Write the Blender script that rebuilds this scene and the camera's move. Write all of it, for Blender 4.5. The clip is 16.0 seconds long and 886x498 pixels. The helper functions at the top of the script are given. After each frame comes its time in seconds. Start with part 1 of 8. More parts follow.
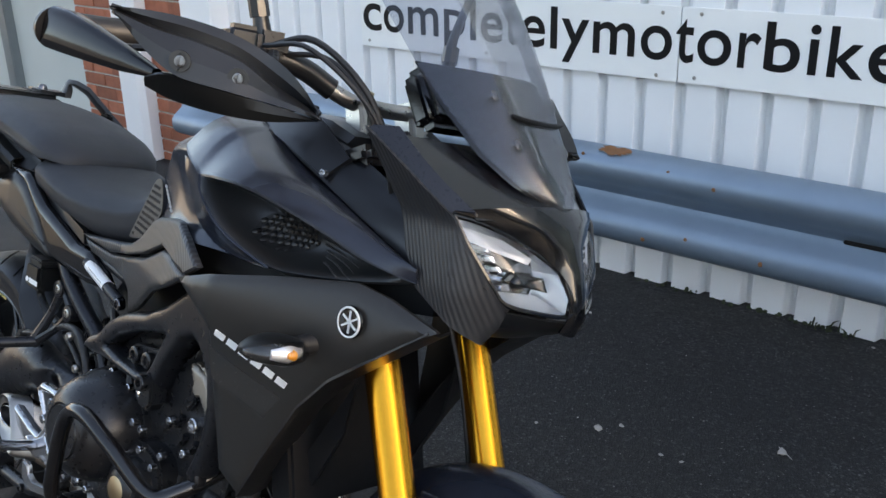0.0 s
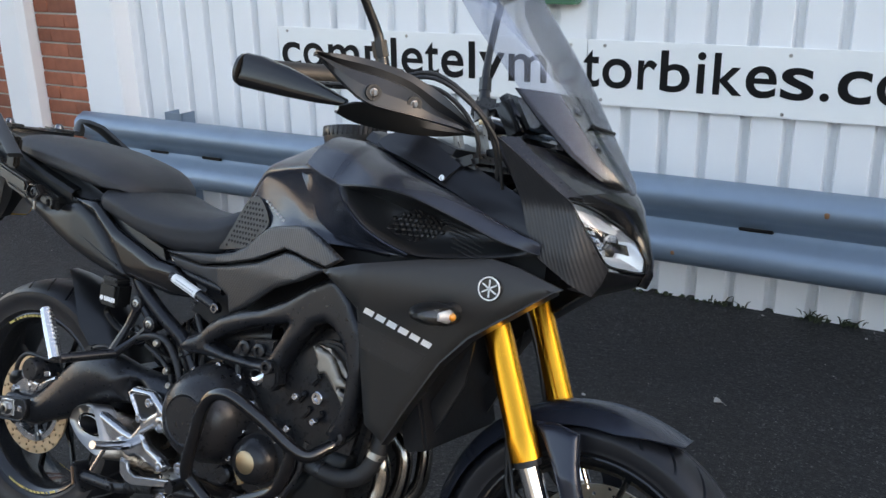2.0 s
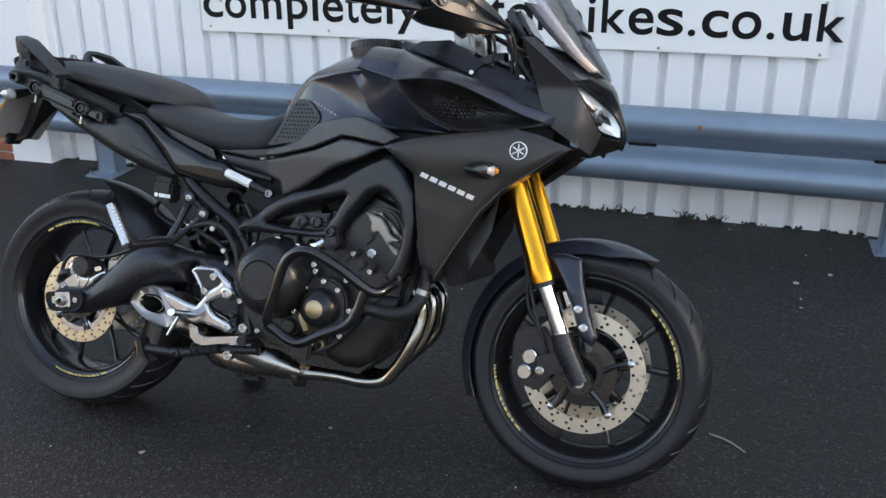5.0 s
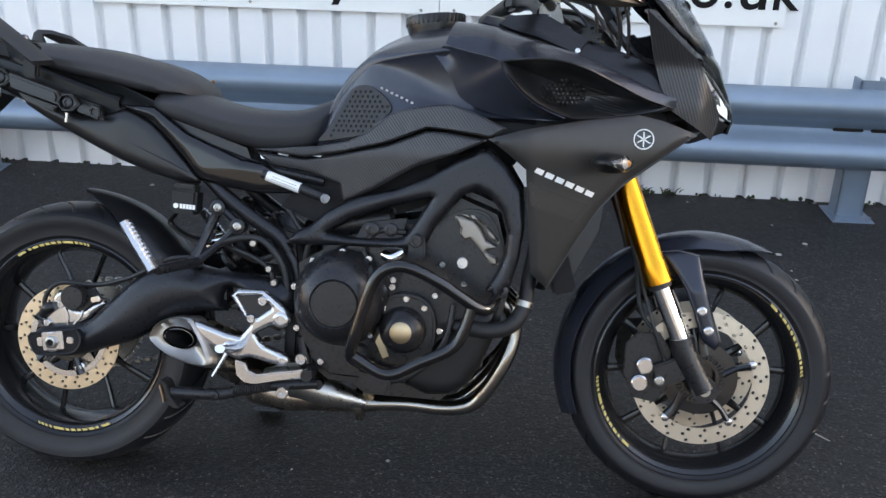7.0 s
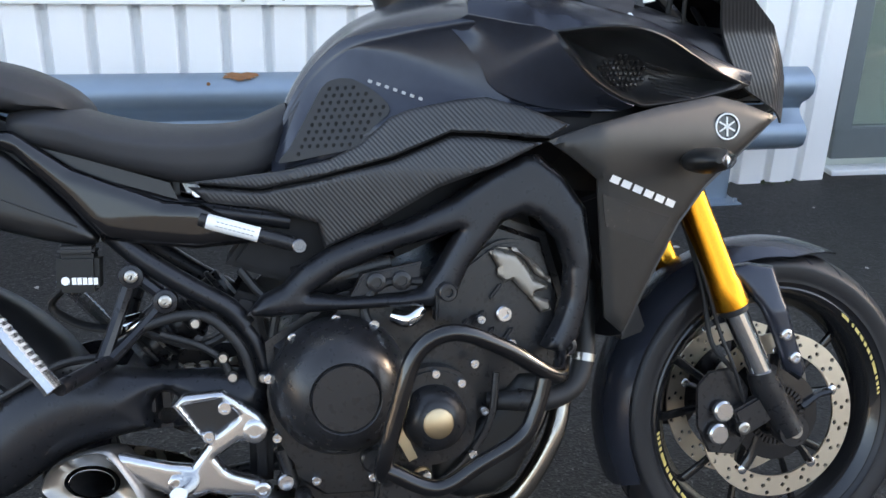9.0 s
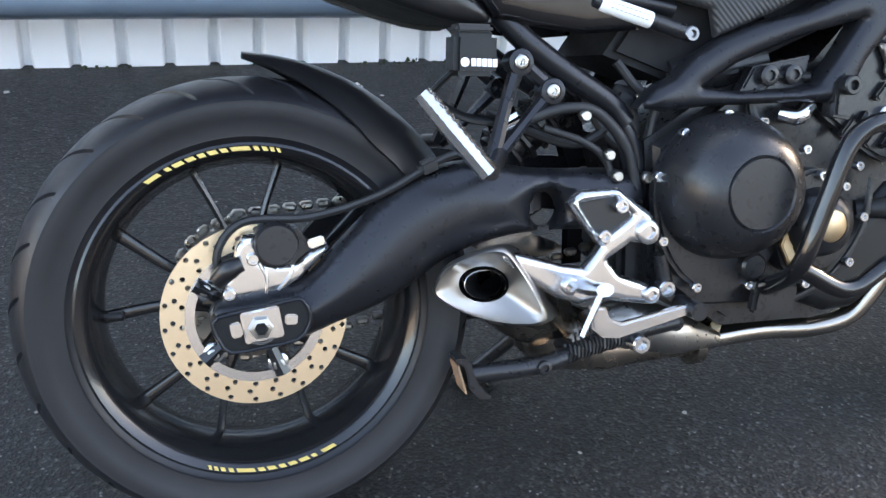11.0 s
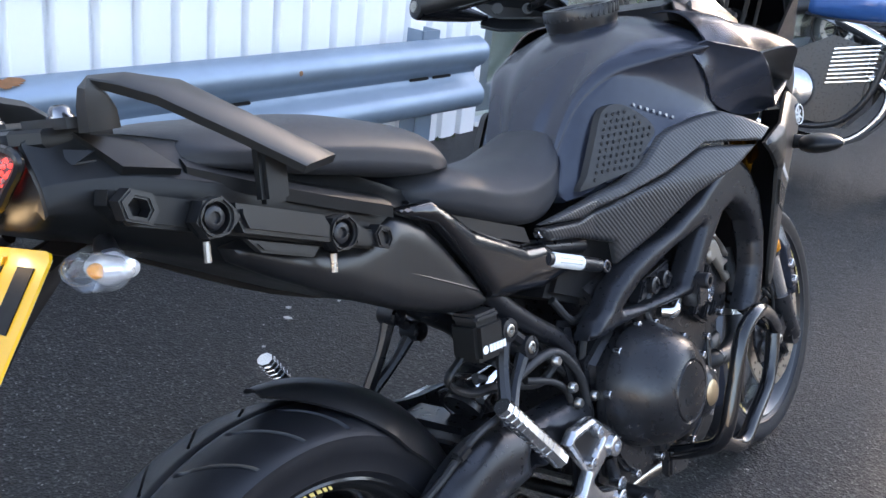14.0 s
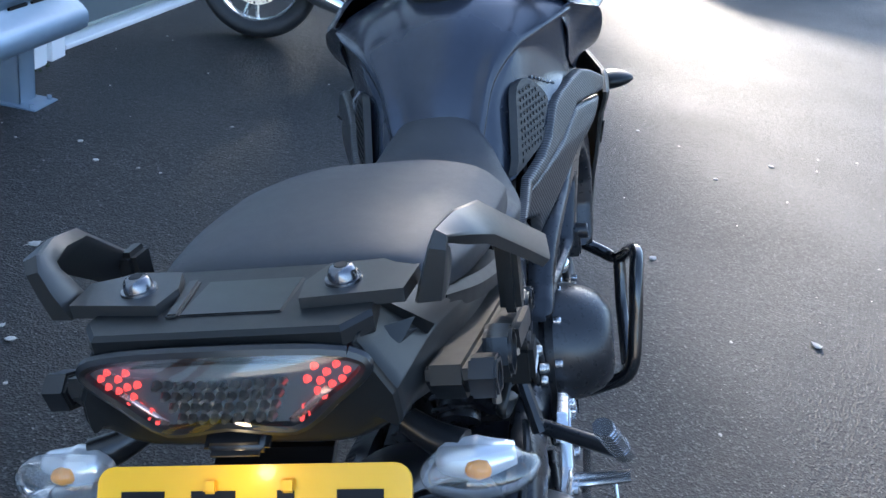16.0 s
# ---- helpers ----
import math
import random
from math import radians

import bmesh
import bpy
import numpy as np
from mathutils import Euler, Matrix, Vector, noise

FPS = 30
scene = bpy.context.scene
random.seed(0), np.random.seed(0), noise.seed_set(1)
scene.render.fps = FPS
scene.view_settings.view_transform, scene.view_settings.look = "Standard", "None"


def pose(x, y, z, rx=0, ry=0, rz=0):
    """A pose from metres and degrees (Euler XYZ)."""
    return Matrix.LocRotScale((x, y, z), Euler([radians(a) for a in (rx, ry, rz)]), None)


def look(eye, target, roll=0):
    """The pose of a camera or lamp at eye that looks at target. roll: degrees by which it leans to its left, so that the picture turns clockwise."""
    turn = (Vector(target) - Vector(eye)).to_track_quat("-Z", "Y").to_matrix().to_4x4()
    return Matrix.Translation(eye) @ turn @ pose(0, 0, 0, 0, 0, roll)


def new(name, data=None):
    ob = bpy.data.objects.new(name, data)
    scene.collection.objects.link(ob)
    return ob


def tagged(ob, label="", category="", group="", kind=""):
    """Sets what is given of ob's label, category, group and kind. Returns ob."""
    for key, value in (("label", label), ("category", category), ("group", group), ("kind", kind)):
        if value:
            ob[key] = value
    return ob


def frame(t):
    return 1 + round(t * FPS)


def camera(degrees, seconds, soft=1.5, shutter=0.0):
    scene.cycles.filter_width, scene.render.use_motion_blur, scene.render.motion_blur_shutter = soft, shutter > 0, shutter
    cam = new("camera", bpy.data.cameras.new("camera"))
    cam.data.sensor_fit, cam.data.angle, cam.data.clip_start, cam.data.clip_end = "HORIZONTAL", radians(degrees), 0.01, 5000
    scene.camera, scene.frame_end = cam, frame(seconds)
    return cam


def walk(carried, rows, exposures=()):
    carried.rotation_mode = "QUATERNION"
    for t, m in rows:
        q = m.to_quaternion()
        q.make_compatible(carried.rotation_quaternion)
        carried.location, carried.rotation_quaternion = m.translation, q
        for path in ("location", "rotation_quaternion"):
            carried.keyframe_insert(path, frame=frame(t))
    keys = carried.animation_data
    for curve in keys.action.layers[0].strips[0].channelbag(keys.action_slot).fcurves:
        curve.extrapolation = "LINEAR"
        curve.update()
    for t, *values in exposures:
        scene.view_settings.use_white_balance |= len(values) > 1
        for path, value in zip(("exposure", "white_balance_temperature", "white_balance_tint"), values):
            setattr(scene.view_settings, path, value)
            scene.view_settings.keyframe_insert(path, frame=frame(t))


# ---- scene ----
cam = camera(52.0, 16.0)
EXPOSURES = [(0, 2.24, 9100, 18), (3.5, 2.36, 9400, 19), (6, 2.43, 9400, 19), (7, 2.63, 9500, 20), (8.5, 2.72, 9300, 19), (11, 3.36, 8800, 18), (11.5, 3.48, 8700, 18), (12, 4.05, 8400, 18), (12.5, 4.3, 7900, 17), (13, 3.8, 7800, 17), (13.5, 3.05, 8000, 18), (14, 3.08, 8200, 21), (14.5, 2.95, 7400, 17), (15, 2.78, 6900, 15), (16, 2.72, 6500, 13)]
PATH = [
    (0, (2.114, -0.575, 1.337), (0.782, 0.744, 0.64), -1.8),
    (0.5, (2.13, -0.685, 1.342), (0.846, 0.679, 0.641), -2.0),
    (1, (2.141, -0.833, 1.353), (0.906, 0.574, 0.649), -2.1),
    (1.5, (2.095, -0.971, 1.384), (0.928, 0.505, 0.709), -1.4),
    (2, (1.986, -1.139, 1.399), (0.944, 0.442, 0.755), -1.8),
    (2.5, (1.954, -1.276, 1.413), (0.929, 0.314, 0.765), -2.1),
    (3, (2.019, -1.437, 1.406), (1.029, 0.175, 0.757), -2.0),
    (3.5, (2.064, -1.615, 1.402), (1.119, 0.012, 0.725), -2.3),
    (3.7, (2.063, -1.661, 1.397), (1.161, -0.018, 0.699), -2.0),
    (5.8, (1.567, -1.855, 1.342), (0.987, -0.076, 0.636), -0.9),
    (6, (1.488, -1.818, 1.339), (0.946, -0.032, 0.62), -0.8),
    (6.5, (1.341, -1.766, 1.339), (0.906, 0.033, 0.584), 0.1),
    (7, (1.143, -1.716, 1.336), (0.859, 0.108, 0.567), 0.5),
    (7.5, (0.966, -1.656, 1.33), (0.824, 0.187, 0.565), 1.0),
    (8, (0.825, -1.482, 1.3), (0.844, 0.376, 0.559), 1.0),
    (8.2, (0.784, -1.392, 1.294), (0.875, 0.469, 0.568), 0.9),
    (10.3, (0.251, -1.134, 1.0), (0.667, 0.617, 0.128), 2.1),
    (10.5, (0.185, -1.128, 1.003), (0.52, 0.625, 0.101), 0.8),
    (11, (-0.003, -1.06, 0.982), (0.412, 0.661, 0.051), 3.0),
    (11.5, (-0.133, -0.97, 0.946), (0.393, 0.677, -0.059), 4.4),
    (12, (-0.225, -0.915, 0.924), (0.408, 0.661, -0.131), 4.4),
    (12.5, (-0.355, -0.874, 1.034), (0.536, 0.672, 0.131), 6.1),
    (13, (-0.478, -0.834, 1.161), (0.558, 0.683, 0.369), 5.1),
    (13.5, (-0.527, -0.709, 1.212), (0.667, 0.7, 0.444), 4.5),
    (14, (-0.558, -0.604, 1.238), (0.824, 0.614, 0.459), 6.1),
    (14.5, (-0.696, -0.425, 1.299), (0.889, 0.527, 0.538), 6.5),
    (15, (-0.749, -0.262, 1.314), (0.948, 0.466, 0.547), 7.7),
    (15.5, (-0.728, -0.079, 1.311), (1.03, 0.388, 0.479), 9.3),
    (16, (-0.719, 0.063, 1.289), (1.06, 0.28, 0.403), 10.1),
]
walk(cam, [(t, look(eye, target, roll)) for t, eye, target, roll in PATH], EXPOSURES)

# ---- world, sun and exposure ----
world = bpy.data.worlds.new("world")
scene.world = world
world.use_nodes = True
_wn = world.node_tree.nodes
_sky = _wn.new("ShaderNodeTexSky")
_sky.sky_type = "NISHITA"
_sky.sun_disc = False
_sky.dust_density = 0.5
_sky.ozone_density = 2.0
_sky.sun_elevation = radians(18)
_sky.sun_rotation = radians(80.7)
_wn["Background"].inputs["Strength"].default_value = 0.15
world.node_tree.links.new(_sky.outputs["Color"], _wn["Background"].inputs["Color"])
_sun = bpy.data.lights.new("sun", "SUN")
_sun.energy, _sun.angle, _sun.color = 2.8, radians(4), (1.0, 0.92, 0.81)
sun = new("sun", _sun)
sun.matrix_world = look((9.4, 1.54, 3.10), (0, 0, 0))


# ---- materials ----
def material(name, base, rough=0.5, metal=0.0, var=0.12, scale=25.0, rvar=0.1, bump=0.05, bscale=300.0, coat=0.0, spec=0.5):
    m = bpy.data.materials.new(name)
    m.use_nodes = True
    nt = m.node_tree
    b = nt.nodes["Principled BSDF"]
    tc = nt.nodes.new("ShaderNodeTexCoord")
    n1 = nt.nodes.new("ShaderNodeTexNoise")
    n1.inputs["Scale"].default_value, n1.inputs["Detail"].default_value = scale, 6
    nt.links.new(tc.outputs["Object"], n1.inputs["Vector"])
    mix = nt.nodes.new("ShaderNodeMix")
    mix.data_type = "RGBA"
    mix.inputs["A"].default_value = (*[max(0, c * (1 - var)) for c in base], 1)
    mix.inputs["B"].default_value = (*[min(1, c * (1 + var)) for c in base], 1)
    nt.links.new(n1.outputs["Fac"], mix.inputs["Factor"])
    nt.links.new(mix.outputs["Result"], b.inputs["Base Color"])
    n2 = nt.nodes.new("ShaderNodeTexNoise")
    n2.inputs["Scale"].default_value, n2.inputs["Detail"].default_value = scale * 3.3, 5
    nt.links.new(tc.outputs["Object"], n2.inputs["Vector"])
    mr = nt.nodes.new("ShaderNodeMapRange")
    mr.inputs["To Min"].default_value, mr.inputs["To Max"].default_value = max(0.02, rough - rvar), min(1, rough + rvar)
    nt.links.new(n2.outputs["Fac"], mr.inputs["Value"])
    nt.links.new(mr.outputs["Result"], b.inputs["Roughness"])
    b.inputs["Metallic"].default_value = metal
    b.inputs["Coat Weight"].default_value = coat
    b.inputs["Coat Roughness"].default_value = 0.08
    b.inputs["Specular IOR Level"].default_value = spec
    if bump > 0:
        n3 = nt.nodes.new("ShaderNodeTexNoise")
        n3.inputs["Scale"].default_value, n3.inputs["Detail"].default_value = bscale, 4
        nt.links.new(tc.outputs["Object"], n3.inputs["Vector"])
        bp = nt.nodes.new("ShaderNodeBump")
        bp.inputs["Strength"].default_value, bp.inputs["Distance"].default_value = bump, 0.001
        nt.links.new(n3.outputs["Fac"], bp.inputs["Height"])
        nt.links.new(bp.outputs["Normal"], b.inputs["Normal"])
    return m


def math_node(nt, op, a, b=None, c=None):
    n = nt.nodes.new("ShaderNodeMath")
    n.operation = op
    for i, v in enumerate((a, b, c)):
        if v is None:
            continue
        if isinstance(v, (int, float)):
            n.inputs[i].default_value = v
        else:
            nt.links.new(v, n.inputs[i])
    return n.outputs[0]


def carbon_material(name, ku=900.0, kv=700.0):
    m = material(name, (0.034, 0.034, 0.036), 0.33, 0.2, 0.2, 40, 0.05, 0.0)
    nt = m.node_tree
    b = nt.nodes["Principled BSDF"]
    tc = nt.nodes.new("ShaderNodeTexCoord")
    sep = nt.nodes.new("ShaderNodeSeparateXYZ")
    nt.links.new(tc.outputs["Object"], sep.inputs[0])
    u = math_node(nt, "ADD", math_node(nt, "MULTIPLY", sep.outputs[0], ku), math_node(nt, "MULTIPLY", sep.outputs[2], kv))
    v = math_node(nt, "SUBTRACT", math_node(nt, "MULTIPLY", sep.outputs[0], 1300.0), math_node(nt, "MULTIPLY", sep.outputs[2], 1700.0))
    wave = math_node(nt, "MULTIPLY", math_node(nt, "SINE", u), math_node(nt, "ADD", math_node(nt, "MULTIPLY", math_node(nt, "SINE", v), 0.12), 0.88))
    bp = nt.nodes.new("ShaderNodeBump")
    bp.inputs["Strength"].default_value, bp.inputs["Distance"].default_value = 0.28, 0.0010
    nt.links.new(wave, bp.inputs["Height"])
    nt.links.new(bp.outputs["Normal"], b.inputs["Normal"])
    return m


def tyre_material(name, cx, cz):
    """Rubber with faint moulding rings on the sidewall and dull grey scuffs."""
    m = material(name, (0.010, 0.0105, 0.013), 0.42, 0.0, 0.4, 14, 0.14, 0.2, 500, spec=0.4)
    return m


def clear_material(name, tint=(0.9, 0.92, 0.93), gloss=0.12, rough=0.02, clear=1.0):
    m = bpy.data.materials.new(name)
    m.use_nodes = True
    nt = m.node_tree
    nt.nodes.remove(nt.nodes["Principled BSDF"])
    out = nt.nodes["Material Output"]
    tr = nt.nodes.new("ShaderNodeBsdfTransparent")
    tr.inputs["Color"].default_value = (*tint, 1)
    gl = nt.nodes.new("ShaderNodeBsdfGlossy")
    gl.inputs["Roughness"].default_value = rough
    fr = nt.nodes.new("ShaderNodeFresnel")
    fr.inputs["IOR"].default_value = 1.5
    fac = math_node(nt, "ADD", math_node(nt, "MULTIPLY", fr.outputs[0], 0.55), gloss * 0.3)
    mx = nt.nodes.new("ShaderNodeMixShader")
    nt.links.new(fac, mx.inputs[0])
    nt.links.new(tr.outputs[0], mx.inputs[1])
    nt.links.new(gl.outputs[0], mx.inputs[2])
    nt.links.new(mx.outputs[0], out.inputs["Surface"])
    return m


def asphalt_material():
    m = bpy.data.materials.new("asphalt")
    m.use_nodes = True
    nt = m.node_tree
    b = nt.nodes["Principled BSDF"]
    b.inputs["Specular IOR Level"].default_value = 0.40
    tc = nt.nodes.new("ShaderNodeTexCoord")
    big = nt.nodes.new("ShaderNodeTexNoise")
    big.inputs["Scale"].default_value, big.inputs["Detail"].default_value = 1.1, 5
    fine = nt.nodes.new("ShaderNodeTexNoise")
    fine.inputs["Scale"].default_value, fine.inputs["Detail"].default_value = 130, 4
    vor = nt.nodes.new("ShaderNodeTexVoronoi")
    vor.inputs["Scale"].default_value = 170
    spk = nt.nodes.new("ShaderNodeTexVoronoi")
    spk.inputs["Scale"].default_value = 60
    for n in (big, fine, vor, spk):
        nt.links.new(tc.outputs["Object"], n.inputs["Vector"])
    r1 = nt.nodes.new("ShaderNodeValToRGB")
    ramp = r1.color_ramp
    ramp.elements[0].position, ramp.elements[0].color = 0.0, (0.004, 0.004, 0.0042, 1)
    ramp.elements[1].position, ramp.elements[1].color = 1.0, (0.11, 0.107, 0.103, 1)
    for p, c in ((0.42, 0.006), (0.70, 0.013), (0.84, 0.030), (0.94, 0.070)):
        ramp.elements.new(p).color = (c, c * 0.985, c * 0.97, 1)
    cell = nt.nodes.new("ShaderNodeSeparateColor")
    nt.links.new(vor.outputs["Color"], cell.inputs[0])
    grain = math_node(nt, "ADD", math_node(nt, "MULTIPLY", cell.outputs[0], 0.75), math_node(nt, "MULTIPLY", fine.outputs["Fac"], 0.32))
    nt.links.new(grain, r1.inputs["Fac"])
    r2 = nt.nodes.new("ShaderNodeValToRGB")
    r2.color_ramp.elements[0].position, r2.color_ramp.elements[0].color = 0.3, (0.62, 0.62, 0.63, 1)
    r2.color_ramp.elements[1].position, r2.color_ramp.elements[1].color = 0.7, (1.25, 1.24, 1.22, 1)
    nt.links.new(big.outputs["Fac"], r2.inputs["Fac"])
    mul = nt.nodes.new("ShaderNodeMix")
    mul.data_type, mul.blend_type = "RGBA", "MULTIPLY"
    mul.inputs["Factor"].default_value = 1
    nt.links.new(r1.outputs["Color"], mul.inputs["A"])
    nt.links.new(r2.outputs["Color"], mul.inputs["B"])
    dots = math_node(nt, "MULTIPLY", math_node(nt, "LESS_THAN", spk.outputs["Distance"], 0.16), math_node(nt, "GREATER_THAN", fine.outputs["Fac"], 0.54))
    mx = nt.nodes.new("ShaderNodeMix")
    mx.data_type = "RGBA"
    mx.inputs["B"].default_value = (0.16, 0.155, 0.15, 1)
    nt.links.new(dots, mx.inputs["Factor"])
    nt.links.new(mul.outputs["Result"], mx.inputs["A"])
    nt.links.new(mx.outputs["Result"], b.inputs["Base Color"])
    mr = nt.nodes.new("ShaderNodeMapRange")
    mr.inputs["To Min"].default_value, mr.inputs["To Max"].default_value = 0.46, 0.80
    nt.links.new(big.outputs["Fac"], mr.inputs["Value"])
    nt.links.new(mr.outputs["Result"], b.inputs["Roughness"])
    mid = nt.nodes.new("ShaderNodeTexNoise")
    mid.inputs["Scale"].default_value, mid.inputs["Detail"].default_value, mid.inputs["Roughness"].default_value = 34, 5, 0.65
    nt.links.new(tc.outputs["Object"], mid.inputs["Vector"])
    h = math_node(nt, "ADD", math_node(nt, "ADD", math_node(nt, "MULTIPLY", vor.outputs["Distance"], 0.8), fine.outputs["Fac"]), math_node(nt, "MULTIPLY", mid.outputs["Fac"], 2.2))
    bp = nt.nodes.new("ShaderNodeBump")
    bp.inputs["Strength"].default_value, bp.inputs["Distance"].default_value = 0.7, 0.0045
    nt.links.new(h, bp.inputs["Height"])
    nt.links.new(bp.outputs["Normal"], b.inputs["Normal"])
    return m


M_TANK = material("black_metallic_paint", (0.026, 0.031, 0.044), 0.25, 0.35, 0.15, 60, 0.03, 0.0, coat=0.12)
M_HOLLOW = material("satin_black_scoop", (0.016, 0.017, 0.019), 0.34, 0.2, 0.12, 60, 0.04, 0.0)
M_TRIM = material("smooth_black_trim", (0.008, 0.008, 0.010), 0.30, 0.0, 0.15, 30, 0.04, 0.02, 700)
M_GUARD = material("smooth_black_guard", (0.010, 0.011, 0.013), 0.33, 0.0, 0.15, 30, 0.05, 0.04, 700)
M_BAND = material("satin_navy_black", (0.014, 0.016, 0.022), 0.28, 0.3, 0.1, 60, 0.03, 0.0)
M_GLOSS = material("gloss_black", (0.006, 0.006, 0.007), 0.15, 0.0, 0.15, 30, 0.04, 0.0, coat=0.3)
M_FAIR = material("matt_grey_paint", (0.030, 0.029, 0.028), 0.36, 0.25, 0.08, 80, 0.04, 0.02, 900)
M_PLASTIC = material("black_plastic", (0.010, 0.010, 0.011), 0.31, 0.0, 0.2, 18, 0.07, 0.06, 700)
M_FRAME = material("matt_black_frame", (0.021, 0.022, 0.026), 0.29, 0.5, 0.1, 30, 0.06, 0.05, 600)
M_ENGINE = material("black_engine_paint", (0.018, 0.018, 0.020), 0.29, 0.2, 0.15, 30, 0.08, 0.06, 500)
# near-black for dark parts, and for shade painted into slots, sockets and gaps
M_DARK = material("near_black_shade_and_parts", (0.005, 0.005, 0.006), 0.6, 0.0, 0.3, 20, 0.1, 0.1, 200, spec=0.3)
M_SEAT = material("black_vinyl", (0.021, 0.022, 0.026), 0.56, 0.0, 0.12, 20, 0.05, 0.35, 1100)
M_INNER = material("matt_black_inner_panel", (0.007, 0.007, 0.009), 0.5, 0.0, 0.2, 12, 0.05, 0.0, spec=0.3)
M_RUBBER = material("black_rubber", (0.012, 0.012, 0.013), 0.52, 0.0, 0.2, 20, 0.1, 0.1, 300)
M_GOLD = material("gold_anodised", (0.86, 0.36, 0.035), 0.24, 1.0, 0.08, 15, 0.05, 0.02, 500)
M_CHROME = material("polished_steel", (0.80, 0.81, 0.82), 0.08, 1.0, 0.05, 20, 0.05, 0.0)
M_ALLOY = material("cast_alloy", (0.56, 0.56, 0.57), 0.19, 0.95, 0.06, 25, 0.04, 0.0)
M_STEEL = material("brushed_steel", (0.44, 0.42, 0.39), 0.30, 1.0, 0.2, 25, 0.1, 0.06, 400)
M_HEAT = material("heat_stained_steel", (0.42, 0.35, 0.29), 0.26, 1.0, 0.5, 9, 0.12, 0.06, 300)
M_DULL = material("dull_cast_metal", (0.34, 0.30, 0.26), 0.5, 0.9, 0.15, 30, 0.08, 0.1, 400)
M_HEADER = material("dark_header_steel", (0.38, 0.345, 0.305), 0.2, 1.0, 0.4, 12, 0.10, 0.06, 300)
M_DISC = material("brake_disc_steel", (0.74, 0.56, 0.38), 0.38, 1.0, 0.1, 40, 0.1, 0.05, 500)
M_DISC_FRONT = material("front_disc_steel", (0.60, 0.53, 0.44), 0.36, 1.0, 0.1, 40, 0.1, 0.05, 500)
M_BRONZE = material("bronze_cover", (0.62, 0.46, 0.29), 0.42, 1.0, 0.1, 40, 0.06, 0.05, 600)
M_RIM = material("satin_black_rim", (0.012, 0.012, 0.013), 0.20, 0.1, 0.1, 30, 0.05, 0.0, coat=0.3)
M_YELLOW = material("yellow_decal", (0.66, 0.47, 0.14), 0.45, 0.0, 0.08, 40, 0.05, 0.0)
M_SILVER = material("silver_decal", (0.78, 0.78, 0.77), 0.4, 0.1, 0.05, 30, 0.05, 0.0)
# paler copy of the fairing grey for the fold's painted reflection
M_FOLD_SHEEN = material("fold_sheen_grey", (0.046, 0.045, 0.044), 0.26, 0.3, 0.08, 80, 0.04, 0.0)
M_CARBON = carbon_material("carbon_vinyl")
M_CARBON_COWL = carbon_material("carbon_vinyl_cowl", 980.0, 330.0)
M_TYRE_R = tyre_material("rear_tyre_rubber", 0.0, 0.315)
M_TYRE_F = tyre_material("front_tyre_rubber", 1.44, 0.30)
M_SCREEN = clear_material("clear_acrylic", (0.80, 0.81, 0.84), 0.06)
M_LENS = clear_material("clear_lens", (0.94, 0.95, 0.96), 0.25)
M_GLASS = clear_material("window_glass", (0.86, 0.90, 0.88), 0.3)
M_FROST = material("frosted_reflector", (0.80, 0.80, 0.80), 0.22, 0.25, 0.1, 60, 0.08, 0.25, 500)
M_TIP = material("satin_steel_trim", (0.36, 0.335, 0.31), 0.34, 1.0, 0.2, 25, 0.1, 0.06, 400)
M_PLATEBACK = material("grey_plate_back", (0.40, 0.40, 0.40), 0.6, 0.0, 0.1, 15, 0.05, 0.05, 300)
M_GREEN = material("green_paint", (0.06, 0.20, 0.12), 0.5, 0.0, 0.15, 12, 0.08, 0.1, 200)
M_BOWL = material("grey_lamp_reflector", (0.22, 0.225, 0.225), 0.24, 0.5, 0.15, 60, 0.05, 0.0)
M_CUP = material("bright_indicator_reflector", (0.86, 0.87, 0.88), 0.20, 0.55, 0.08, 60, 0.04, 0.0)
M_TAIL = material("satin_black_plastic", (0.007, 0.0075, 0.008), 0.40, 0.0, 0.2, 18, 0.06, 0.08, 700, spec=0.34)
M_BOLT = material("dark_zinc_bolt", (0.16, 0.16, 0.17), 0.22, 1.0, 0.1, 60, 0.05, 0.0)
M_SOLE = material("worn_brown_metal", (0.36, 0.22, 0.14), 0.6, 0.4, 0.3, 90, 0.1, 0.2, 400)
M_LAMPRED = material("lit_red_led", (0.62, 0.06, 0.05), 0.3, 0.0, 0.1, 40, 0.05, 0.0)
M_LAMPRED.node_tree.nodes["Principled BSDF"].inputs["Emission Color"].default_value = (1.0, 0.075, 0.07, 1)
M_LAMPRED.node_tree.nodes["Principled BSDF"].inputs["Emission Strength"].default_value = 0.27
# chrome divider; the pink base colour imitates reflected sunlight
M_FIN_GLINT = material("pink_glint_chrome", (0.80, 0.50, 0.42), 0.14, 0.8, 0.1, 60, 0.05, 0.0, coat=0.4)
M_CONCRETE = material("grey_render", (0.38, 0.36, 0.33), 0.9, 0.0, 0.2, 3, 0.05, 0.2, 60)
# far wall's render with its shade put into the base colour
M_SHADED_RENDER = material("shaded_grey_render", (0.14, 0.15, 0.17), 0.85, 0.0, 0.2, 3, 0.05, 0.2, 60)
M_AMBER = material("amber_bulb", (0.85, 0.30, 0.03), 0.3, 0.0, 0.1, 40, 0.05, 0.0, coat=0.5)
M_RED = material("red_reflector", (0.62, 0.03, 0.02), 0.25, 0.0, 0.2, 60, 0.05, 0.0, coat=0.6)
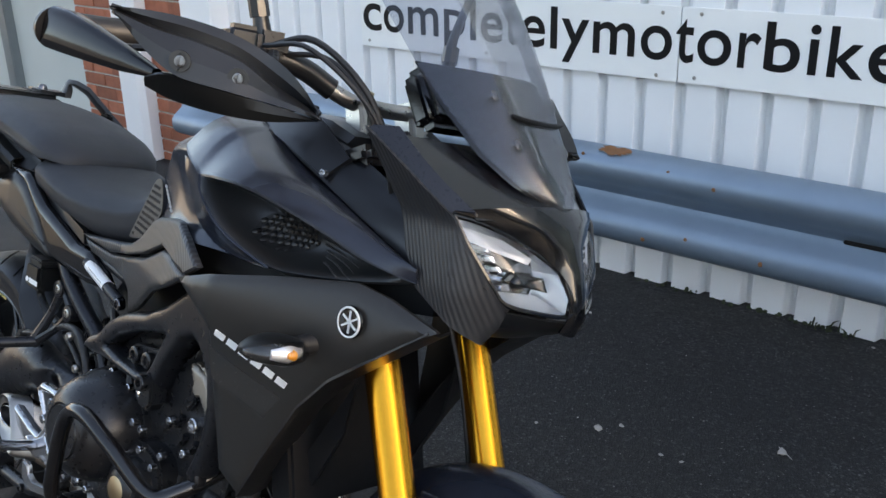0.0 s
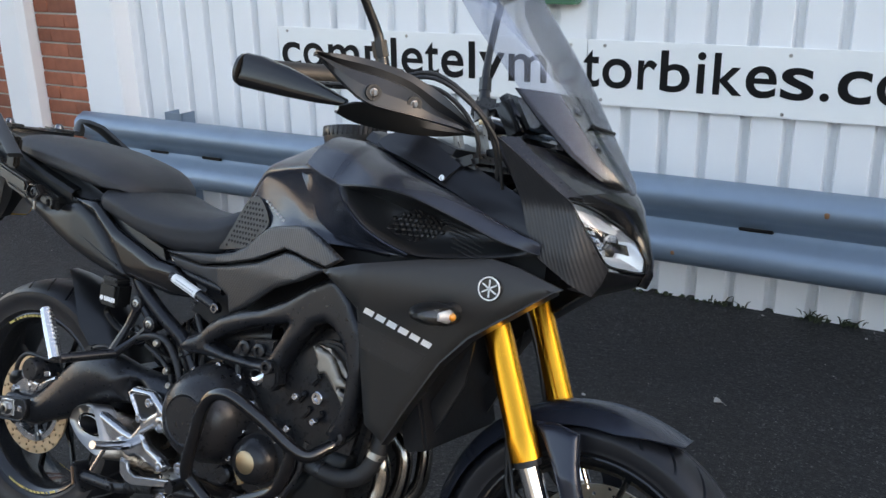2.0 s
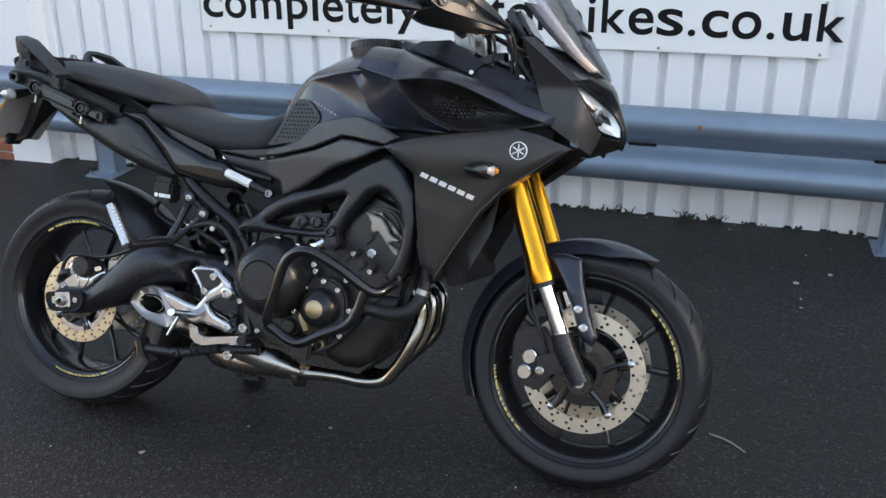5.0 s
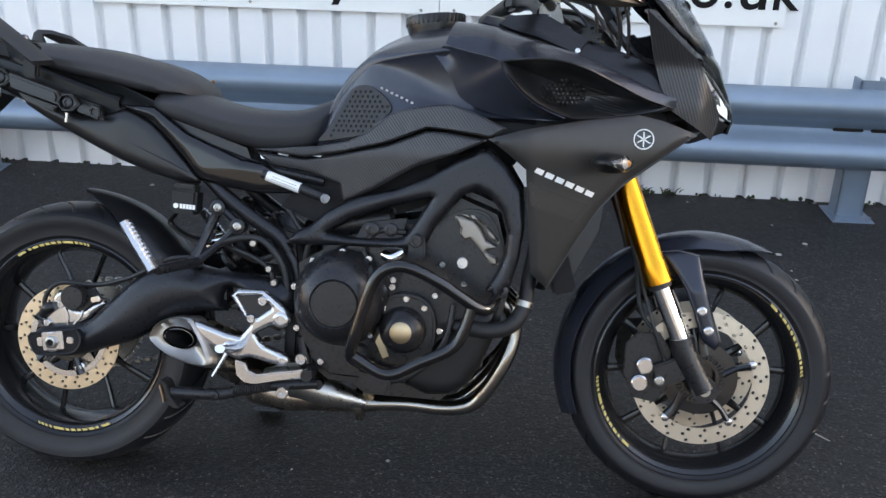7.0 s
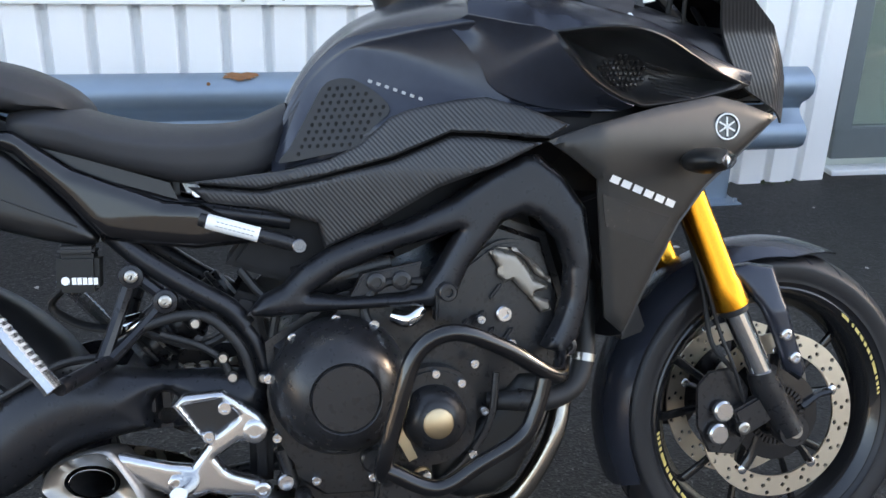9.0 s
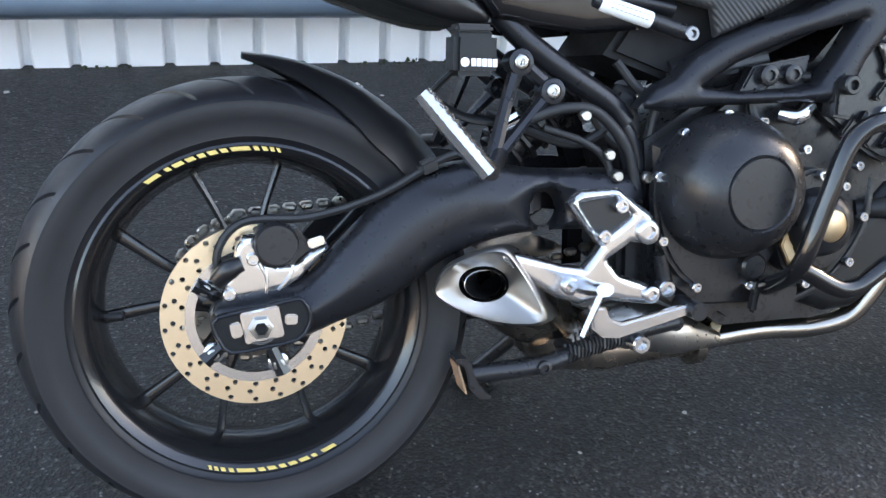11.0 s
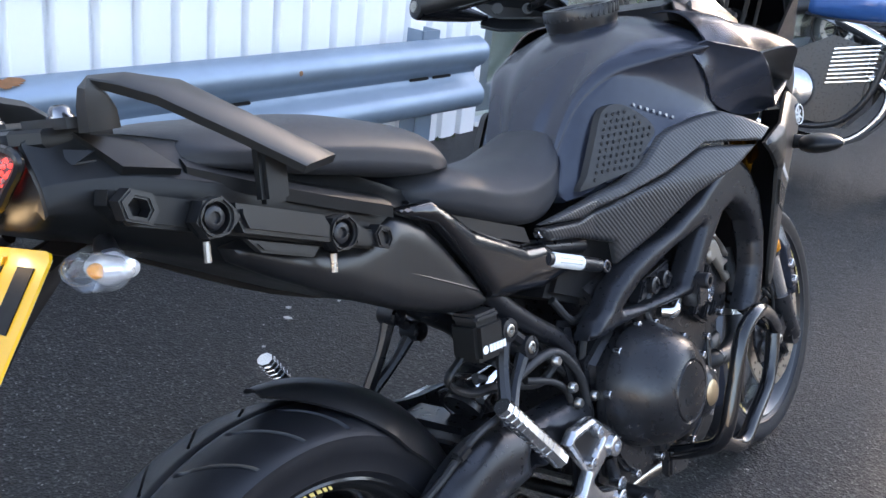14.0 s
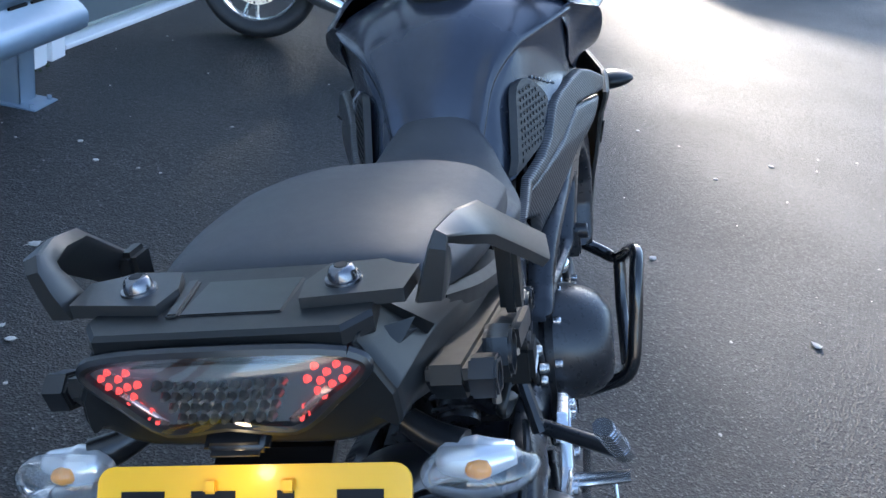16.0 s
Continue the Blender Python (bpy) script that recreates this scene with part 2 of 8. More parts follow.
M_PLATE = material("yellow_plate", (0.88, 0.44, 0.012), 0.35, 0.0, 0.05, 20, 0.05, 0.0, coat=0.3)
M_INK = material("black_ink", (0.006, 0.006, 0.007), 0.5, 0.0, 0.1, 30, 0.05, 0.0, spec=0.2)
M_WALL = material("white_sheeting", (0.85, 0.855, 0.86), 0.42, 0.0, 0.06, 2.5, 0.08, 0.04, 30)
M_SIGN = material("white_sign_board", (0.88, 0.88, 0.86), 0.35, 0.0, 0.03, 4, 0.05, 0.0)
M_GALV = material("galvanised_steel", (0.20, 0.27, 0.34), 0.40, 0.45, 0.16, 7, 0.10, 0.06, 120)
M_RUST = material("rust", (0.22, 0.09, 0.035), 0.8, 0.0, 0.4, 60, 0.1, 0.4, 200)
M_ASPHALT = asphalt_material()
M_MORTAR = material("mortar", (0.42, 0.39, 0.34), 0.9, 0.0, 0.2, 30, 0.05, 0.3, 150)
M_WHITEFRAME = material("white_upvc", (0.78, 0.79, 0.80), 0.35, 0.0, 0.04, 6, 0.05, 0.0)
M_GREYFRAME = material("grey_window_frame", (0.16, 0.19, 0.20), 0.4, 0.2, 0.1, 10, 0.05, 0.0)
M_ROOM = material("dim_room", (0.66, 0.70, 0.66), 0.8, 0.0, 0.2, 2, 0.05, 0.0)
M_BLIND = material("pale_blind_behind_glass", (0.56, 0.60, 0.57), 0.12, 0.0, 0.12, 1.2, 0.05, 0.0, coat=0.5)
M_MOSS = material("moss", (0.035, 0.045, 0.022), 0.9, 0.0, 0.5, 40, 0.05, 0.4, 200)
M_STONE = material("light_stone", (0.36, 0.34, 0.31), 0.8, 0.0, 0.3, 50, 0.1, 0.2, 150)


def brick_material():
    m = material("red_brick", (0.36, 0.11, 0.06), 0.8, 0.0, 0.35, 18, 0.08, 0.4, 120)
    nt = m.node_tree
    b = nt.nodes["Principled BSDF"]
    src = b.inputs["Base Color"].links[0].from_socket
    info = nt.nodes.new("ShaderNodeObjectInfo")
    hsv = nt.nodes.new("ShaderNodeHueSaturation")
    nt.links.new(src, hsv.inputs["Color"])
    nt.links.new(math_node(nt, "ADD", math_node(nt, "MULTIPLY", info.outputs["Random"], 0.6), 0.65), hsv.inputs["Value"])
    nt.links.new(hsv.outputs["Color"], b.inputs["Base Color"])
    return m


M_BRICK = brick_material()


# ---- mesh helpers ----
def part(name, bm, mat, parent=None, label="", sharp=40):
    """Links a bmesh as one mesh object, smooth but for its sharp edges."""
    bmesh.ops.recalc_face_normals(bm, faces=bm.faces)
    lim = radians(sharp)
    for f in bm.faces:
        f.smooth = True
    for e in bm.edges:
        e.smooth = len(e.link_faces) == 2 and e.calc_face_angle(0) < lim
    me = bpy.data.meshes.new(name)
    bm.to_mesh(me)
    bm.free()
    me.materials.append(mat)
    ob = new(name, me)
    if parent is not None:
        ob.parent = parent
    if label:
        tagged(ob, label)
    return ob


def mirror(bm):
    """A copy of bm on the other side of the centre plane."""
    out = bm.copy()
    for v in out.verts:
        v.co.y = -v.co.y
    bmesh.ops.reverse_faces(out, faces=out.faces)
    return out


def pair(name, bm, mat, parent, label=""):
    other = mirror(bm)
    return part(name, bm, mat, parent, label), part(name, other, mat, parent, label)


def spline(pts, n=6, closed=False):
    """Catmull-Rom points through pts."""
    P = [Vector(p) for p in pts]
    k = len(P)
    out = []
    for i in range(k if closed else k - 1):
        a, b = P[i], P[(i + 1) % k]
        z = P[(i - 1) % k] if closed or i > 0 else a * 2 - b
        c = P[(i + 2) % k] if closed or i + 2 < k else b * 2 - a
        for j in range(n):
            t = j / n
            out.append(0.5 * ((2 * a) + (b - z) * t + (2 * z - 5 * a + 4 * b - c) * t * t + (3 * a - z - 3 * b + c) * t ** 3))
    if not closed:
        out.append(P[-1])
    return out


def join(*bms):
    out = bmesh.new()
    for b in bms:
        me = bpy.data.meshes.new("joined")
        b.to_mesh(me)
        b.free()
        out.from_mesh(me)
        bpy.data.meshes.remove(me)
    return out


def loft(rings, caps=True, closed=True):
    bm = bmesh.new()
    rows = [[bm.verts.new(p) for p in r] for r in rings]
    n = len(rows[0])
    for a, b in zip(rows, rows[1:]):
        for i in range(n if closed else n - 1):
            j = (i + 1) % n
            bm.faces.new((a[i], a[j], b[j], b[i]))
    if caps and closed:
        bm.faces.new(rows[0][::-1])
        bm.faces.new(rows[-1])
    return bm


def tube(pts, r, n=12, res=6, smooth=True, flat=1.0):
    P = spline(pts, res) if smooth and len(pts) > 2 else [Vector(p) for p in pts]
    k = len(P)
    radii = r if isinstance(r, (list, tuple)) else None
    rings = []
    up = None
    for i, p in enumerate(P):
        d = (P[min(i + 1, k - 1)] - P[max(i - 1, 0)]).normalized()
        if up is None:
            up = Vector((0, 0, 1)) if abs(d.z) < 0.9 else Vector((0, 1, 0))
        s = d.cross(up).normalized()
        up = s.cross(d).normalized()
        if radii:
            f = i / (k - 1) * (len(radii) - 1)
            j = min(int(f), len(radii) - 2)
            rr = radii[j] + (radii[j + 1] - radii[j]) * (f - j)
        else:
            rr = r
        rings.append([p + (s * math.cos(a) * rr + up * math.sin(a) * rr * flat) for a in [2 * math.pi * q / n for q in range(n)]])
    return loft(rings)


def lathe(profile, cx, cz, n=48, y0=0.0, closed=False, caps=False):
    """Turns (radius, y) round the axis along y through (cx, cz)."""
    bm = bmesh.new()
    rows = []
    for i in range(n):
        a = 2 * math.pi * i / n
        rows.append([bm.verts.new((cx + r * math.cos(a), y0 + y, cz + r * math.sin(a))) for r, y in profile])
    m = len(profile)
    for i in range(n):
        a, b = rows[i], rows[(i + 1) % n]
        for j in range(m if closed else m - 1):
            q = (j + 1) % m
            bm.faces.new((a[j], a[q], b[q], b[j]))
    if caps:
        for j in (0, m - 1):
            if profile[j][0] > 1e-6:
                bm.faces.new([r[j] for r in rows])
    bmesh.ops.remove_doubles(bm, verts=bm.verts, dist=1e-6)
    return bm


def prism(outline, y0, y1, bevel=0.004, holes=(), seg=2):
    """A plate: an outline in x and z, with holes, from y0 to y1."""
    bm = bmesh.new()
    edges = []
    for loop in (outline, *holes):
        vs = [bm.verts.new((p[0], y0, p[1])) for p in loop]
        edges += [bm.edges.new((vs[i], vs[(i + 1) % len(vs)])) for i in range(len(vs))]
    if holes:
        bmesh.ops.triangle_fill(bm, use_beauty=True, use_dissolve=False, edges=edges)
    else:
        bm.faces.new(list(bm.verts))
    ret = bmesh.ops.extrude_face_region(bm, geom=list(bm.faces))
    for v in ret["geom"]:
        if isinstance(v, bmesh.types.BMVert):
            v.co.y = y1
    bmesh.ops.recalc_face_normals(bm, faces=bm.faces)
    if bevel > 0:
        es = [e for e in bm.edges if len(e.link_faces) == 2 and e.calc_face_angle(0) > 1.2 and abs(e.verts[0].co.y - e.verts[1].co.y) < 1e-6]
        bmesh.ops.bevel(bm, geom=es, offset=bevel, segments=seg, affect="EDGES", clamp_overlap=True)
    return bm


def panel(outline, yfun, thick=0.004, cuts=3):
    """A curved skin over an outline in x and z; yfun gives the outer face's y."""
    bm = bmesh.new()
    vs = [bm.verts.new((p[0], 0, p[1])) for p in outline]
    es = [bm.edges.new((vs[i], vs[(i + 1) % len(vs)])) for i in range(len(vs))]
    bmesh.ops.triangle_fill(bm, use_beauty=True, use_dissolve=False, edges=es)
    for _ in range(cuts):
        long = [e for e in bm.edges if e.calc_length() > 0.02]
        bmesh.ops.subdivide_edges(bm, edges=long, cuts=1)
        bmesh.ops.triangulate(bm, faces=[f for f in bm.faces if len(f.verts) > 3])
        inner = [v for v in bm.verts if not v.is_boundary]
        bmesh.ops.smooth_vert(bm, verts=inner, factor=0.5, use_axis_x=True, use_axis_z=True)
    bmesh.ops.recalc_face_normals(bm, faces=bm.faces)
    for f in bm.faces:
        if f.normal.y > 0:
            f.normal_flip()
    ret = bmesh.ops.extrude_face_region(bm, geom=list(bm.faces))
    moved = {v for v in ret["geom"] if isinstance(v, bmesh.types.BMVert)}
    for v in bm.verts:
        y = yfun(v.co.x, v.co.z)
        v.co.y = y + (0.0 if v in moved else thick)
    return bm


def puff(outline, yfun, r, depth, thick=0.004, holes=(), size=0.014):
    """A plate whose outer face swells from its edges: an outline in x and z; yfun gives the crown's y."""
    bm = bmesh.new()
    es, segs = [], []
    for loop in (outline, *holes):
        vs = [bm.verts.new((p[0], 0, p[1])) for p in loop]
        es += [bm.edges.new((vs[i], vs[(i + 1) % len(vs)])) for i in range(len(vs))]
        segs += [(loop[i][0], loop[i][1], loop[(i + 1) % len(loop)][0], loop[(i + 1) % len(loop)][1]) for i in range(len(loop))]
    bmesh.ops.triangle_fill(bm, use_beauty=True, use_dissolve=False, edges=es)
    for _ in range(5):
        long = [e for e in bm.edges if e.calc_length() > size]
        if not long:
            break
        bmesh.ops.subdivide_edges(bm, edges=long, cuts=1)
        bmesh.ops.triangulate(bm, faces=[f for f in bm.faces if len(f.verts) > 3])
        inner = [v for v in bm.verts if not v.is_boundary]
        bmesh.ops.smooth_vert(bm, verts=inner, factor=0.5, use_axis_x=True, use_axis_z=True)
    bmesh.ops.recalc_face_normals(bm, faces=bm.faces)
    for f in bm.faces:
        if f.normal.y > 0:
            f.normal_flip()
    sg = np.array(segs)
    ax, az, dx, dz = sg[:, 0], sg[:, 1], sg[:, 2] - sg[:, 0], sg[:, 3] - sg[:, 1]
    ll = dx * dx + dz * dz + 1e-12
    ret = bmesh.ops.extrude_face_region(bm, geom=list(bm.faces))
    moved = {v for v in ret["geom"] if isinstance(v, bmesh.types.BMVert)}
    for v in bm.verts:
        y = yfun(v.co.x, v.co.z) + depth
        if v in moved:
            t = np.clip(((v.co.x - ax) * dx + (v.co.z - az) * dz) / ll, 0, 1)
            d = float(np.sqrt((ax + t * dx - v.co.x) ** 2 + (az + t * dz - v.co.z) ** 2).min())
            k = 1 - min(1.0, d / r)
            v.co.y = y - depth * math.sqrt(max(0.0, 1 - k * k))
        else:
            v.co.y = y + thick
    return bm


def both(name, bm, s, mat, parent, label="", sharp=40):
    """The part on side s of a bmesh made for the right-hand side."""
    return part(name, bm if s < 0 else mirror(bm), mat, parent, label, sharp)


def block(c, s, rot=(0, 0, 0), bevel=0.004, seg=2):
    bm = bmesh.new()
    bmesh.ops.create_cube(bm, size=1, matrix=pose(*c, *rot) @ Matrix.Diagonal((*s, 1)))
    if bevel > 0:
        bmesh.ops.bevel(bm, geom=list(bm.edges), offset=bevel, segments=seg, affect="EDGES", clamp_overlap=True)
    return bm


def rod(a, b, r0, r1=None, n=16, bevel=0.0):
    return tube([a, b], [r0, r0 if r1 is None else r1], n, smooth=False)


def sheet(rows, thick=0.004):
    """A skin through rows of points, made solid."""
    bm = bmesh.new()
    g = [[bm.verts.new(p) for p in r] for r in rows]
    for a, b in zip(g, g[1:]):
        for i in range(len(a) - 1):
            bm.faces.new((a[i], a[i + 1], b[i + 1], b[i]))
    bmesh.ops.recalc_face_normals(bm, faces=bm.faces)
    bm.normal_update()
    off = {v: v.normal * thick for v in bm.verts}
    ret = bmesh.ops.extrude_face_region(bm, geom=list(bm.faces))
    moved = [v for v in ret["geom"] if isinstance(v, bmesh.types.BMVert)]
    near = {tuple(round(c, 6) for c in v.co): d for v, d in off.items()}
    for v in moved:
        v.co -= near[tuple(round(c, 6) for c in v.co)]
    return bm


def bolt(p, axis_y=-1, r=0.008, h=0.006):
    """A socket-head screw whose head looks along the y axis."""
    s = axis_y
    prof = [(0.0, h * 0.35 * s), (r * 0.5, h * 0.35 * s), (r * 0.52, h * s), (r * 0.85, h * s), (r, h * 0.8 * s), (r, -h * s)]
    return lathe(prof, p[0], p[2], 14, p[1])


def text_bm(body, size, depth):
    cu = bpy.data.curves.new("letters", "FONT")
    cu.body, cu.size, cu.extrude, cu.offset = body, size, depth, 0.012
    ob = bpy.data.objects.new("letters", cu)
    scene.collection.objects.link(ob)
    bpy.context.view_layer.update()
    me = bpy.data.meshes.new_from_object(ob.evaluated_get(bpy.context.evaluated_depsgraph_get()))
    bpy.data.objects.remove(ob)
    bm = bmesh.new()
    bm.from_mesh(me)
    bpy.data.meshes.remove(me)
    return bm


def thing(name, label, category, m=None, group="", kind=""):
    ob = new(name)
    ob.empty_display_size = 0.1
    if m is not None:
        ob.matrix_world = m
    return tagged(ob, label, category, group, kind)


def structure(name, bm, mat, label, category, sharp=40):
    return tagged(part(name, bm, mat, None, "", sharp), label, category, "", "structure")


# ---- ground ----
def build_ground():
    xs = [-300, -60, -20, -8] + [-4 + 0.5 * k for k in range(17)] + [8, 20, 60, 300]
    ys = [-300, -60, -20, -6, -2, 0.0] + [0.9 + 0.11 * k for k in range(11)] + [2.6, 6, 20, 60, 300]
    bm = bmesh.new()
    rows = [[bm.verts.new((x, y, yard_rise(x, y))) for x in xs] for y in ys]
    for a, b in zip(rows, rows[1:]):
        for k in range(len(xs) - 1):
            bm.faces.new((a[k], a[k + 1], b[k + 1], b[k]))
    structure("ground", bm, M_ASPHALT, "dark grey tarmac yard with fine pale aggregate", "ground")
    rnd = random.Random(3)
    bms = []
    spots = [(1.30, 1.43, 0.02), (0.88, 1.22, 0.018), (-0.7, 1.82, 0.014), (-0.19, 1.47, 0.012), (0.92, 1.27, 0.012), (3.59, -0.24, 0.012), (2.16, -0.3, 0.02), (1.8, -0.79, 0.024), (3.47, -0.86, 0.018), (2.03, 1.73, 0.014), (1.91, 1.6, 0.016), (3.12, -0.58, 0.02), (0.31, -0.19, 0.012), (2.17, 2.24, 0.012), (2.2, 2.2, 0.014)]
    for i in range(150):
        spots.append((rnd.uniform(-2.0, 4.5), rnd.uniform(-1.4, 2.25), rnd.choice((0.003, 0.004, 0.005, 0.008))))
    for x, y, s in spots:
        b = bmesh.new()
        bmesh.ops.create_icosphere(b, subdivisions=1, radius=s)
        for v in b.verts:
            k = rnd.uniform(0.6, 1.1)
            v.co = Vector((v.co.x * k, v.co.y * k * 0.8, v.co.z * 0.35 * k))
        bmesh.ops.transform(b, matrix=pose(x, y, s * 0.2 + yard_rise(x, y), 0, 0, rnd.uniform(0, 360)), verts=b.verts)
        bms.append(b)
    ob = part("gravel", join(*bms), M_STONE)
    tagged(ob, "loose pale stones and grit scattered on the tarmac", "gravel", "", "stuff")
    for p, q in (((1.24, 1.47), (1.36, 1.40)), ((1.72, 0.42), (1.82, 0.36))):
        tw = part("twig", tube([(*p, 0.006), ((p[0] + q[0]) / 2, (p[1] + q[1]) / 2 + 0.006, 0.009), (*q, 0.005)], [0.0020, 0.0024, 0.0012], 6), M_STONE)
        tagged(tw, "pale dry twig lying on the tarmac", "twig")


def build_unseen_walls():
    # unseen walls, added to hide the bright low sky from reflections
    structure("wall_south", block((6, -17, 2.0), (70, 0.3, 4.0), bevel=0), M_CONCRETE, "unseen plain grey wall added to close off the low sky", "wall")
    # added out of view; its height keeps direct sun off the motorcycle
    structure("wall_east", block((16.0, 2.45, 3.2), (11.8, 0.2, 6.4), bevel=0), M_WALL, "unseen white sheeting wall added to shade the motorcycle", "wall")
    structure("wall_far_east", block((42.0, -6.0, 4.0), (0.4, 70, 8.0), bevel=0), M_SHADED_RENDER, "unseen dark grey wall added to cut the low sky glow", "wall")
    structure("wall_west", block((-24, -4, 2.2), (0.3, 26, 4.4), bevel=0), M_CONCRETE, "unseen plain grey wall added to close off the low sky", "wall")


# ---- sheeted wall, sign and crash barrier ----
RIBS = [-0.682 + 0.1496 * k for k in range(-8, 24)]
WALL_Y, WALL_X0, WALL_X1 = 2.35, -1.95, 2.89
# the building's front stands slightly askew to the motorcycle and leans a little down the yard
FRONT_LINE = Matrix.Translation((0.43, 2.12, 0)) @ Matrix.Rotation(math.atan(0.07), 4, "Z") @ Matrix.Rotation(0.0165, 4, "Y") @ Matrix.Translation((-0.43, -2.2975, 0))


def along_front(build, shift=(0, 0, 0)):
    """Builds something against the front and turns it with the front."""
    before = set(bpy.data.objects)
    build()
    for ob in [o for o in bpy.data.objects if o not in before and o.parent is None]:
        ob.matrix_world = FRONT_LINE @ Matrix.Translation(shift) @ ob.matrix_basis


def yard_rise(x, y):
    """The tarmac rises a few centimetres towards the wall."""
    u = min(1.0, max(0.0, (y - 0.9) / 1.1))
    return min(0.09, max(0.0, 0.036 - 0.018 * (x - 0.43))) * u * u * (3 - 2 * u)


def build_wall():
    f = WALL_Y - 0.032
    prof = [(WALL_X0, f)]
    for x in RIBS:
        prof += [(x - 0.023, f), (x - 0.020, f + 0.004), (x - 0.013, f + 0.036), (x - 0.009, f + 0.038), (x + 0.007, f + 0.038), (x + 0.011, f + 0.036), (x + 0.019, f + 0.004), (x + 0.022, f)]
    prof += [(WALL_X1, f), (WALL_X1, WALL_Y + 0.15), (WALL_X0, WALL_Y + 0.15)]
    bm = loft([[(x, y, -0.15) for x, y in prof], [(x, y, 6.0) for x, y in prof]])
    structure("wall_north", bm, M_WALL, "white ribbed metal sheeting wall, slightly grimy at its foot", "wall", 20)
    bms = [block((-2.08, 2.29, 2.95), (0.26, 0.16, 6.1), bevel=0.004)]
    structure("trim_1", join(*bms), M_WALL, "white folded metal corner flashing", "trim")
    rnd = random.Random(8)
    bms = []
    for i in range(120):
        x = rnd.uniform(WALL_X0, WALL_X1) if i < 95 else rnd.choice((1.1, 1.5, 1.47, 0.9)) + rnd.uniform(-0.09, 0.09)
        b = bmesh.new()
        bmesh.ops.create_icosphere(b, subdivisions=1, radius=rnd.uniform(0.004, 0.011))
        for v in b.verts:
            v.co *= rnd.uniform(0.5, 1.3)
        bmesh.ops.transform(b, matrix=pose(x, WALL_Y - rnd.uniform(0.03, 0.06), 0.034 + rnd.uniform(0.0, 0.012)), verts=b.verts)
        bms.append(b)
    for i in range(40):
        x = rnd.choice((1.12, 1.5, 1.46)) + rnd.uniform(-0.1, 0.1)
        y, a = WALL_Y - rnd.uniform(0.02, 0.07), rnd.uniform(0, 6.28)
        h = rnd.uniform(0.015, 0.05)
        bms.append(tube([(x, y, 0.034), (x + 0.01 * math.cos(a), y + 0.01 * math.sin(a), 0.034 + h * 0.7), (x + 0.03 * math.cos(a), y + 0.02 * math.sin(a), 0.034 + h)], [0.003, 0.0025, 0.0006], 4, 2))
    tagged(part("moss", join(*bms), M_MOSS), "moss and weed tufts along the foot of the wall", "moss", "", "stuff")


def build_sign():
    s = thing("sign_board", "long white shop sign board with black lettering, screwed to the sheeting", "sign", pose(0, WALL_Y - 0.043, 0))
    part("board", block((-0.240, -0.004, 0.902), (1.491, 0.008, 0.247), bevel=0.0015), M_SIGN, s)
    part("board", block((1.2135, -0.004, 0.902), (1.409, 0.008, 0.247), bevel=0.0015), M_SIGN, s)
    # each letter: left bearing, ink width, advance, foot and head, in ems
    cells = {"c": (0.04, 0.49, 0.556, 0, 1), "o": (0.04, 0.53, 0.611, 0, 1), "m": (0.065, 0.76, 0.889, 0, 1), "p": (0.07, 0.50, 0.611, -1, 1), "l": (0.072, 0.137, 0.278, 0, 2), "e": (0.035, 0.485, 0.556, 0, 1), "t": (0.02, 0.30, 0.333, 0, 1.8), "y": (0.01, 0.535, 0.556, -1, 1), "r": (0.065, 0.33, 0.389, 0, 1), "b": (0.066, 0.505, 0.611, 0, 2), "i": (0.072, 0.137, 0.278, 0, 2), "k": (0.067, 0.48, 0.556, 0, 2), "s": (0.03, 0.50, 0.556, 0, 1), ".": (0.07, 0.14, 0.278, 0, 0.27), "u": (0.066, 0.48, 0.611, 0, 1)}
    word, at, letters = "completelymotorbikes.co.uk", 0.0, []
    total = sum(cells[c][2] for c in word)
    for c in word:
        lsb, ink, adv, foot, head = cells[c]
        b = text_bm(c, 1.0, 0.0)
        xs, ys = [v.co.x for v in b.verts], [v.co.y for v in b.verts]
        zf = -0.21 if foot else (-0.012 if c in "coesbut" else 0.0)
        zh = {1: 0.53, 2: 0.716, 1.8: 0.67, 0.27: 0.14}[head]
        for v in b.verts:
            u = (at + lsb + ink * (v.co.x - min(xs)) / (max(xs) - min(xs))) / total
            w = zf + (zh - zf) * (v.co.y - min(ys)) / (max(ys) - min(ys))
            v.co = Vector((-0.978 + u * 2.948, -0.0095, 0.848 + w * 0.209))
        letters.append(b)
        at += adv
    bm = join(*letters)
    part("lettering", bm, M_INK, s, "black sans-serif letters of a web address")
    for x, z in [(-0.932, 1.007), (-0.938, 0.803), (-0.300, 1.007), (-0.300, 0.804), (0.440, 1.002), (0.430, 0.795), (0.577, 1.005), (0.569, 0.799), (1.247, 0.999), (1.238, 0.793), (1.885, 1.0), (1.885, 0.795)]:
        part("screw", lathe([(0, -0.004), (0.005, -0.0035), (0.007, 0.0)], x, z, 10, -0.0085), M_STEEL, s)


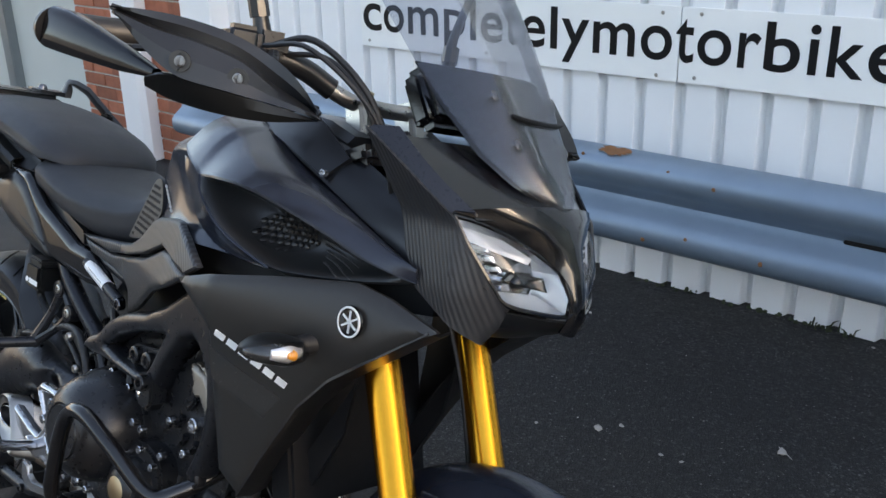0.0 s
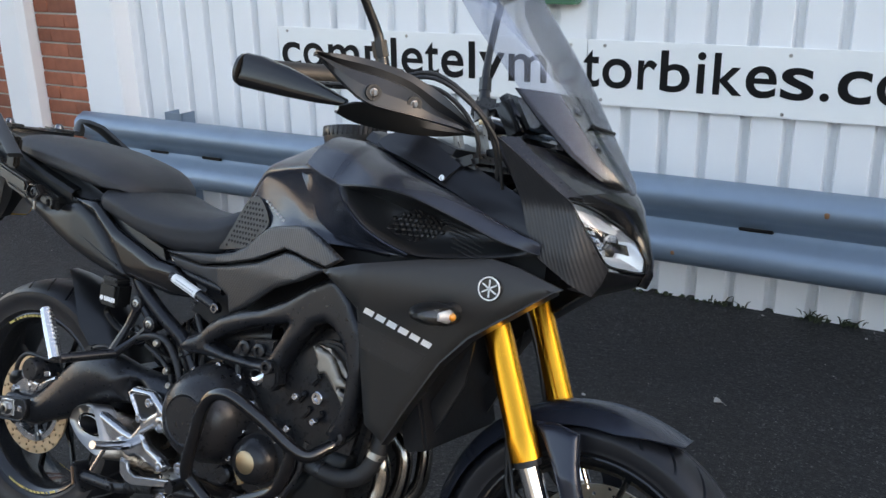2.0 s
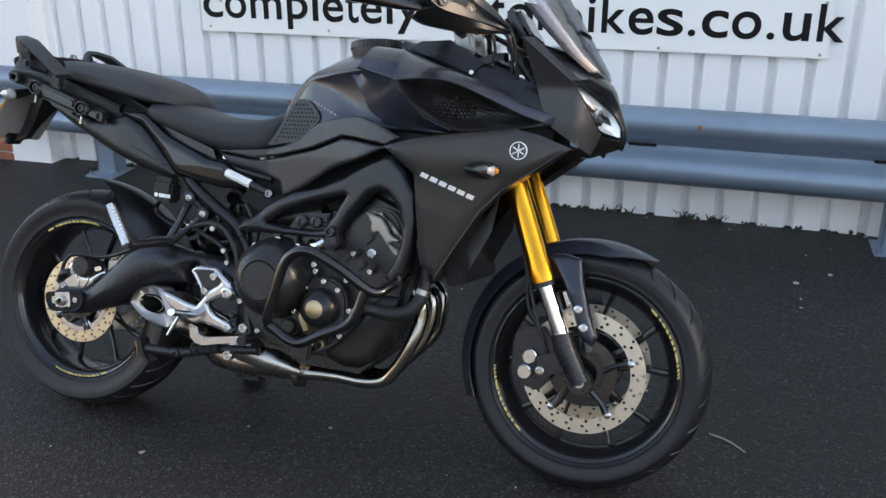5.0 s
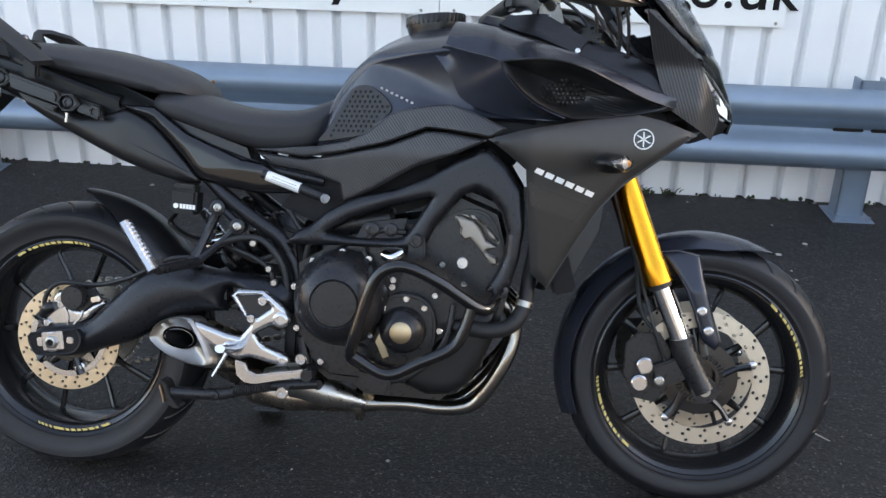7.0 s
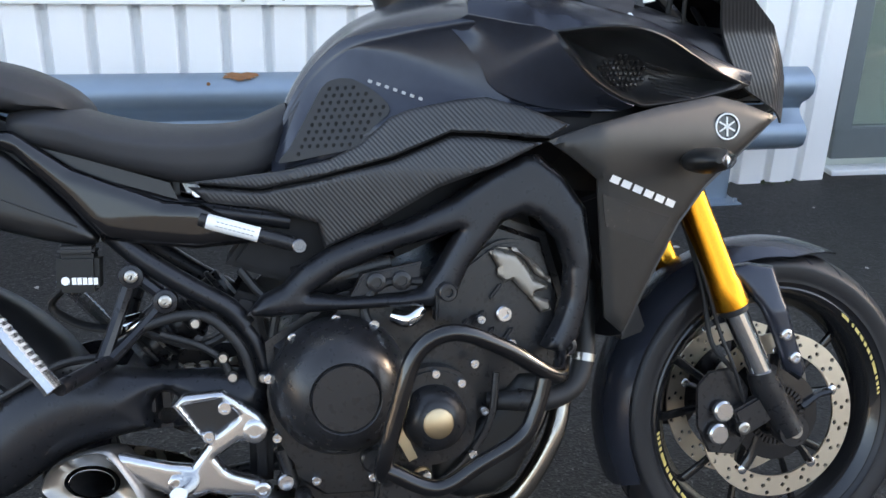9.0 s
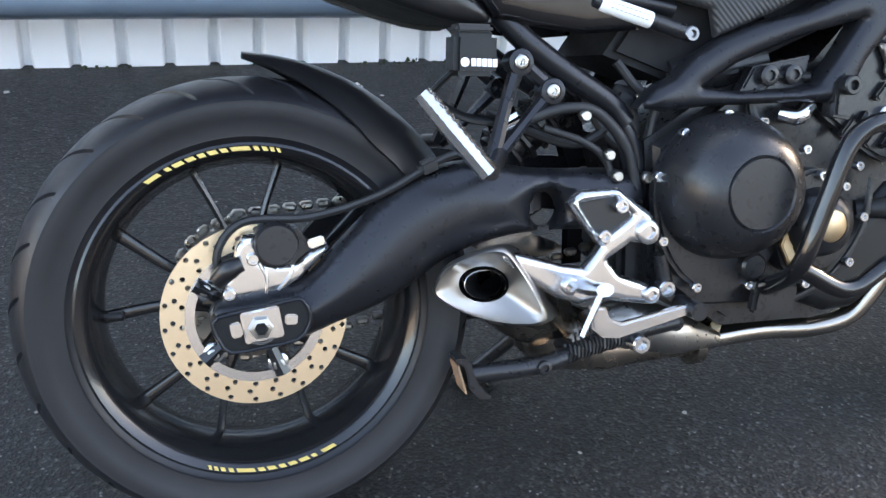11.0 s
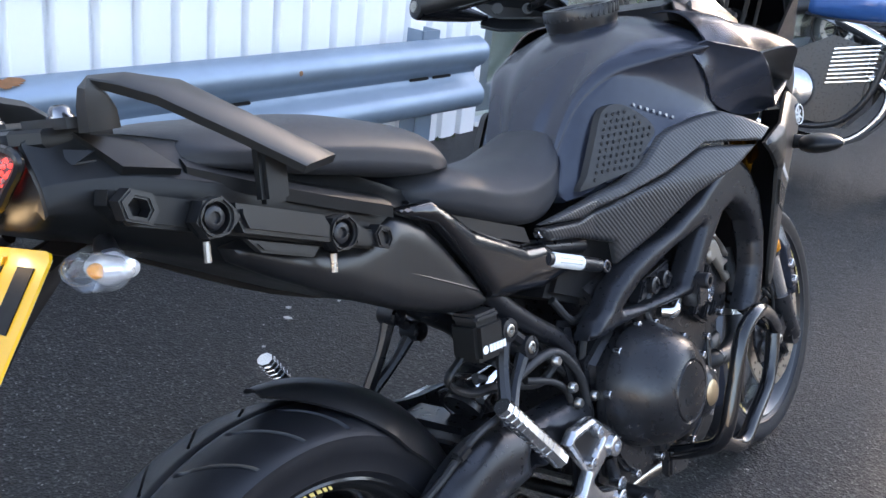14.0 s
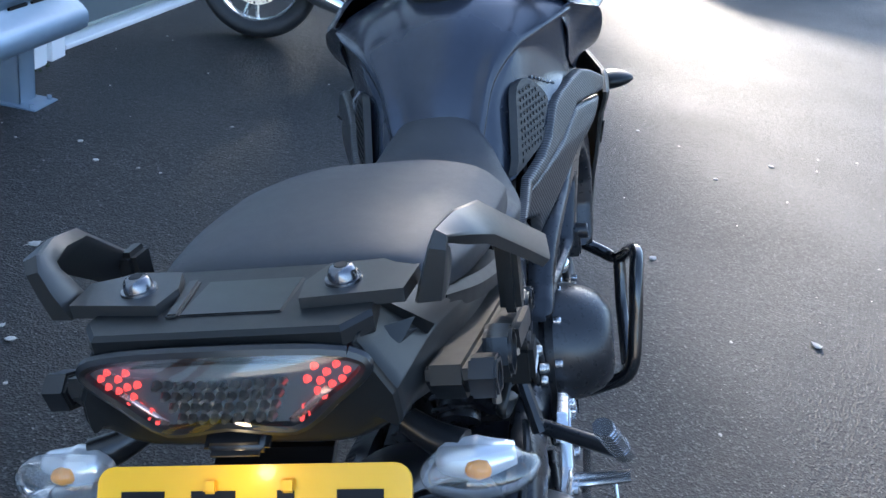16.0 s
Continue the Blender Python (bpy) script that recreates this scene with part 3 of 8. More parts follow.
def build_barrier():
    rail_p = [(2.135, 0.565), (2.12, 0.567), (2.085, 0.553), (2.058, 0.532), (2.050, 0.505), (2.054, 0.475), (2.078, 0.448), (2.115, 0.425), (2.126, 0.402), (2.115, 0.378), (2.078, 0.355), (2.054, 0.33), (2.050, 0.30), (2.058, 0.27), (2.085, 0.25), (2.12, 0.236), (2.135, 0.238)]
    b = thing("crash_barrier", "galvanised steel W-beam crash barrier on bolted posts", "barrier", pose(0, 0, 0))
    bm = sheet([[(-2.15, y, z) for y, z in rail_p], [(0.0, y, z) for y, z in rail_p], [(2.577, y, z) for y, z in rail_p]], 0.004)
    part("rail", bm, M_GALV, b)
    for x in (2.267, -1.54):
        post = prism([(x - 0.055, 0.0), (x + 0.055, 0.0), (x + 0.055, 0.6), (x - 0.055, 0.6)], 2.14, 2.146, 0)
        post = join(post, prism([(x + 0.047, 0.0), (x + 0.055, 0.0), (x + 0.055, 0.6), (x + 0.047, 0.6)], 2.14, 2.23, 0), prism([(x - 0.055, 0.0), (x - 0.047, 0.0), (x - 0.047, 0.6), (x - 0.055, 0.6)], 2.14, 2.23, 0))
        p = part("post", post, M_GALV, b)
        part("base_plate", block((x, 2.165, 0.022), (0.17, 0.2, 0.014), bevel=0.002), M_GALV, p)
        for dx, dy in ((-0.065, -0.075), (0.065, -0.075)):
            part("anchor_bolt", rod((x + dx, 2.165 + dy, 0.025), (x + dx, 2.165 + dy, 0.045), 0.009, n=6), M_GALV, p)
    for x in (-1.64, -1.30, 1.22, 2.19, 2.34):
        part("slot", block((x, 2.1215, 0.402), (0.12, 0.012, 0.012), bevel=0.003), M_DARK, b)
    rnd = random.Random(5)
    bm = bmesh.new()
    vs = []
    for i in range(26):
        a = 2 * math.pi * i / 26
        r = rnd.uniform(0.6, 1.1)
        vs.append(bm.verts.new((0.403 + 0.068 * r * math.cos(a), 2.092 + 0.024 * r * math.sin(a), 0.5605 + 0.010 * r * math.sin(a))))
    bm.faces.new(vs)
    part("rust_patch", bm, M_RUST, b, "flaking brown rust patch")
    for x, y, z in ((0.30, 2.064, 0.541), (0.62, 2.058, 0.530), (0.78, 2.0495, 0.505), (0.55, 2.0495, 0.290), (0.70, 2.053, 0.322), (0.95, 2.0495, 0.300), (1.45, 2.0495, 0.505), (-0.4, 2.0495, 0.500)):
        part("rust_spot", lathe([(0, -0.0008), (0.006, -0.0006), (0.008 + 0.003 * math.sin(x * 40), 0.002)], x, z, 9, y), M_RUST, b)


# ---- brick end with window, and the glazed front ----
def build_brick_end():
    brick_me = None
    for k, (x0, x1) in enumerate(((-3.56, -3.06), (-2.82, -2.51))):
        core = block(((x0 + x1) / 2, 2.33, 1.6), (x1 - x0 - 0.012, 0.23, 3.2), bevel=0)
        w = structure("wall_brick_%d" % (k + 1), core, M_MORTAR, "red brick pier with pale mortar joints", "wall")
        if brick_me is None:
            t = part("brick", block((0, 0, 0), (0.215, 0.1, 0.065), bevel=0.003, seg=1), M_BRICK)
            brick_me = t.data
            bpy.data.objects.remove(t)
            t = part("brick", block((0, 0, 0), (0.1025, 0.1, 0.065), bevel=0.003, seg=1), M_BRICK)
            half_me = t.data
            bpy.data.objects.remove(t)
        for c in range(26):
            x = x0 + (0.0 if c % 2 else -0.1125)
            while x < x1 - 0.05:
                a, e = max(x, x0), min(x + 0.215, x1)
                if e - a > 0.05:
                    me = brick_me if e - a > 0.16 else half_me
                    o = new("brick", me)
                    o.parent = w
                    o.location = ((a + e) / 2, 2.255 + 0.0015 * ((c * 7 + int(x * 50)) % 3), 0.04 + 0.075 * c)
                x += 0.225
    pipe = loft([[(-2.94 + 0.115 * sx, 2.22 + 0.10 * sy, z) for sx, sy in ((-1, -0.7), (-0.7, -1), (0.7, -1), (1, -0.7), (1, 0.7), (0.7, 1), (-0.7, 1), (-1, 0.7))] for z in (0.0, 3.2)])
    dp = thing("column", "pale blue-white square steel column between brick piers", "column", pose(0, 0, 0))
    part("shaft", pipe, M_WHITEFRAME, dp)
    w = tagged(part("window_1", join(block((-3.60, 2.3, 1.5), (0.06, 0.1, 3.0), bevel=0.006), block((-4.9, 2.3, 0.05), (2.6, 0.1, 0.1), bevel=0.006)), M_WHITEFRAME), "full-height shop window with white frame and dull green glass", "window", "", "structure")
    part("mullion", block((-4.62, 2.29, 1.5), (0.11, 0.09, 2.9), bevel=0.006), M_GREYFRAME, w)
    part("pane", block((-4.10, 2.31, 1.5), (0.94, 0.012, 2.8), bevel=0), M_BLIND, w)
    part("pane", block((-5.45, 2.31, 1.5), (1.54, 0.012, 2.8), bevel=0), M_BLIND, w)
    structure("wall_room_west", block((-4.9, 2.40, 1.5), (2.8, 0.1, 3.2), bevel=0), M_ROOM, "pale blind close behind the window glass", "wall")


def build_glazing():
    w = tagged(part("window_2", block((6.5, 2.40, 0.012), (7.1, 0.10, 0.024), bevel=0.004), M_WHITEFRAME), "long glazed shop front with slim grey frames", "window", "", "structure")
    part("transom", block((6.5, 2.42, 0.14), (7.1, 0.07, 0.14), bevel=0.004), M_GREYFRAME, w)
    x = 2.975
    for i in range(12):
        part("mullion", block((x, 2.41, 1.6), (0.07 if i else 0.09, 0.08, 2.8), bevel=0.004), M_GREYFRAME, w)
        part("pane", block((x + 0.31, 2.425, 1.6), (0.56, 0.012, 2.78), bevel=0), M_GLASS, w)
        x += 0.62
    structure("wall_room_east", block((6.5, 2.85, 1.8), (7.3, 0.1, 3.6), bevel=0), M_ROOM, "plain back wall of the showroom behind the glass", "wall")
    structure("floor", block((6.5, 2.63, 0.01), (7.1, 0.34, 0.02), bevel=0), M_ROOM, "plain grey showroom floor", "floor")
    structure("wall_fascia", block((6.5, 2.45, 4.5), (7.2, 0.2, 3.0), bevel=0.004), M_WALL, "white fascia over the shop front", "wall")


def build_wall_box():
    b = thing("wall_box", "small green metal box fixed to the white sheeting", "box", pose(0.387, WALL_Y - 0.032, 1.155))
    body = part("body", block((0, -0.035, 0.075), (0.17, 0.07, 0.15), (0, 0, 0), 0.006), M_GREEN, b)
    part("door", block((0, -0.072, 0.078), (0.150, 0.006, 0.125), (0, 0, 0), 0.003), M_GREEN, b)
    part("latch", block((0.055, -0.077, 0.075), (0.012, 0.008, 0.022), (0, 0, 0), 0.002), M_STEEL, b)




# ---- the motorcycle, in its own frame: x forward from the rear axle, y to its left, z up ----
REAR, FRONT = (0.0, 0.315), (1.44, 0.30)


def drilled_ring(cx, cz, r0, r1, y, th, bands, sectors, hole):
    """A brake disc's ring with real drilled holes."""
    bm = bmesh.new()

    def P(r, a, yy):
        return bm.verts.new((cx + r * math.cos(a), yy, cz + r * math.sin(a)))
    dr, da = (r1 - r0) / bands, 2 * math.pi / sectors
    for yy in (y - th / 2, y + th / 2):
        for b in range(bands):
            for s in range(sectors):
                a0 = s * da + (b % 2) * da / 2
                ra, rb, a1 = r0 + b * dr, r0 + (b + 1) * dr, a0 + da
                rm, am = (ra + rb) / 2, (a0 + a1) / 2
                outer = [P(ra, a0, yy), P(ra, am, yy), P(ra, a1, yy), P(rm, a1, yy), P(rb, a1, yy), P(rb, am, yy), P(rb, a0, yy), P(rm, a0, yy)]
                if (s + b) % 2 == 0:
                    c = (cx + rm * math.cos(am), cz + rm * math.sin(am))
                    inner = []
                    for v in outer:
                        d = Vector((v.co.x - c[0], v.co.z - c[1])).normalized() * hole
                        inner.append(bm.verts.new((c[0] + d.x, yy, c[1] + d.y)))
                    deep = [bm.verts.new((v.co.x, y, v.co.z)) for v in inner]
                    for i in range(8):
                        j = (i + 1) % 8
                        bm.faces.new((outer[i], outer[j], inner[j], inner[i]))
                        bm.faces.new((inner[i], inner[j], deep[j], deep[i]))
                else:
                    bm.faces.new(outer)
    bmesh.ops.remove_doubles(bm, verts=bm.verts, dist=2e-5)
    rim = lathe([(r1, y - th / 2), (r1, y + th / 2)], cx, cz, sectors * 2, 0)
    for f in [f for f in rim.faces if len(f.verts) > 4]:
        rim.faces.remove(f)
    return join(bm, rim)


def arc_bar(cx, cz, r0, r1, a0, a1, y, slant=0.0, n=3):
    bm = bmesh.new()
    lo, hi = [], []
    for i in range(n + 1):
        a = a0 + (a1 - a0) * i / n
        lo.append(bm.verts.new((cx + r0 * math.cos(a), y, cz + r0 * math.sin(a))))
        hi.append(bm.verts.new((cx + r1 * math.cos(a + slant), y, cz + r1 * math.sin(a + slant))))
    for i in range(n):
        bm.faces.new((lo[i], lo[i + 1], hi[i + 1], hi[i]))
    return bm


def build_wheel(bike, name, c, R, w, rim_w, mat, front):
    cx, cz = c
    h = rim_w / 2
    rim = lathe([(0.229, -h), (0.231, -h - 0.004), (0.226, -h - 0.006), (0.216, -h), (0.209, -h + 0.012), (0.196, -0.015), (0.196, 0.015), (0.209, h - 0.012), (0.216, h), (0.226, h + 0.006), (0.231, h + 0.004), (0.229, h), (0.215, h - 0.006), (0.205, 0.0), (0.215, -h + 0.006)], cx, cz, 72, 0, True)
    hub_w = 0.05 if front else 0.075
    hub = lathe([(0.012, -hub_w), (0.035, -hub_w), (0.042, -hub_w + 0.012), (0.034, 0), (0.042, hub_w - 0.012), (0.035, hub_w), (0.012, hub_w)], cx, cz, 32)
    spokes = []
    for i in range(5):
        for s in (-1, 1):
            a0 = 2 * math.pi * i / 5 + 0.35 + s * 0.16
            a1 = 2 * math.pi * i / 5 + 0.35 + s * 0.30
            p0 = (cx + 0.036 * math.cos(a0), 0, cz + 0.036 * math.sin(a0))
            pm = (cx + 0.12 * math.cos((a0 + a1) / 2), 0, cz + 0.12 * math.sin((a0 + a1) / 2))
            p1 = (cx + 0.203 * math.cos(a1), 0, cz + 0.203 * math.sin(a1))
            spokes.append(tube([p0, pm, p1], [0.012, 0.0050, 0.0062], 8, 4, True, 1.5))
    wheel = part(name, join(rim, hub), M_RIM, bike, "black cast wheel with paired spokes and yellow rim tape")
    for sp in spokes:
        part("spoke", sp, M_RIM, wheel)
    q = w / 2
    prof = [(0.214, -h + 0.004), (0.226, -h - 0.003), (0.236, -h - 0.008), (0.2375, -h - 0.0115), (0.2400, -h - 0.0115), (R - 0.052, -q + 0.004), (R - 0.042, -q), (R - 0.034, -q + 0.001)]
    for i in range(-20, 21):
        t = i / 20 * 1.22
        prof.append((R - 0.030 + 0.030 * (math.cos(t) - math.cos(1.22)) / (1 - math.cos(1.22)), q * math.sin(t) / math.sin(1.22) * 0.995))
    prof += [(r, -y) for r, y in prof[7::-1]]
    tyre = lathe(prof, cx, cz, 910, 0, False)
    # slanted grooves: the mesh columns are sheared over the tread so that each groove follows them
    pitches, k = 26, q / 0.089
    lo, hi = 0.016 * k, 0.080 * k
    for v in tyre.verts:
        dx, dz = v.co.x - cx, v.co.z - cz
        rad, ay = math.hypot(dx, dz), abs(v.co.y)
        ang = math.atan2(dz, dx)
        turn = (ang / (2 * math.pi) * pitches + (0.5 if v.co.y > 0 else 0.0)) % 1.0
        if rad > R - 0.036:
            if lo < ay < hi and (turn < 0.070 or turn > 0.995):
                rad -= 0.0045
            elif ay < 0.003:
                rad -= 0.004
        u = min(max(ay - lo, 0.0), hi - lo) / (hi - lo)
        ang -= (0.75 * u ** 0.8) / pitches * 2 * math.pi
        v.co.x, v.co.z = cx + rad * math.cos(ang), cz + rad * math.sin(ang)
    part("tyre", tyre, mat, wheel, "black sports touring tyre with slanted grooves", 45)
    for side in (-1, 1):
        for a_mid, rev in ((1.75, 1), (4.75, 1)) if not front else ((0.45, 1), (3.6, 1)):
            spec = [(-0.40, -0.31), (-0.27, -0.24), (-0.22, -0.16), (-0.14, -0.09), (-0.07, -0.03), (-0.01, 0.04), (0.06, 0.10), (0.12, 0.23), (0.25, 0.28), (0.30, 0.33), (0.345, 0.37), (0.385, 0.405)]
            bms = []
            for a, b in spec:
                bms.append(arc_bar(cx, cz, 0.2190, 0.2245, a_mid - b, a_mid - a, side * (h + 0.0065), 0.015))
            part("rim_tape", join(*bms), M_YELLOW, wheel, "yellow rim tape")
    return wheel


def build_front_end(bike):
    wheel = build_wheel(bike, "front_wheel", FRONT, 0.298, 0.12, 0.088, M_TYRE_F, True)
    cx, cz = FRONT
    for s in (-1, 1):
        part("brake_disc", drilled_ring(cx, cz, 0.113, 0.149, s * 0.066, 0.005, 3, 42, 0.0042), M_DISC_FRONT, wheel, "drilled steel brake disc")
        arms = [lathe([(0.034, s * 0.058), (0.058, s * 0.058), (0.058, s * 0.068), (0.034, s * 0.068)], cx, cz, 32, 0, True)]
        for i in range(5):
            a = 2 * math.pi * i / 5 + 0.2
            arms.append(tube([(cx + 0.05 * math.cos(a), s * 0.063, cz + 0.05 * math.sin(a)), (cx + 0.085 * math.cos(a + 0.12), s * 0.064, cz + 0.085 * math.sin(a + 0.12)), (cx + 0.112 * math.cos(a + 0.1), s * 0.066, cz + 0.112 * math.sin(a + 0.1))], [0.015, 0.011, 0.012], 8, 3, True, 0.6))
        arms.append(lathe([(0.058, s * 0.061), (0.080, s * 0.062), (0.082, s * 0.066), (0.058, s * 0.067)], cx, cz, 40, 0, True))
        part("disc_carrier", join(*arms), M_RIM, wheel)
        for i in range(5):
            a = 2 * math.pi * i / 5 + 0.30
            part("disc_button", lathe([(0, -0.005), (0.006, -0.005), (0.009, -0.003), (0.009, 0.003), (0, 0.003)], cx + 0.116 * math.cos(a), cz + 0.116 * math.sin(a), 14, s * 0.067), M_ALLOY, wheel)
    part("sensor_ring", join(*[arc_bar(cx, cz, 0.043, 0.054, 2 * math.pi * i / 36, 2 * math.pi * (i + 0.55) / 36, -0.071, 0, 1) for i in range(36)]), M_ENGINE, wheel)
    part("axle", rod((cx, -0.118, cz - 0.015), (cx, 0.118, cz - 0.015), 0.012), M_STEEL, wheel)
    # forks
    for s in (-1, 1):
        y = s * 0.105
        up = Vector((1.172, y, 0.925))
        mid = Vector((1.334, y, 0.512))
        d = (mid - up).normalized()
        f = part("fork", tube([up, mid - d * 0.05, mid - d * 0.045, mid], [0.0265, 0.0265, 0.0285, 0.0295], 24, smooth=False), M_GOLD, bike, "gold anodised upside-down fork leg")
        part("stanchion", rod(mid - d * 0.01, (1.394, y, 0.375), 0.0205, n=24), M_CHROME, f)
        foot = join(tube([(1.388, y, 0.395), (1.398, y, 0.36), (1.425, y, 0.31), (1.441, y, 0.282)], [0.026, 0.027, 0.025, 0.026], 14, 5), rod((1.441, y - 0.016, 0.285), (1.441, y + 0.016, 0.285), 0.028, n=20))
        part("fork_foot", foot, M_ENGINE, f)
        part("axle_cap", lathe([(0.004, -0.001), (0.006, -0.006), (0.012, -0.006), (0.013, 0.0)], 1.441, 0.285, 16, y + s * 0.016) if s < 0 else lathe([(0.004, 0.001), (0.006, 0.006), (0.012, 0.006), (0.013, 0.0)], 1.441, 0.285, 16, y + 0.016), M_STEEL, f)
        part("dust_seal", rod(mid + d * 0.0, mid + d * 0.012, 0.025, n=20), M_RUBBER, f)
        # caliper
        cal = prism([(1.272, 0.375), (1.296, 0.398), (1.344, 0.402), (1.372, 0.360), (1.366, 0.275), (1.340, 0.246), (1.292, 0.255), (1.270, 0.305)], y + s * -0.012, y + s * 0.012 - s * 0.03, 0.006)
        k = part("caliper", join(cal, prism([(1.33, 0.33), (1.40, 0.36), (1.41, 0.31), (1.345, 0.28)], y - 0.01, y + 0.012, 0.004)), M_ENGINE, bike, "black radial brake caliper")
        for x, z in ((1.315, 0.329), (1.305, 0.290)):
            part("caliper_cap", lathe([(0, s * 0.012), (0.015, s * 0.012), (0.0185, s * 0.009), (0.0185, 0)], x, z, 24, y - 0.006 * s), M_ALLOY, k)
        part("pad_pin", bolt((1.345, y + s * 0.012, 0.30), s, 0.011, 0.006), M_STEEL, k)
        part("brake_hose", tube([(1.335, y, 0.40), (1.30, y - s * 0.01, 0.45), (1.285, y - s * 0.012, 0.55), (1.25, y - s * 0.02, 0.68), (1.2, y - s * 0.03, 0.80)], 0.0045, 8), M_RUBBER, k)
        part("sensor_cable", tube([(1.36, y - s * 0.005, 0.33), (1.33, y + s * 0.008, 0.41), (1.31, y, 0.47), (1.285, y, 0.56), (1.24, y - s * 0.01, 0.70)], 0.0035, 8), M_RUBBER, k)
    part("lower_yoke", block((1.19, 0, 0.86), (0.09, 0.27, 0.045), (0, -21, 0), 0.012), M_ENGINE, bike)
    part("top_yoke", block((1.135, 0, 1.01), (0.10, 0.27, 0.03), (0, -21, 0), 0.01), M_ENGINE, bike)
    # mudguard
    rows = []
    for i in range(27):
        a = radians(62 + 138 * i / 26)
        t = i / 26
        wid = 0.068 if t > 0.12 else 0.030 + 0.038 * (t / 0.12) ** 0.6
        r = 0.316 + 0.006 * math.sin(t * 3.1)
        drop = 0.034 * min(1, t / 0.15)
        row = []
        for j in range(-6, 7):
            u = j / 6
            row.append((cx + (r - drop * abs(u) ** 2.6) * math.cos(a), wid * u, cz + (r - drop * abs(u) ** 2.6) * math.sin(a)))
        rows.append(row)
    g = part("mudguard", sheet(rows, 0.0035), M_TANK, bike, "gloss black front mudguard")
    side = [(1.330, 0.576), (1.375, 0.582), (1.420, 0.574), (1.430, 0.520), (1.452, 0.446), (1.473, 0.390), (1.460, 0.370), (1.430, 0.392), (1.411, 0.450), (1.388, 0.503), (1.358, 0.545)]
    for o in pair("mudguard_bracket", puff([(p[0], p[1]) for p in side], lambda x, z: -0.110 + 0.26 * max(0.0, z - 0.50) - 0.012 * math.sin((x - 1.33) * 18), 0.014, 0.012, 0.006, (), 0.008), M_TANK, bike):
        pass
    for s in (-1, 1):
        for x, z in ((1.424, 0.457), (1.440, 0.415)):
            part("mudguard_bolt", bolt((x, s * 0.123, z), s, 0.0105, 0.006), M_ALLOY, g)
    return wheel


def build_rear_end(bike):
    wheel = build_wheel(bike, "rear_wheel", REAR, 0.313, 0.178, 0.140, M_TYRE_R, False)
    part("brake_disc", drilled_ring(0, 0.315, 0.0900, 0.1225, -0.080, 0.005, 3, 44, 0.0038), M_DISC, wheel, "drilled steel brake disc")
    arms = [lathe([(0.034, -0.074), (0.055, -0.074), (0.055, -0.084), (0.034, -0.084)], 0, 0.315, 32, 0, True)]
    for i in range(5):
        a = 2 * math.pi * i / 5 + 0.04
        arms.append(rod((0.05 * math.cos(a), -0.079, 0.315 + 0.05 * math.sin(a)), (0.09 * math.cos(a), -0.08, 0.315 + 0.09 * math.sin(a)), 0.010, 0.012, 8))
    part("disc_carrier", join(*arms), M_RIM, wheel)
    for i in range(5):
        a = 2 * math.pi * i / 5 + 0.04
        part("disc_bolt", bolt((0.075 * math.cos(a), -0.085, 0.315 + 0.075 * math.sin(a)), -1, 0.008, 0.004), M_STEEL, wheel)
    lugs = [lathe([(0.0785, -0.077), (0.0915, -0.077), (0.0915, -0.0832), (0.0785, -0.0832)], 0, 0.315, 60, 0, True)]
    for i in range(5):
        a = 2 * math.pi * i / 5 + 0.04
        lugs.append(lathe([(0, -0.0845), (0.012, -0.0845), (0.014, -0.083), (0.014, -0.077)], 0.073 * math.cos(a), 0.315 + 0.073 * math.sin(a), 20, 0))
    part("disc_inner_band", join(*lugs), M_ALLOY, wheel, "bare pale inner band of the brake disc")
    bm = lathe([(0.07, 0.078), (0.100, 0.078), (0.103, 0.084), (0.100, 0.09), (0.07, 0.09)], 0, 0.315, 45, 0, True)
    teeth = [block((0.106 * math.cos(2 * math.pi * i / 45), 0.084, 0.315 + 0.106 * math.sin(2 * math.pi * i / 45)), (0.008, 0.006, 0.008), (0, -360 * i / 45, 0), 0) for i in range(45)]
    part("sprocket", join(bm, *teeth), M_STEEL, wheel, "worn steel rear sprocket")
    part("valve", join(rod((-0.205, -0.010, 0.315), (-0.170, -0.014, 0.315), 0.0035, n=8), rod((-0.190, -0.012, 0.315), (-0.172, -0.014, 0.315), 0.0065, 0.0075, 12)), M_RUBBER, wheel)
    # chain
    links = []
    n = 46
    for i in range(n):
        t = i / n
        if t < 0.5:
            x, z = t * 2 * 0.58, 0.428 + t * 2 * 0.03
        else:
            x, z = (1 - t) * 2 * 0.58, 0.205 + 0.17 * (1 - (1 - t) * 2) * 0 + (1 - t) * 2 * 0.13
        links.append(block((x - 0.005, 0.084, z), (0.021, 0.013, 0.013), (0, 0, 0), 0.004, 1))
    for i in range(14):
        a = math.pi / 2 + math.pi * (i + 0.5) / 14
        links.append(block((0.108 * math.cos(a), 0.084, 0.315 + 0.108 * math.sin(a)), (0.02, 0.013, 0.013), (0, -math.degrees(a) - 90, 0), 0.004, 1))
    part("chain", join(*links), M_STEEL, bike, "oily steel drive chain")
    # swingarm
    arm = spline([(-0.060, 0.318), (-0.050, 0.344), (0.000, 0.353), (0.060, 0.363), (0.110, 0.408), (0.180, 0.470), (0.243, 0.500), (0.305, 0.506), (0.390, 0.490), (0.53, 0.478), (0.556, 0.44), (0.53, 0.398), (0.43, 0.402), (0.35, 0.400), (0.262, 0.378), (0.183, 0.330), (0.104, 0.302), (0.055, 0.286), (0.0, 0.278), (-0.046, 0.284)], 4, True)
    ol = [(p[0], p[1]) for p in arm]
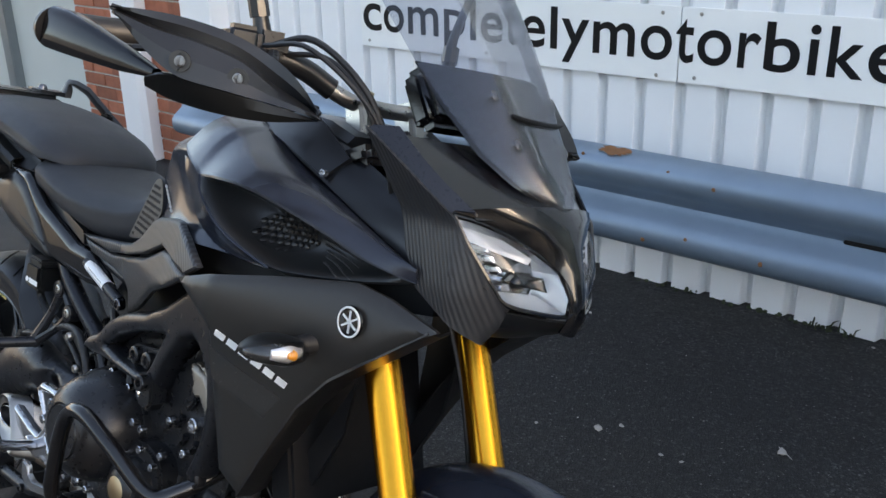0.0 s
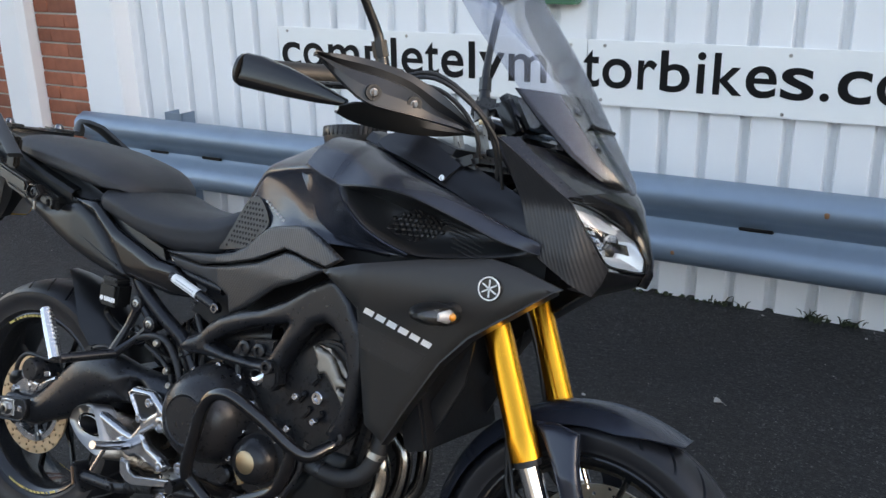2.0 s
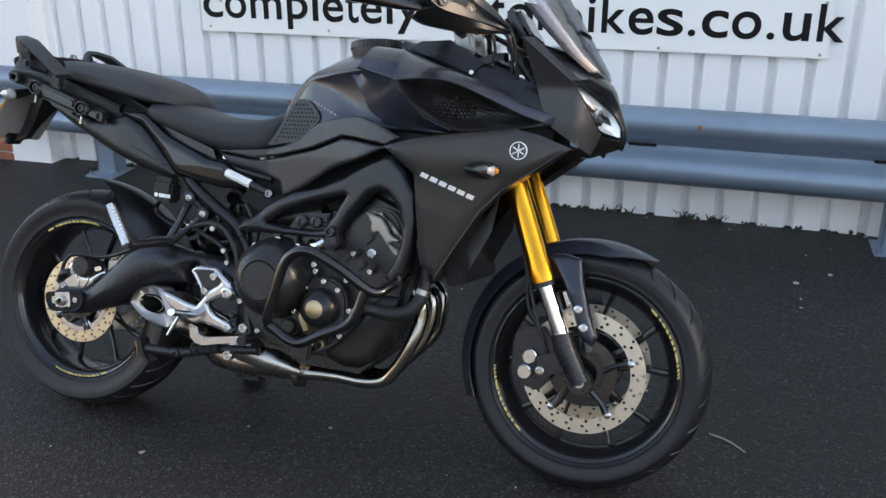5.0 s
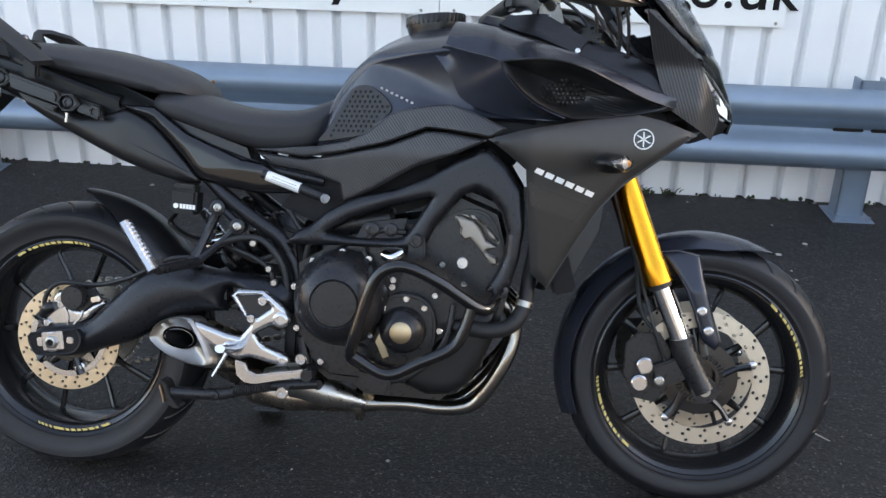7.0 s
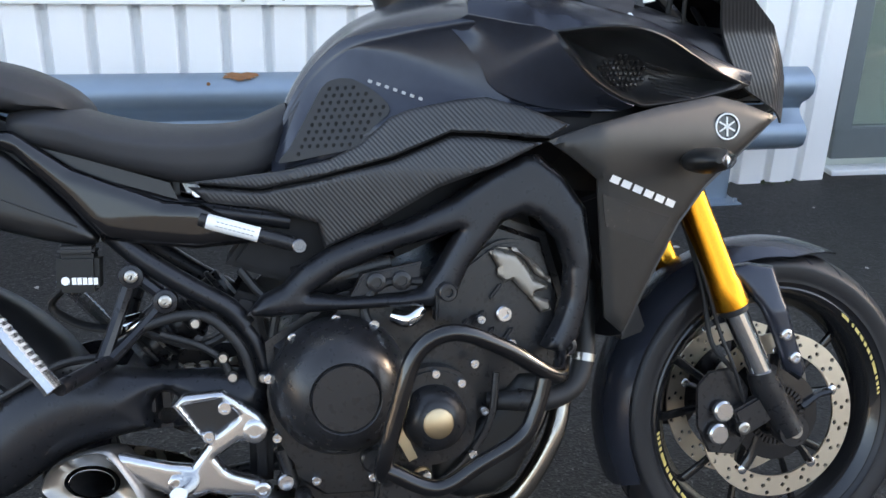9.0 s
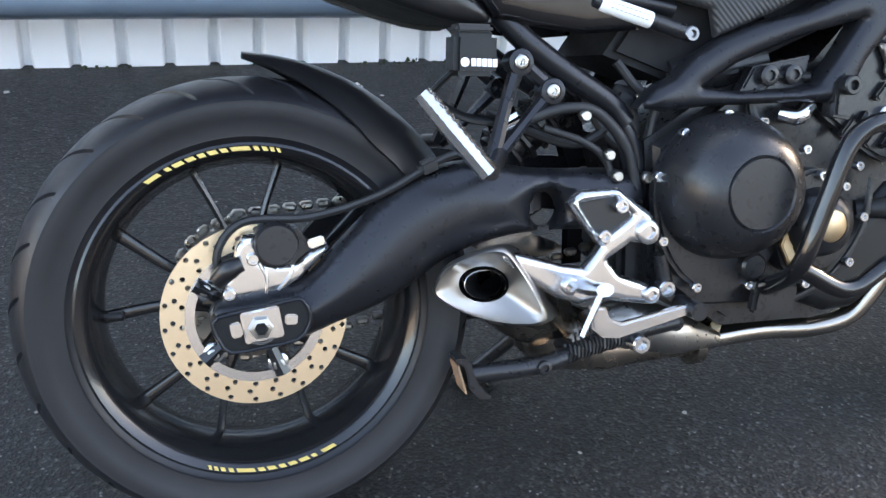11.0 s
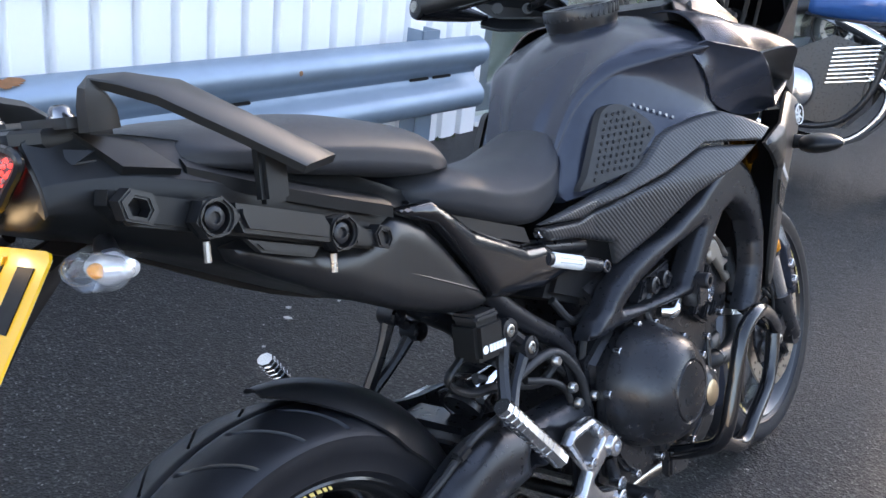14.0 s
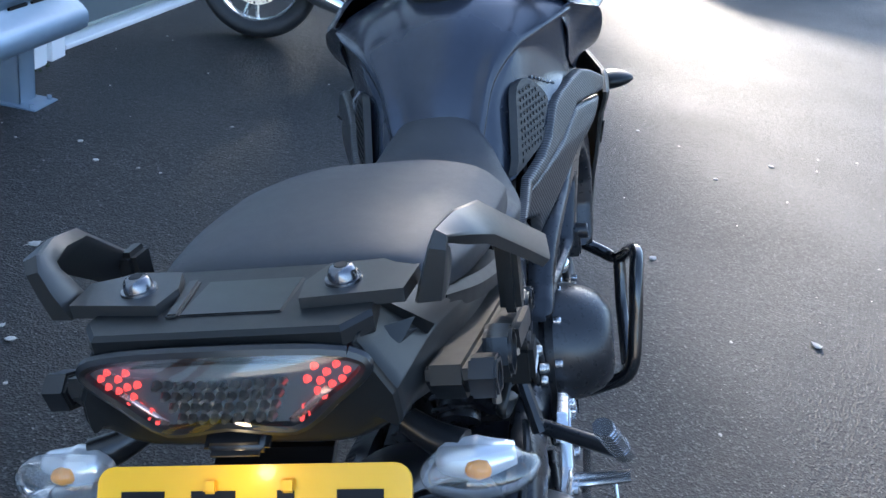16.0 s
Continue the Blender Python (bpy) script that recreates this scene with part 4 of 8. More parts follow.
    hole = [(0.40 + 0.021 * math.cos(a), 0.432 + 0.025 * math.sin(a)) for a in [2 * math.pi * i / 16 for i in range(16)]]
    sw = part("swingarm", puff(ol, lambda x, z: -0.146, 0.055, 0.036, 0.012, [hole], 0.012), M_FRAME, bike, "matt black alloy swingarm", 50)
    both("arm", puff(ol, lambda x, z: -0.146, 0.055, 0.036, 0.012, [hole], 0.014), 1, M_FRAME, sw, "", 50)
    part("cross_tube", join(block((0.36, 0, 0.445), (0.09, 0.22, 0.075), (0, 0, 0), 0.02, 3)), M_FRAME, sw)
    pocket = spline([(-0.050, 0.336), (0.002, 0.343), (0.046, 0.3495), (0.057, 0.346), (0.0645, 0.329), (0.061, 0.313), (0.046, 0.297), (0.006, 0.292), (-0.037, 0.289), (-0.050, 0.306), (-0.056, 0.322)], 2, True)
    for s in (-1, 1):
        # no hollow is cut: a dark plate paints the pocket's shade
        part("axle_pocket", prism([(p[0], p[1]) for p in pocket], s * 0.1525 if s > 0 else -0.1525, -0.136 if s < 0 else 0.136, 0.001), M_DARK, sw, "near-black plate painting the shaded recess round the rear axle")
        part("pocket_rim", tube([(p[0], s * 0.153, p[1]) for p in pocket] + [(pocket[0][0], s * 0.153, pocket[0][1])], 0.0026, 8, 1), M_FRAME, sw)
        part("chain_adjuster", join(block((0.003, s * 0.153, 0.3225), (0.049, 0.014, 0.041), (0, -7, 0), 0.002), block((-0.029, s * 0.152, 0.318), (0.014, 0.008, 0.020), (0, -7, 0), 0.002)), M_ALLOY, sw, "bright alloy chain adjuster block")
        part("axle_nut", lathe([(0.008, s * 0.008), (0.009, s * 0.013), (0.014, s * 0.012), (0.016, s * 0.006), (0.016, 0)], 0.001, 0.320, 6, s * 0.156), M_STEEL, sw)
        part("axle_bore", lathe([(0, s * 0.0075), (0.008, s * 0.0078)], 0.001, 0.320, 16, s * 0.156), M_DARK, sw)
        part("axle_washer", lathe([(0.019, s * 0.004), (0.023, s * 0.003), (0.023, 0)], 0.001, 0.320, 24, s * 0.156), M_ALLOY, sw)
        part("adjuster_bolt", join(rod((0.028, s * 0.146, 0.324), (0.062, s * 0.146, 0.327), 0.005, n=8), block((0.040, s * 0.146, 0.3245), (0.016, 0.018, 0.014), (0, 5, 0), 0.002)), M_ALLOY, sw)
    # rear caliper and hose
    cal = part("rear_caliper", join(lathe([(0, -0.128), (0.025, -0.128), (0.028, -0.124), (0.029, -0.07)], 0.031, 0.416, 32), prism([(-0.012, 0.395), (0.0, 0.428), (0.06, 0.432), (0.080, 0.405), (0.05, 0.375), (0.0, 0.38)], -0.108, -0.062, 0.006)), M_ENGINE, bike)
    cast = [(-0.040, 0.366), (-0.034, 0.352), (-0.022, 0.344), (0.014, 0.348), (0.036, 0.351), (0.059, 0.364), (0.071, 0.376), (0.100, 0.402), (0.097, 0.409), (0.071, 0.400), (0.053, 0.387), (0.030, 0.387), (0.011, 0.392), (0.007, 0.411), (0.006, 0.429), (-0.010, 0.428), (-0.020, 0.414), (-0.025, 0.392)]
    part("caliper_bracket", puff(cast, lambda x, z: -0.112, 0.007, 0.006, 0.012, (), 0.006), M_ALLOY, cal, "bare alloy caliper bracket")
    part("bracket_rib", tube([(0.008, -0.1125, 0.392), (0.016, -0.1135, 0.372), (0.014, -0.1135, 0.351)], 0.0025, 6), M_ALLOY, cal)
    part("bracket_rib", tube([(0.050, -0.1125, 0.386), (0.046, -0.1135, 0.372), (0.030, -0.1135, 0.354)], 0.0025, 6), M_ALLOY, cal)
    part("pad_clip", block((0.082, -0.114, 0.414), (0.022, 0.008, 0.012), (0, -14, 0), 0.002), M_CHROME, cal)
    part("wheel_sensor", tube([(-0.046, -0.108, 0.372), (-0.030, -0.116, 0.388), (-0.014, -0.116, 0.394)], [0.012, 0.014, 0.010], 10, 4), M_PLASTIC, cal)
    for p in ((-0.033, -0.114, 0.354), (0.000, -0.114, 0.398)):
        part("caliper_bolt", bolt(p, -1, 0.008, 0.005), M_ALLOY, cal)
    part("brake_hose", tube([(-0.025, -0.10, 0.345), (-0.045, -0.105, 0.40), (-0.01, -0.105, 0.445), (0.08, -0.10, 0.445), (0.17, -0.115, 0.47), (0.26, -0.125, 0.515), (0.33, -0.12, 0.52)], 0.0055, 8), M_RUBBER, cal)
    part("hose_clip", block((0.235, -0.122, 0.505), (0.03, 0.02, 0.018), (0, -20, 0), 0.005), M_RUBBER, cal)
    # hugger
    rows = []
    for i in range(22):
        a = radians(18 + 70 * i / 21)
        t = i / 21
        wid = 0.098 - 0.080 * (max(0, t - 0.55) / 0.45) ** 1.3
        drop = 0.062 - 0.056 * max(0, t - 0.5) / 0.5
        r = 0.330 + 0.015 * t
        rows.append([((r - drop * abs(j / 6) ** 2.4) * math.cos(a), wid * j / 6, 0.315 + (r - drop * abs(j / 6) ** 2.4) * math.sin(a)) for j in range(-6, 7)])
    part("rear_mudguard", sheet(rows, 0.004), M_PLASTIC, bike, "black plastic hugger over the rear tyre")


def build_engine(bike):
    prof = [(0.56, 0.31), (0.62, 0.262), (0.80, 0.25), (0.93, 0.285), (1.0, 0.42), (1.03, 0.55), (1.0, 0.66), (0.90, 0.70), (0.82, 0.62), (0.66, 0.585), (0.55, 0.52)]
    eng = part("engine", prism(prof, -0.138, 0.138, 0.02, (), 3), M_ENGINE, bike, "black three-cylinder engine block")
    # clutch cover
    ring = [(0.66 + 0.112 * math.cos(a), 0.445 + (0.108 if math.sin(a) > 0 else 0.150) * math.sin(a)) for a in [2 * math.pi * i / 28 for i in range(28)]]
    part("clutch_case", prism(ring, -0.156, -0.130, 0.006), M_ENGINE, eng)
    part("clutch_cover", lathe([(0, -0.2465), (0.047, -0.2465), (0.049, -0.243), (0.052, -0.2455), (0.064, -0.242), (0.081, -0.226), (0.094, -0.200), (0.102, -0.172), (0.105, -0.150)], 0.656, 0.453, 64), M_ENGINE, eng, "domed satin black clutch cover")
    part("oil_filler", lathe([(0, -0.172), (0.016, -0.172), (0.020, -0.168), (0.021, -0.15)], 0.70, 0.335, 20), M_ENGINE, eng)
    for a in (20, 62, 92, 128, 165, 205, 245, 290, 330):
        x = 0.66 + 0.112 * math.cos(radians(a))
        z = 0.445 + (0.108 if a < 180 else 0.148) * math.sin(radians(a))
        part("cover_bolt", bolt((x, -0.158, z), -1, 0.0075, 0.006), M_ALLOY, eng)
    # starter side cover with bronze disc
    ring = spline([(0.735, 0.43), (0.762, 0.462), (0.80, 0.47), (0.842, 0.455), (0.862, 0.41), (0.852, 0.345), (0.80, 0.318), (0.745, 0.332)], 4, True)
    part("pickup_case", prism([(p[0], p[1]) for p in ring], -0.175, -0.13, 0.006), M_ENGINE, eng)
    part("pickup_cover", lathe([(0.0235, -0.215), (0.030, -0.213), (0.044, -0.203), (0.050, -0.185), (0.051, -0.165)], 0.793, 0.394, 40), M_ENGINE, eng)
    part("pickup_disc", lathe([(0, -0.216), (0.021, -0.216), (0.0235, -0.214), (0.0235, -0.2)], 0.793, 0.394, 32), M_BRONZE, eng, "bronze coloured disc")
    part("timing_plate", prism([(0.735, 0.365), (0.752, 0.405), (0.768, 0.40), (0.755, 0.36), (0.765, 0.335), (0.752, 0.33)], -0.182, -0.172, 0.002), M_BRONZE, eng)
    for x, z in ((0.750, 0.439), (0.746, 0.471), (0.799, 0.461), (0.838, 0.443), (0.872, 0.396), (0.851, 0.330), (0.778, 0.305), (0.723, 0.379), (0.770, 0.500), (0.873, 0.538), (0.920, 0.498), (0.860, 0.471)):
        part("cover_bolt", bolt((x, -0.178, z), -1, 0.007, 0.006), M_ALLOY, eng)
    # cam chain side and cylinder head
    ring = spline([(0.80, 0.57), (0.87, 0.63), (0.92, 0.655), (0.97, 0.64), (0.998, 0.57), (0.99, 0.49), (0.93, 0.47), (0.86, 0.51)], 4, True)
    part("cam_cover", prism([(p[0], p[1]) for p in ring], -0.158, -0.12, 0.006), M_ENGINE, eng)
    arm = [(0.894, 0.640), (0.903, 0.642), (0.936, 0.633), (0.951, 0.616), (0.964, 0.592), (0.986, 0.581), (0.984, 0.575), (0.963, 0.572), (0.965, 0.566), (0.987, 0.558), (0.990, 0.542), (0.973, 0.539), (0.957, 0.562), (0.945, 0.574), (0.928, 0.594), (0.916, 0.590), (0.905, 0.602), (0.907, 0.614)]
    part("heat_shield", puff(arm, lambda x, z: -0.172, 0.006, 0.005, 0.004, (), 0.008), M_DULL, eng, "bare metal plate on the cylinder head")
    part("heat_shield", puff([(0.906, 0.646), (0.936, 0.643), (0.963, 0.622), (0.990, 0.592), (0.990, 0.585), (0.968, 0.598), (0.951, 0.624), (0.931, 0.638)], lambda x, z: -0.172, 0.005, 0.004, 0.010, (), 0.008), M_DULL, eng)
    part("head_bolt", bolt((0.914, -0.160, 0.541), -1, 0.013, 0.008), M_ALLOY, eng)
    for x, z in ((0.875, 0.535), (0.89, 0.508), (0.92, 0.505), (0.85, 0.525), (0.905, 0.575)):
        part("head_rib", block((x, -0.162, z), (0.012, 0.014, 0.03), (0, 40, 0), 0.003), M_ENGINE, eng)
    # cylinder cooling hose and sump
    part("water_hose", tube([(0.890, -0.140, 0.400), (0.925, -0.158, 0.402), (0.975, -0.160, 0.398), (1.022, -0.156, 0.412), (1.047, -0.148, 0.450), (1.056, -0.140, 0.515), (1.068, -0.125, 0.58)], [0.014, 0.016, 0.0175, 0.0175, 0.017, 0.016, 0.016], 16), M_RUBBER, eng, "thick black radiator hose")
    part("hose_clamp", rod((1.047, -0.148, 0.452), (1.050, -0.146, 0.464), 0.0185, n=20), M_STEEL, eng)
    part("hose_clamp", rod((0.932, -0.158, 0.402), (0.943, -0.159, 0.4015), 0.0178, n=20), M_ENGINE, eng)
    part("lower_bracket", tube([(0.898, -0.162, 0.450), (0.884, -0.166, 0.377), (0.843, -0.166, 0.318), (0.800, -0.160, 0.286), (0.735, -0.150, 0.263)], 0.006, 8, 5, True, 0.6), M_ENGINE, eng)
    part("sump", prism([(0.64, 0.27), (0.70, 0.225), (0.87, 0.22), (0.96, 0.30), (0.94, 0.36), (0.7, 0.33)], -0.10, 0.10, 0.015), M_ENGINE, eng)
    part("front_cover", puff([(0.790, 0.335), (0.797, 0.265), (0.845, 0.246), (0.893, 0.248), (0.930, 0.270), (0.962, 0.320), (0.985, 0.380), (0.990, 0.440), (0.940, 0.440), (0.885, 0.385), (0.840, 0.345)], lambda x, z: -0.152, 0.03, 0.016, 0.02, (), 0.012), M_TAIL, eng, "black lower front engine cover")
    part("sump_plug", bolt((0.778, -0.128, 0.292), -1, 0.015, 0.012), M_BRONZE, eng)
    part("radiator", block((1.10, 0, 0.60), (0.05, 0.30, 0.24), (0, -16, 0), 0.006), M_DARK, bike, "black radiator behind the front wheel")
    # engine clutter behind the frame
    part("starter_motor", rod((0.60, -0.08, 0.60), (0.75, -0.08, 0.625), 0.035, n=20), M_ENGINE, eng)
    part("throttle_body", block((0.80, 0, 0.70), (0.16, 0.22, 0.10), (0, -20, 0), 0.02), M_DARK, eng)
    for pts in ([(0.46, -0.09, 0.60), (0.50, -0.10, 0.53), (0.55, -0.105, 0.50), (0.57, -0.11, 0.56)], [(0.33, -0.08, 0.57), (0.40, -0.09, 0.535), (0.46, -0.1, 0.52), (0.52, -0.1, 0.55)], [(0.52, -0.09, 0.63), (0.56, -0.1, 0.585), (0.62, -0.1, 0.60), (0.70, -0.11, 0.61)], [(0.73, -0.16, 0.51), (0.70, -0.15, 0.56), (0.73, -0.15, 0.60), (0.79, -0.15, 0.60)]):
        part("wiring", tube(pts, 0.007, 8), M_RUBBER, eng)
    for pts, r in (([(0.376, -0.118, 0.558), (0.425, -0.122, 0.570), (0.466, -0.125, 0.567), (0.498, -0.128, 0.541), (0.521, -0.130, 0.503), (0.532, -0.130, 0.450)], 0.008), ([(0.400, -0.115, 0.545), (0.455, -0.122, 0.524), (0.487, -0.124, 0.498), (0.499, -0.124, 0.462)], 0.0055)):
        part("breather_hose", tube(pts, r, 10), M_RUBBER, eng)
    for x, z in ((0.500, 0.475), (0.488, 0.505), (0.545, 0.470), (0.452, 0.560)):
        part("hose_clip", lathe([(0, -0.006), (0.006, -0.006), (0.0085, -0.003), (0.0085, 0.004)], x, z, 14, -0.136), M_STEEL, eng)
    part("hose_elbow", tube([(0.745, -0.15, 0.55), (0.765, -0.165, 0.545), (0.785, -0.16, 0.56)], 0.012, 10), M_CHROME, eng)


def build_exhaust(bike):
    ex = None
    for k, y in enumerate((-0.085, 0.0, 0.085)):
        m = M_HEADER
        path = [(0.975, y, 0.47), (1.022, y, 0.43), (1.029, y, 0.38), (1.012, y - 0.008 * (1 - k), 0.321), (0.977 - 0.010 * k, y * 0.95 - 0.006, 0.256), (0.941 - 0.014 * k, y * 0.9, 0.213), (0.880, y * 0.8, 0.198 - 0.004 * k), (0.79, y * 0.62, 0.198), (0.66, y * 0.4 - 0.02, 0.192)]
        p = part("header_pipe" if ex else "exhaust", tube(path, 0.017, 16), m, ex or bike, "heat-tinted stainless steel exhaust")
        ex = ex or p
    part("collector", tube([(0.72, -0.03, 0.192), (0.66, -0.03, 0.192), (0.60, -0.03, 0.20), (0.52, -0.02, 0.205), (0.44, -0.03, 0.225), (0.40, -0.05, 0.25)], [0.034, 0.042, 0.055, 0.075, 0.08, 0.05], 24, 6, True, 0.62), M_HEAT, ex, "brown heat-stained collector box")
    part("collector_cap", tube([(0.70, -0.075, 0.200), (0.62, -0.085, 0.222), (0.54, -0.09, 0.248), (0.47, -0.09, 0.25)], [0.012, 0.034, 0.04, 0.022], 18), M_STEEL, ex)
    part("clamp", rod((0.674, -0.03, 0.192), (0.690, -0.03, 0.192), 0.044, n=24), M_HEAT, ex)
    part("lambda_sensor", rod((0.715, -0.045, 0.20), (0.70, -0.075, 0.222), 0.010, 0.008, 10), M_BRONZE, ex)

    # muffler: rounded triangular sections towards the outlet
    def tri_ring(c, sx, sz, yaw, n=30, k=1.0):
        base = [(-0.072, 0.000), (-0.048, 0.030), (0.012, 0.046), (0.040, 0.022), (0.076, -0.050), (0.043, -0.060), (-0.020, -0.045), (-0.066, -0.018)]
        P = spline([(a, 0, b) for a, b in base], 4, True)
        return [Vector(c) + Matrix.Rotation(radians(yaw), 3, "Z") @ Vector((p.x * sx, 0, p.z * sz)) for p in P]
    rings = [tri_ring((0.298, -0.172, 0.350), 1.0, 1.0, -12), tri_ring((0.302, -0.165, 0.350), 1.04, 1.04, -12), tri_ring((0.320, -0.135, 0.345), 1.06, 1.06, -12), tri_ring((0.350, -0.108, 0.325), 1.02, 1.15, -8), tri_ring((0.388, -0.075, 0.295), 1.02, 1.28, 0), tri_ring((0.43, -0.03, 0.262), 0.95, 1.1, 0)]
    part("muffler", loft(rings[2:], caps=False), M_HEAT, ex, "stubby stainless muffler")
    n_ring = len(rings[0])
    face = []
    for k in range(n_ring):
        p = rings[0][k]
        ang = math.atan2(p.z - 0.346, p.x - 0.296)
        face.append(Vector((0.296 + 0.037 * math.cos(ang), -0.158 + 0.006 * math.cos(ang), 0.346 + 0.025 * math.sin(ang) - 0.005 * math.cos(ang))))
    lip = [rings[0][k].lerp(face[k], 0.10) + Vector((-0.001, -0.004, 0)) for k in range(n_ring)]
    dish = [rings[0][k].lerp(face[k], 0.30) + Vector((0, 0.002, 0)) for k in range(n_ring)]
    part("muffler_tip", loft([rings[2], rings[1], rings[0], lip, dish, face], caps=False), M_TIP, ex, "brushed steel outlet trim", 60)
    mid = Vector((0.296, -0.158, 0.346))

    def inner(f, dy):
        return [mid + (p - mid) * f + Vector((0, dy, 0)) for p in face]
    part("outlet_gap", loft([inner(1.0, 0.0), inner(0.97, 0.012), inner(0.84, 0.016), inner(0.83, 0.010)], caps=False), M_DARK, ex)
    part("outlet_ring", loft([inner(0.84, 0.016), inner(0.84, -0.005), inner(0.815, -0.0065), inner(0.79, -0.005)], caps=False), M_CHROME, ex)
    c_ring = inner(0.79, -0.004)
    d_ring = [p + Vector((0.045, 0.085, -0.015)) for p in c_ring]
    bore = loft([c_ring, d_ring], caps=False)
    bore.verts.ensure_lookup_table()
    bore.faces.new(list(bore.verts)[-n_ring:])
    part("outlet_bore", bore, M_DARK, ex)


def build_frame(bike):
    out = [(0.526, 0.567), (0.551, 0.593), (0.581, 0.606), (0.611, 0.634), (0.647, 0.655), (0.695, 0.674), (0.767, 0.692), (0.838, 0.724), (0.896, 0.762), (0.942, 0.785), (0.966, 0.784), (1.003, 0.750), (1.035, 0.700), (1.042, 0.626), (1.033, 0.560), (1.018, 0.505), (0.996, 0.478), (0.966, 0.490), (0.988, 0.528), (1.002, 0.565), (1.006, 0.613), (0.995, 0.654), (0.964, 0.688), (0.940, 0.697), (0.911, 0.686), (0.882, 0.652), (0.854, 0.618), (0.837, 0.581), (0.819, 0.562), (0.771, 0.566), (0.649, 0.566), (0.563, 0.562)]
    hole = [(0.621, 0.593), (0.671, 0.624), (0.755, 0.655), (0.845, 0.677), (0.811, 0.622), (0.788, 0.591), (0.758, 0.584), (0.672, 0.584)]
    fr = None
    for s in (-1, 1):
        bm = puff(out, lambda x, z: -0.158 - 0.15 * max(0, x - 0.60), 0.016, 0.013, 0.026, [hole], 0.009)
        p = both("frame" if fr is None else "frame_spar", bm, s, M_FRAME, fr or bike, "matt dark grey twin-spar frame", 50)
        fr = fr or p
        for x, z in ((0.719, 0.604), (0.758, 0.604)):
            part("frame_bolt", bolt((x, s * 0.157, z), s, 0.0145, 0.007), M_ENGINE, fr)
        part("bolt_plate", prism([(0.680, 0.584), (0.700, 0.617), (0.791, 0.630), (0.782, 0.586)], s * 0.128, s * 0.152, 0.003), M_FRAME, fr)
        part("engine_mount", join(prism([(0.800, 0.545), (0.803, 0.592), (0.818, 0.604), (0.836, 0.592), (0.838, 0.555), (0.825, 0.54)], s * 0.165, s * 0.198, 0.004)), M_ENGINE, fr)
        part("mount_bolt", bolt((0.818, s * 0.200, 0.588), s, 0.014, 0.012), M_ENGINE, fr)
        part("mount_bolt", bolt((0.998, s * 0.208, 0.492), s, 0.015, 0.008), M_ENGINE, fr)
        part("pivot_plate", prism([(0.49, 0.56), (0.515, 0.60), (0.545, 0.59), (0.558, 0.50), (0.555, 0.40), (0.55, 0.30), (0.515, 0.30), (0.52, 0.45)], s * 0.090, s * 0.110, 0.010), M_INNER, fr)
        # subframe tubes
        part("subframe_tube", tube([(0.525, s * 0.105, 0.545), (0.50, s * 0.105, 0.575), (0.44, s * 0.108, 0.615), (0.380, s * 0.108, 0.660), (0.34, s * 0.105, 0.70)], 0.0165, 14), M_FRAME, fr)
        part("subframe_tube", tube([(0.55, s * 0.105, 0.47), (0.535, s * 0.105, 0.52), (0.50, s * 0.105, 0.574)], 0.013, 10), M_FRAME, fr)
        part("subframe_rail", tube([(0.60, s * 0.10, 0.70), (0.42, s * 0.10, 0.74), (0.20, s * 0.11, 0.83), (-0.12, s * 0.10, 0.92)], 0.013, 10), M_FRAME, fr)
    part("steering_head", rod((1.10, 0, 1.02), (1.17, 0, 0.84), 0.045, n=24), M_FRAME, fr)
    # pillion footrest hangers
    for s in (-1, 1):
        h = part("footrest_hanger", join(tube([(0.367, s * 0.112, 0.635), (0.345, s * 0.120, 0.58), (0.318, s * 0.140, 0.512)], [0.012, 0.009, 0.011], 8), tube([(0.412, s * 0.112, 0.594), (0.37, s * 0.120, 0.553), (0.322, s * 0.140, 0.510)], [0.012, 0.008, 0.011], 8), rod((0.33, s * 0.135, 0.515), (0.280, s * 0.245, 0.506), 0.011, n=10), rod((0.369, s * 0.112, 0.635), (0.415, s * 0.112, 0.594), 0.010, n=8)), M_FRAME, bike)
        pts = [(0.275, s * 0.252, 0.505), (0.264, s * 0.248, 0.520), (0.232, s * 0.238, 0.562), (0.202, s * 0.228, 0.602)]
        pg = part("pillion_footrest", tube(pts, [0.015, 0.0145, 0.0150, 0.0135], 8, 4, True, 0.85), M_ALLOY, bike, "ribbed bare alloy pillion footrest")
        a, b = Vector(pts[1]), Vector(pts[3])
        d = (b - a).normalized()
        for i in range(9):
            q = a.lerp(b, 0.10 + 0.80 * i / 8)
            part("rib", tube([q - d * 0.0022, q + d * 0.0022], 0.0152, 8, 1, False, 0.88), M_ALLOY, pg)
        for x, z in ((0.366, 0.634), (0.411, 0.594)):
            part("hanger_boss", lathe([(0.011, s * 0.004), (0.017, s * 0.003), (0.018, 0.0), (0.016, s * -0.03)], x, z, 24, s * 0.122), M_FRAME, h)
        for p in ((0.366, s * 0.122, 0.634), (0.411, s * 0.122, 0.594)):
            part("hanger_bolt", bolt(p, s, 0.0095, 0.005), M_STEEL, h)
    # rear brake reservoir behind the hangers, and the shock's remote knob
    r = part("brake_reservoir", block((0.297, -0.122, 0.646), (0.058, 0.050, 0.056), (0, 3, 0), 0.007), M_TAIL, bike, "small black reservoir with a white mark")
    part("cap", block((0.297, -0.122, 0.678), (0.050, 0.044, 0.012), (0, 3, 0), 0.004), M_RUBBER, r)
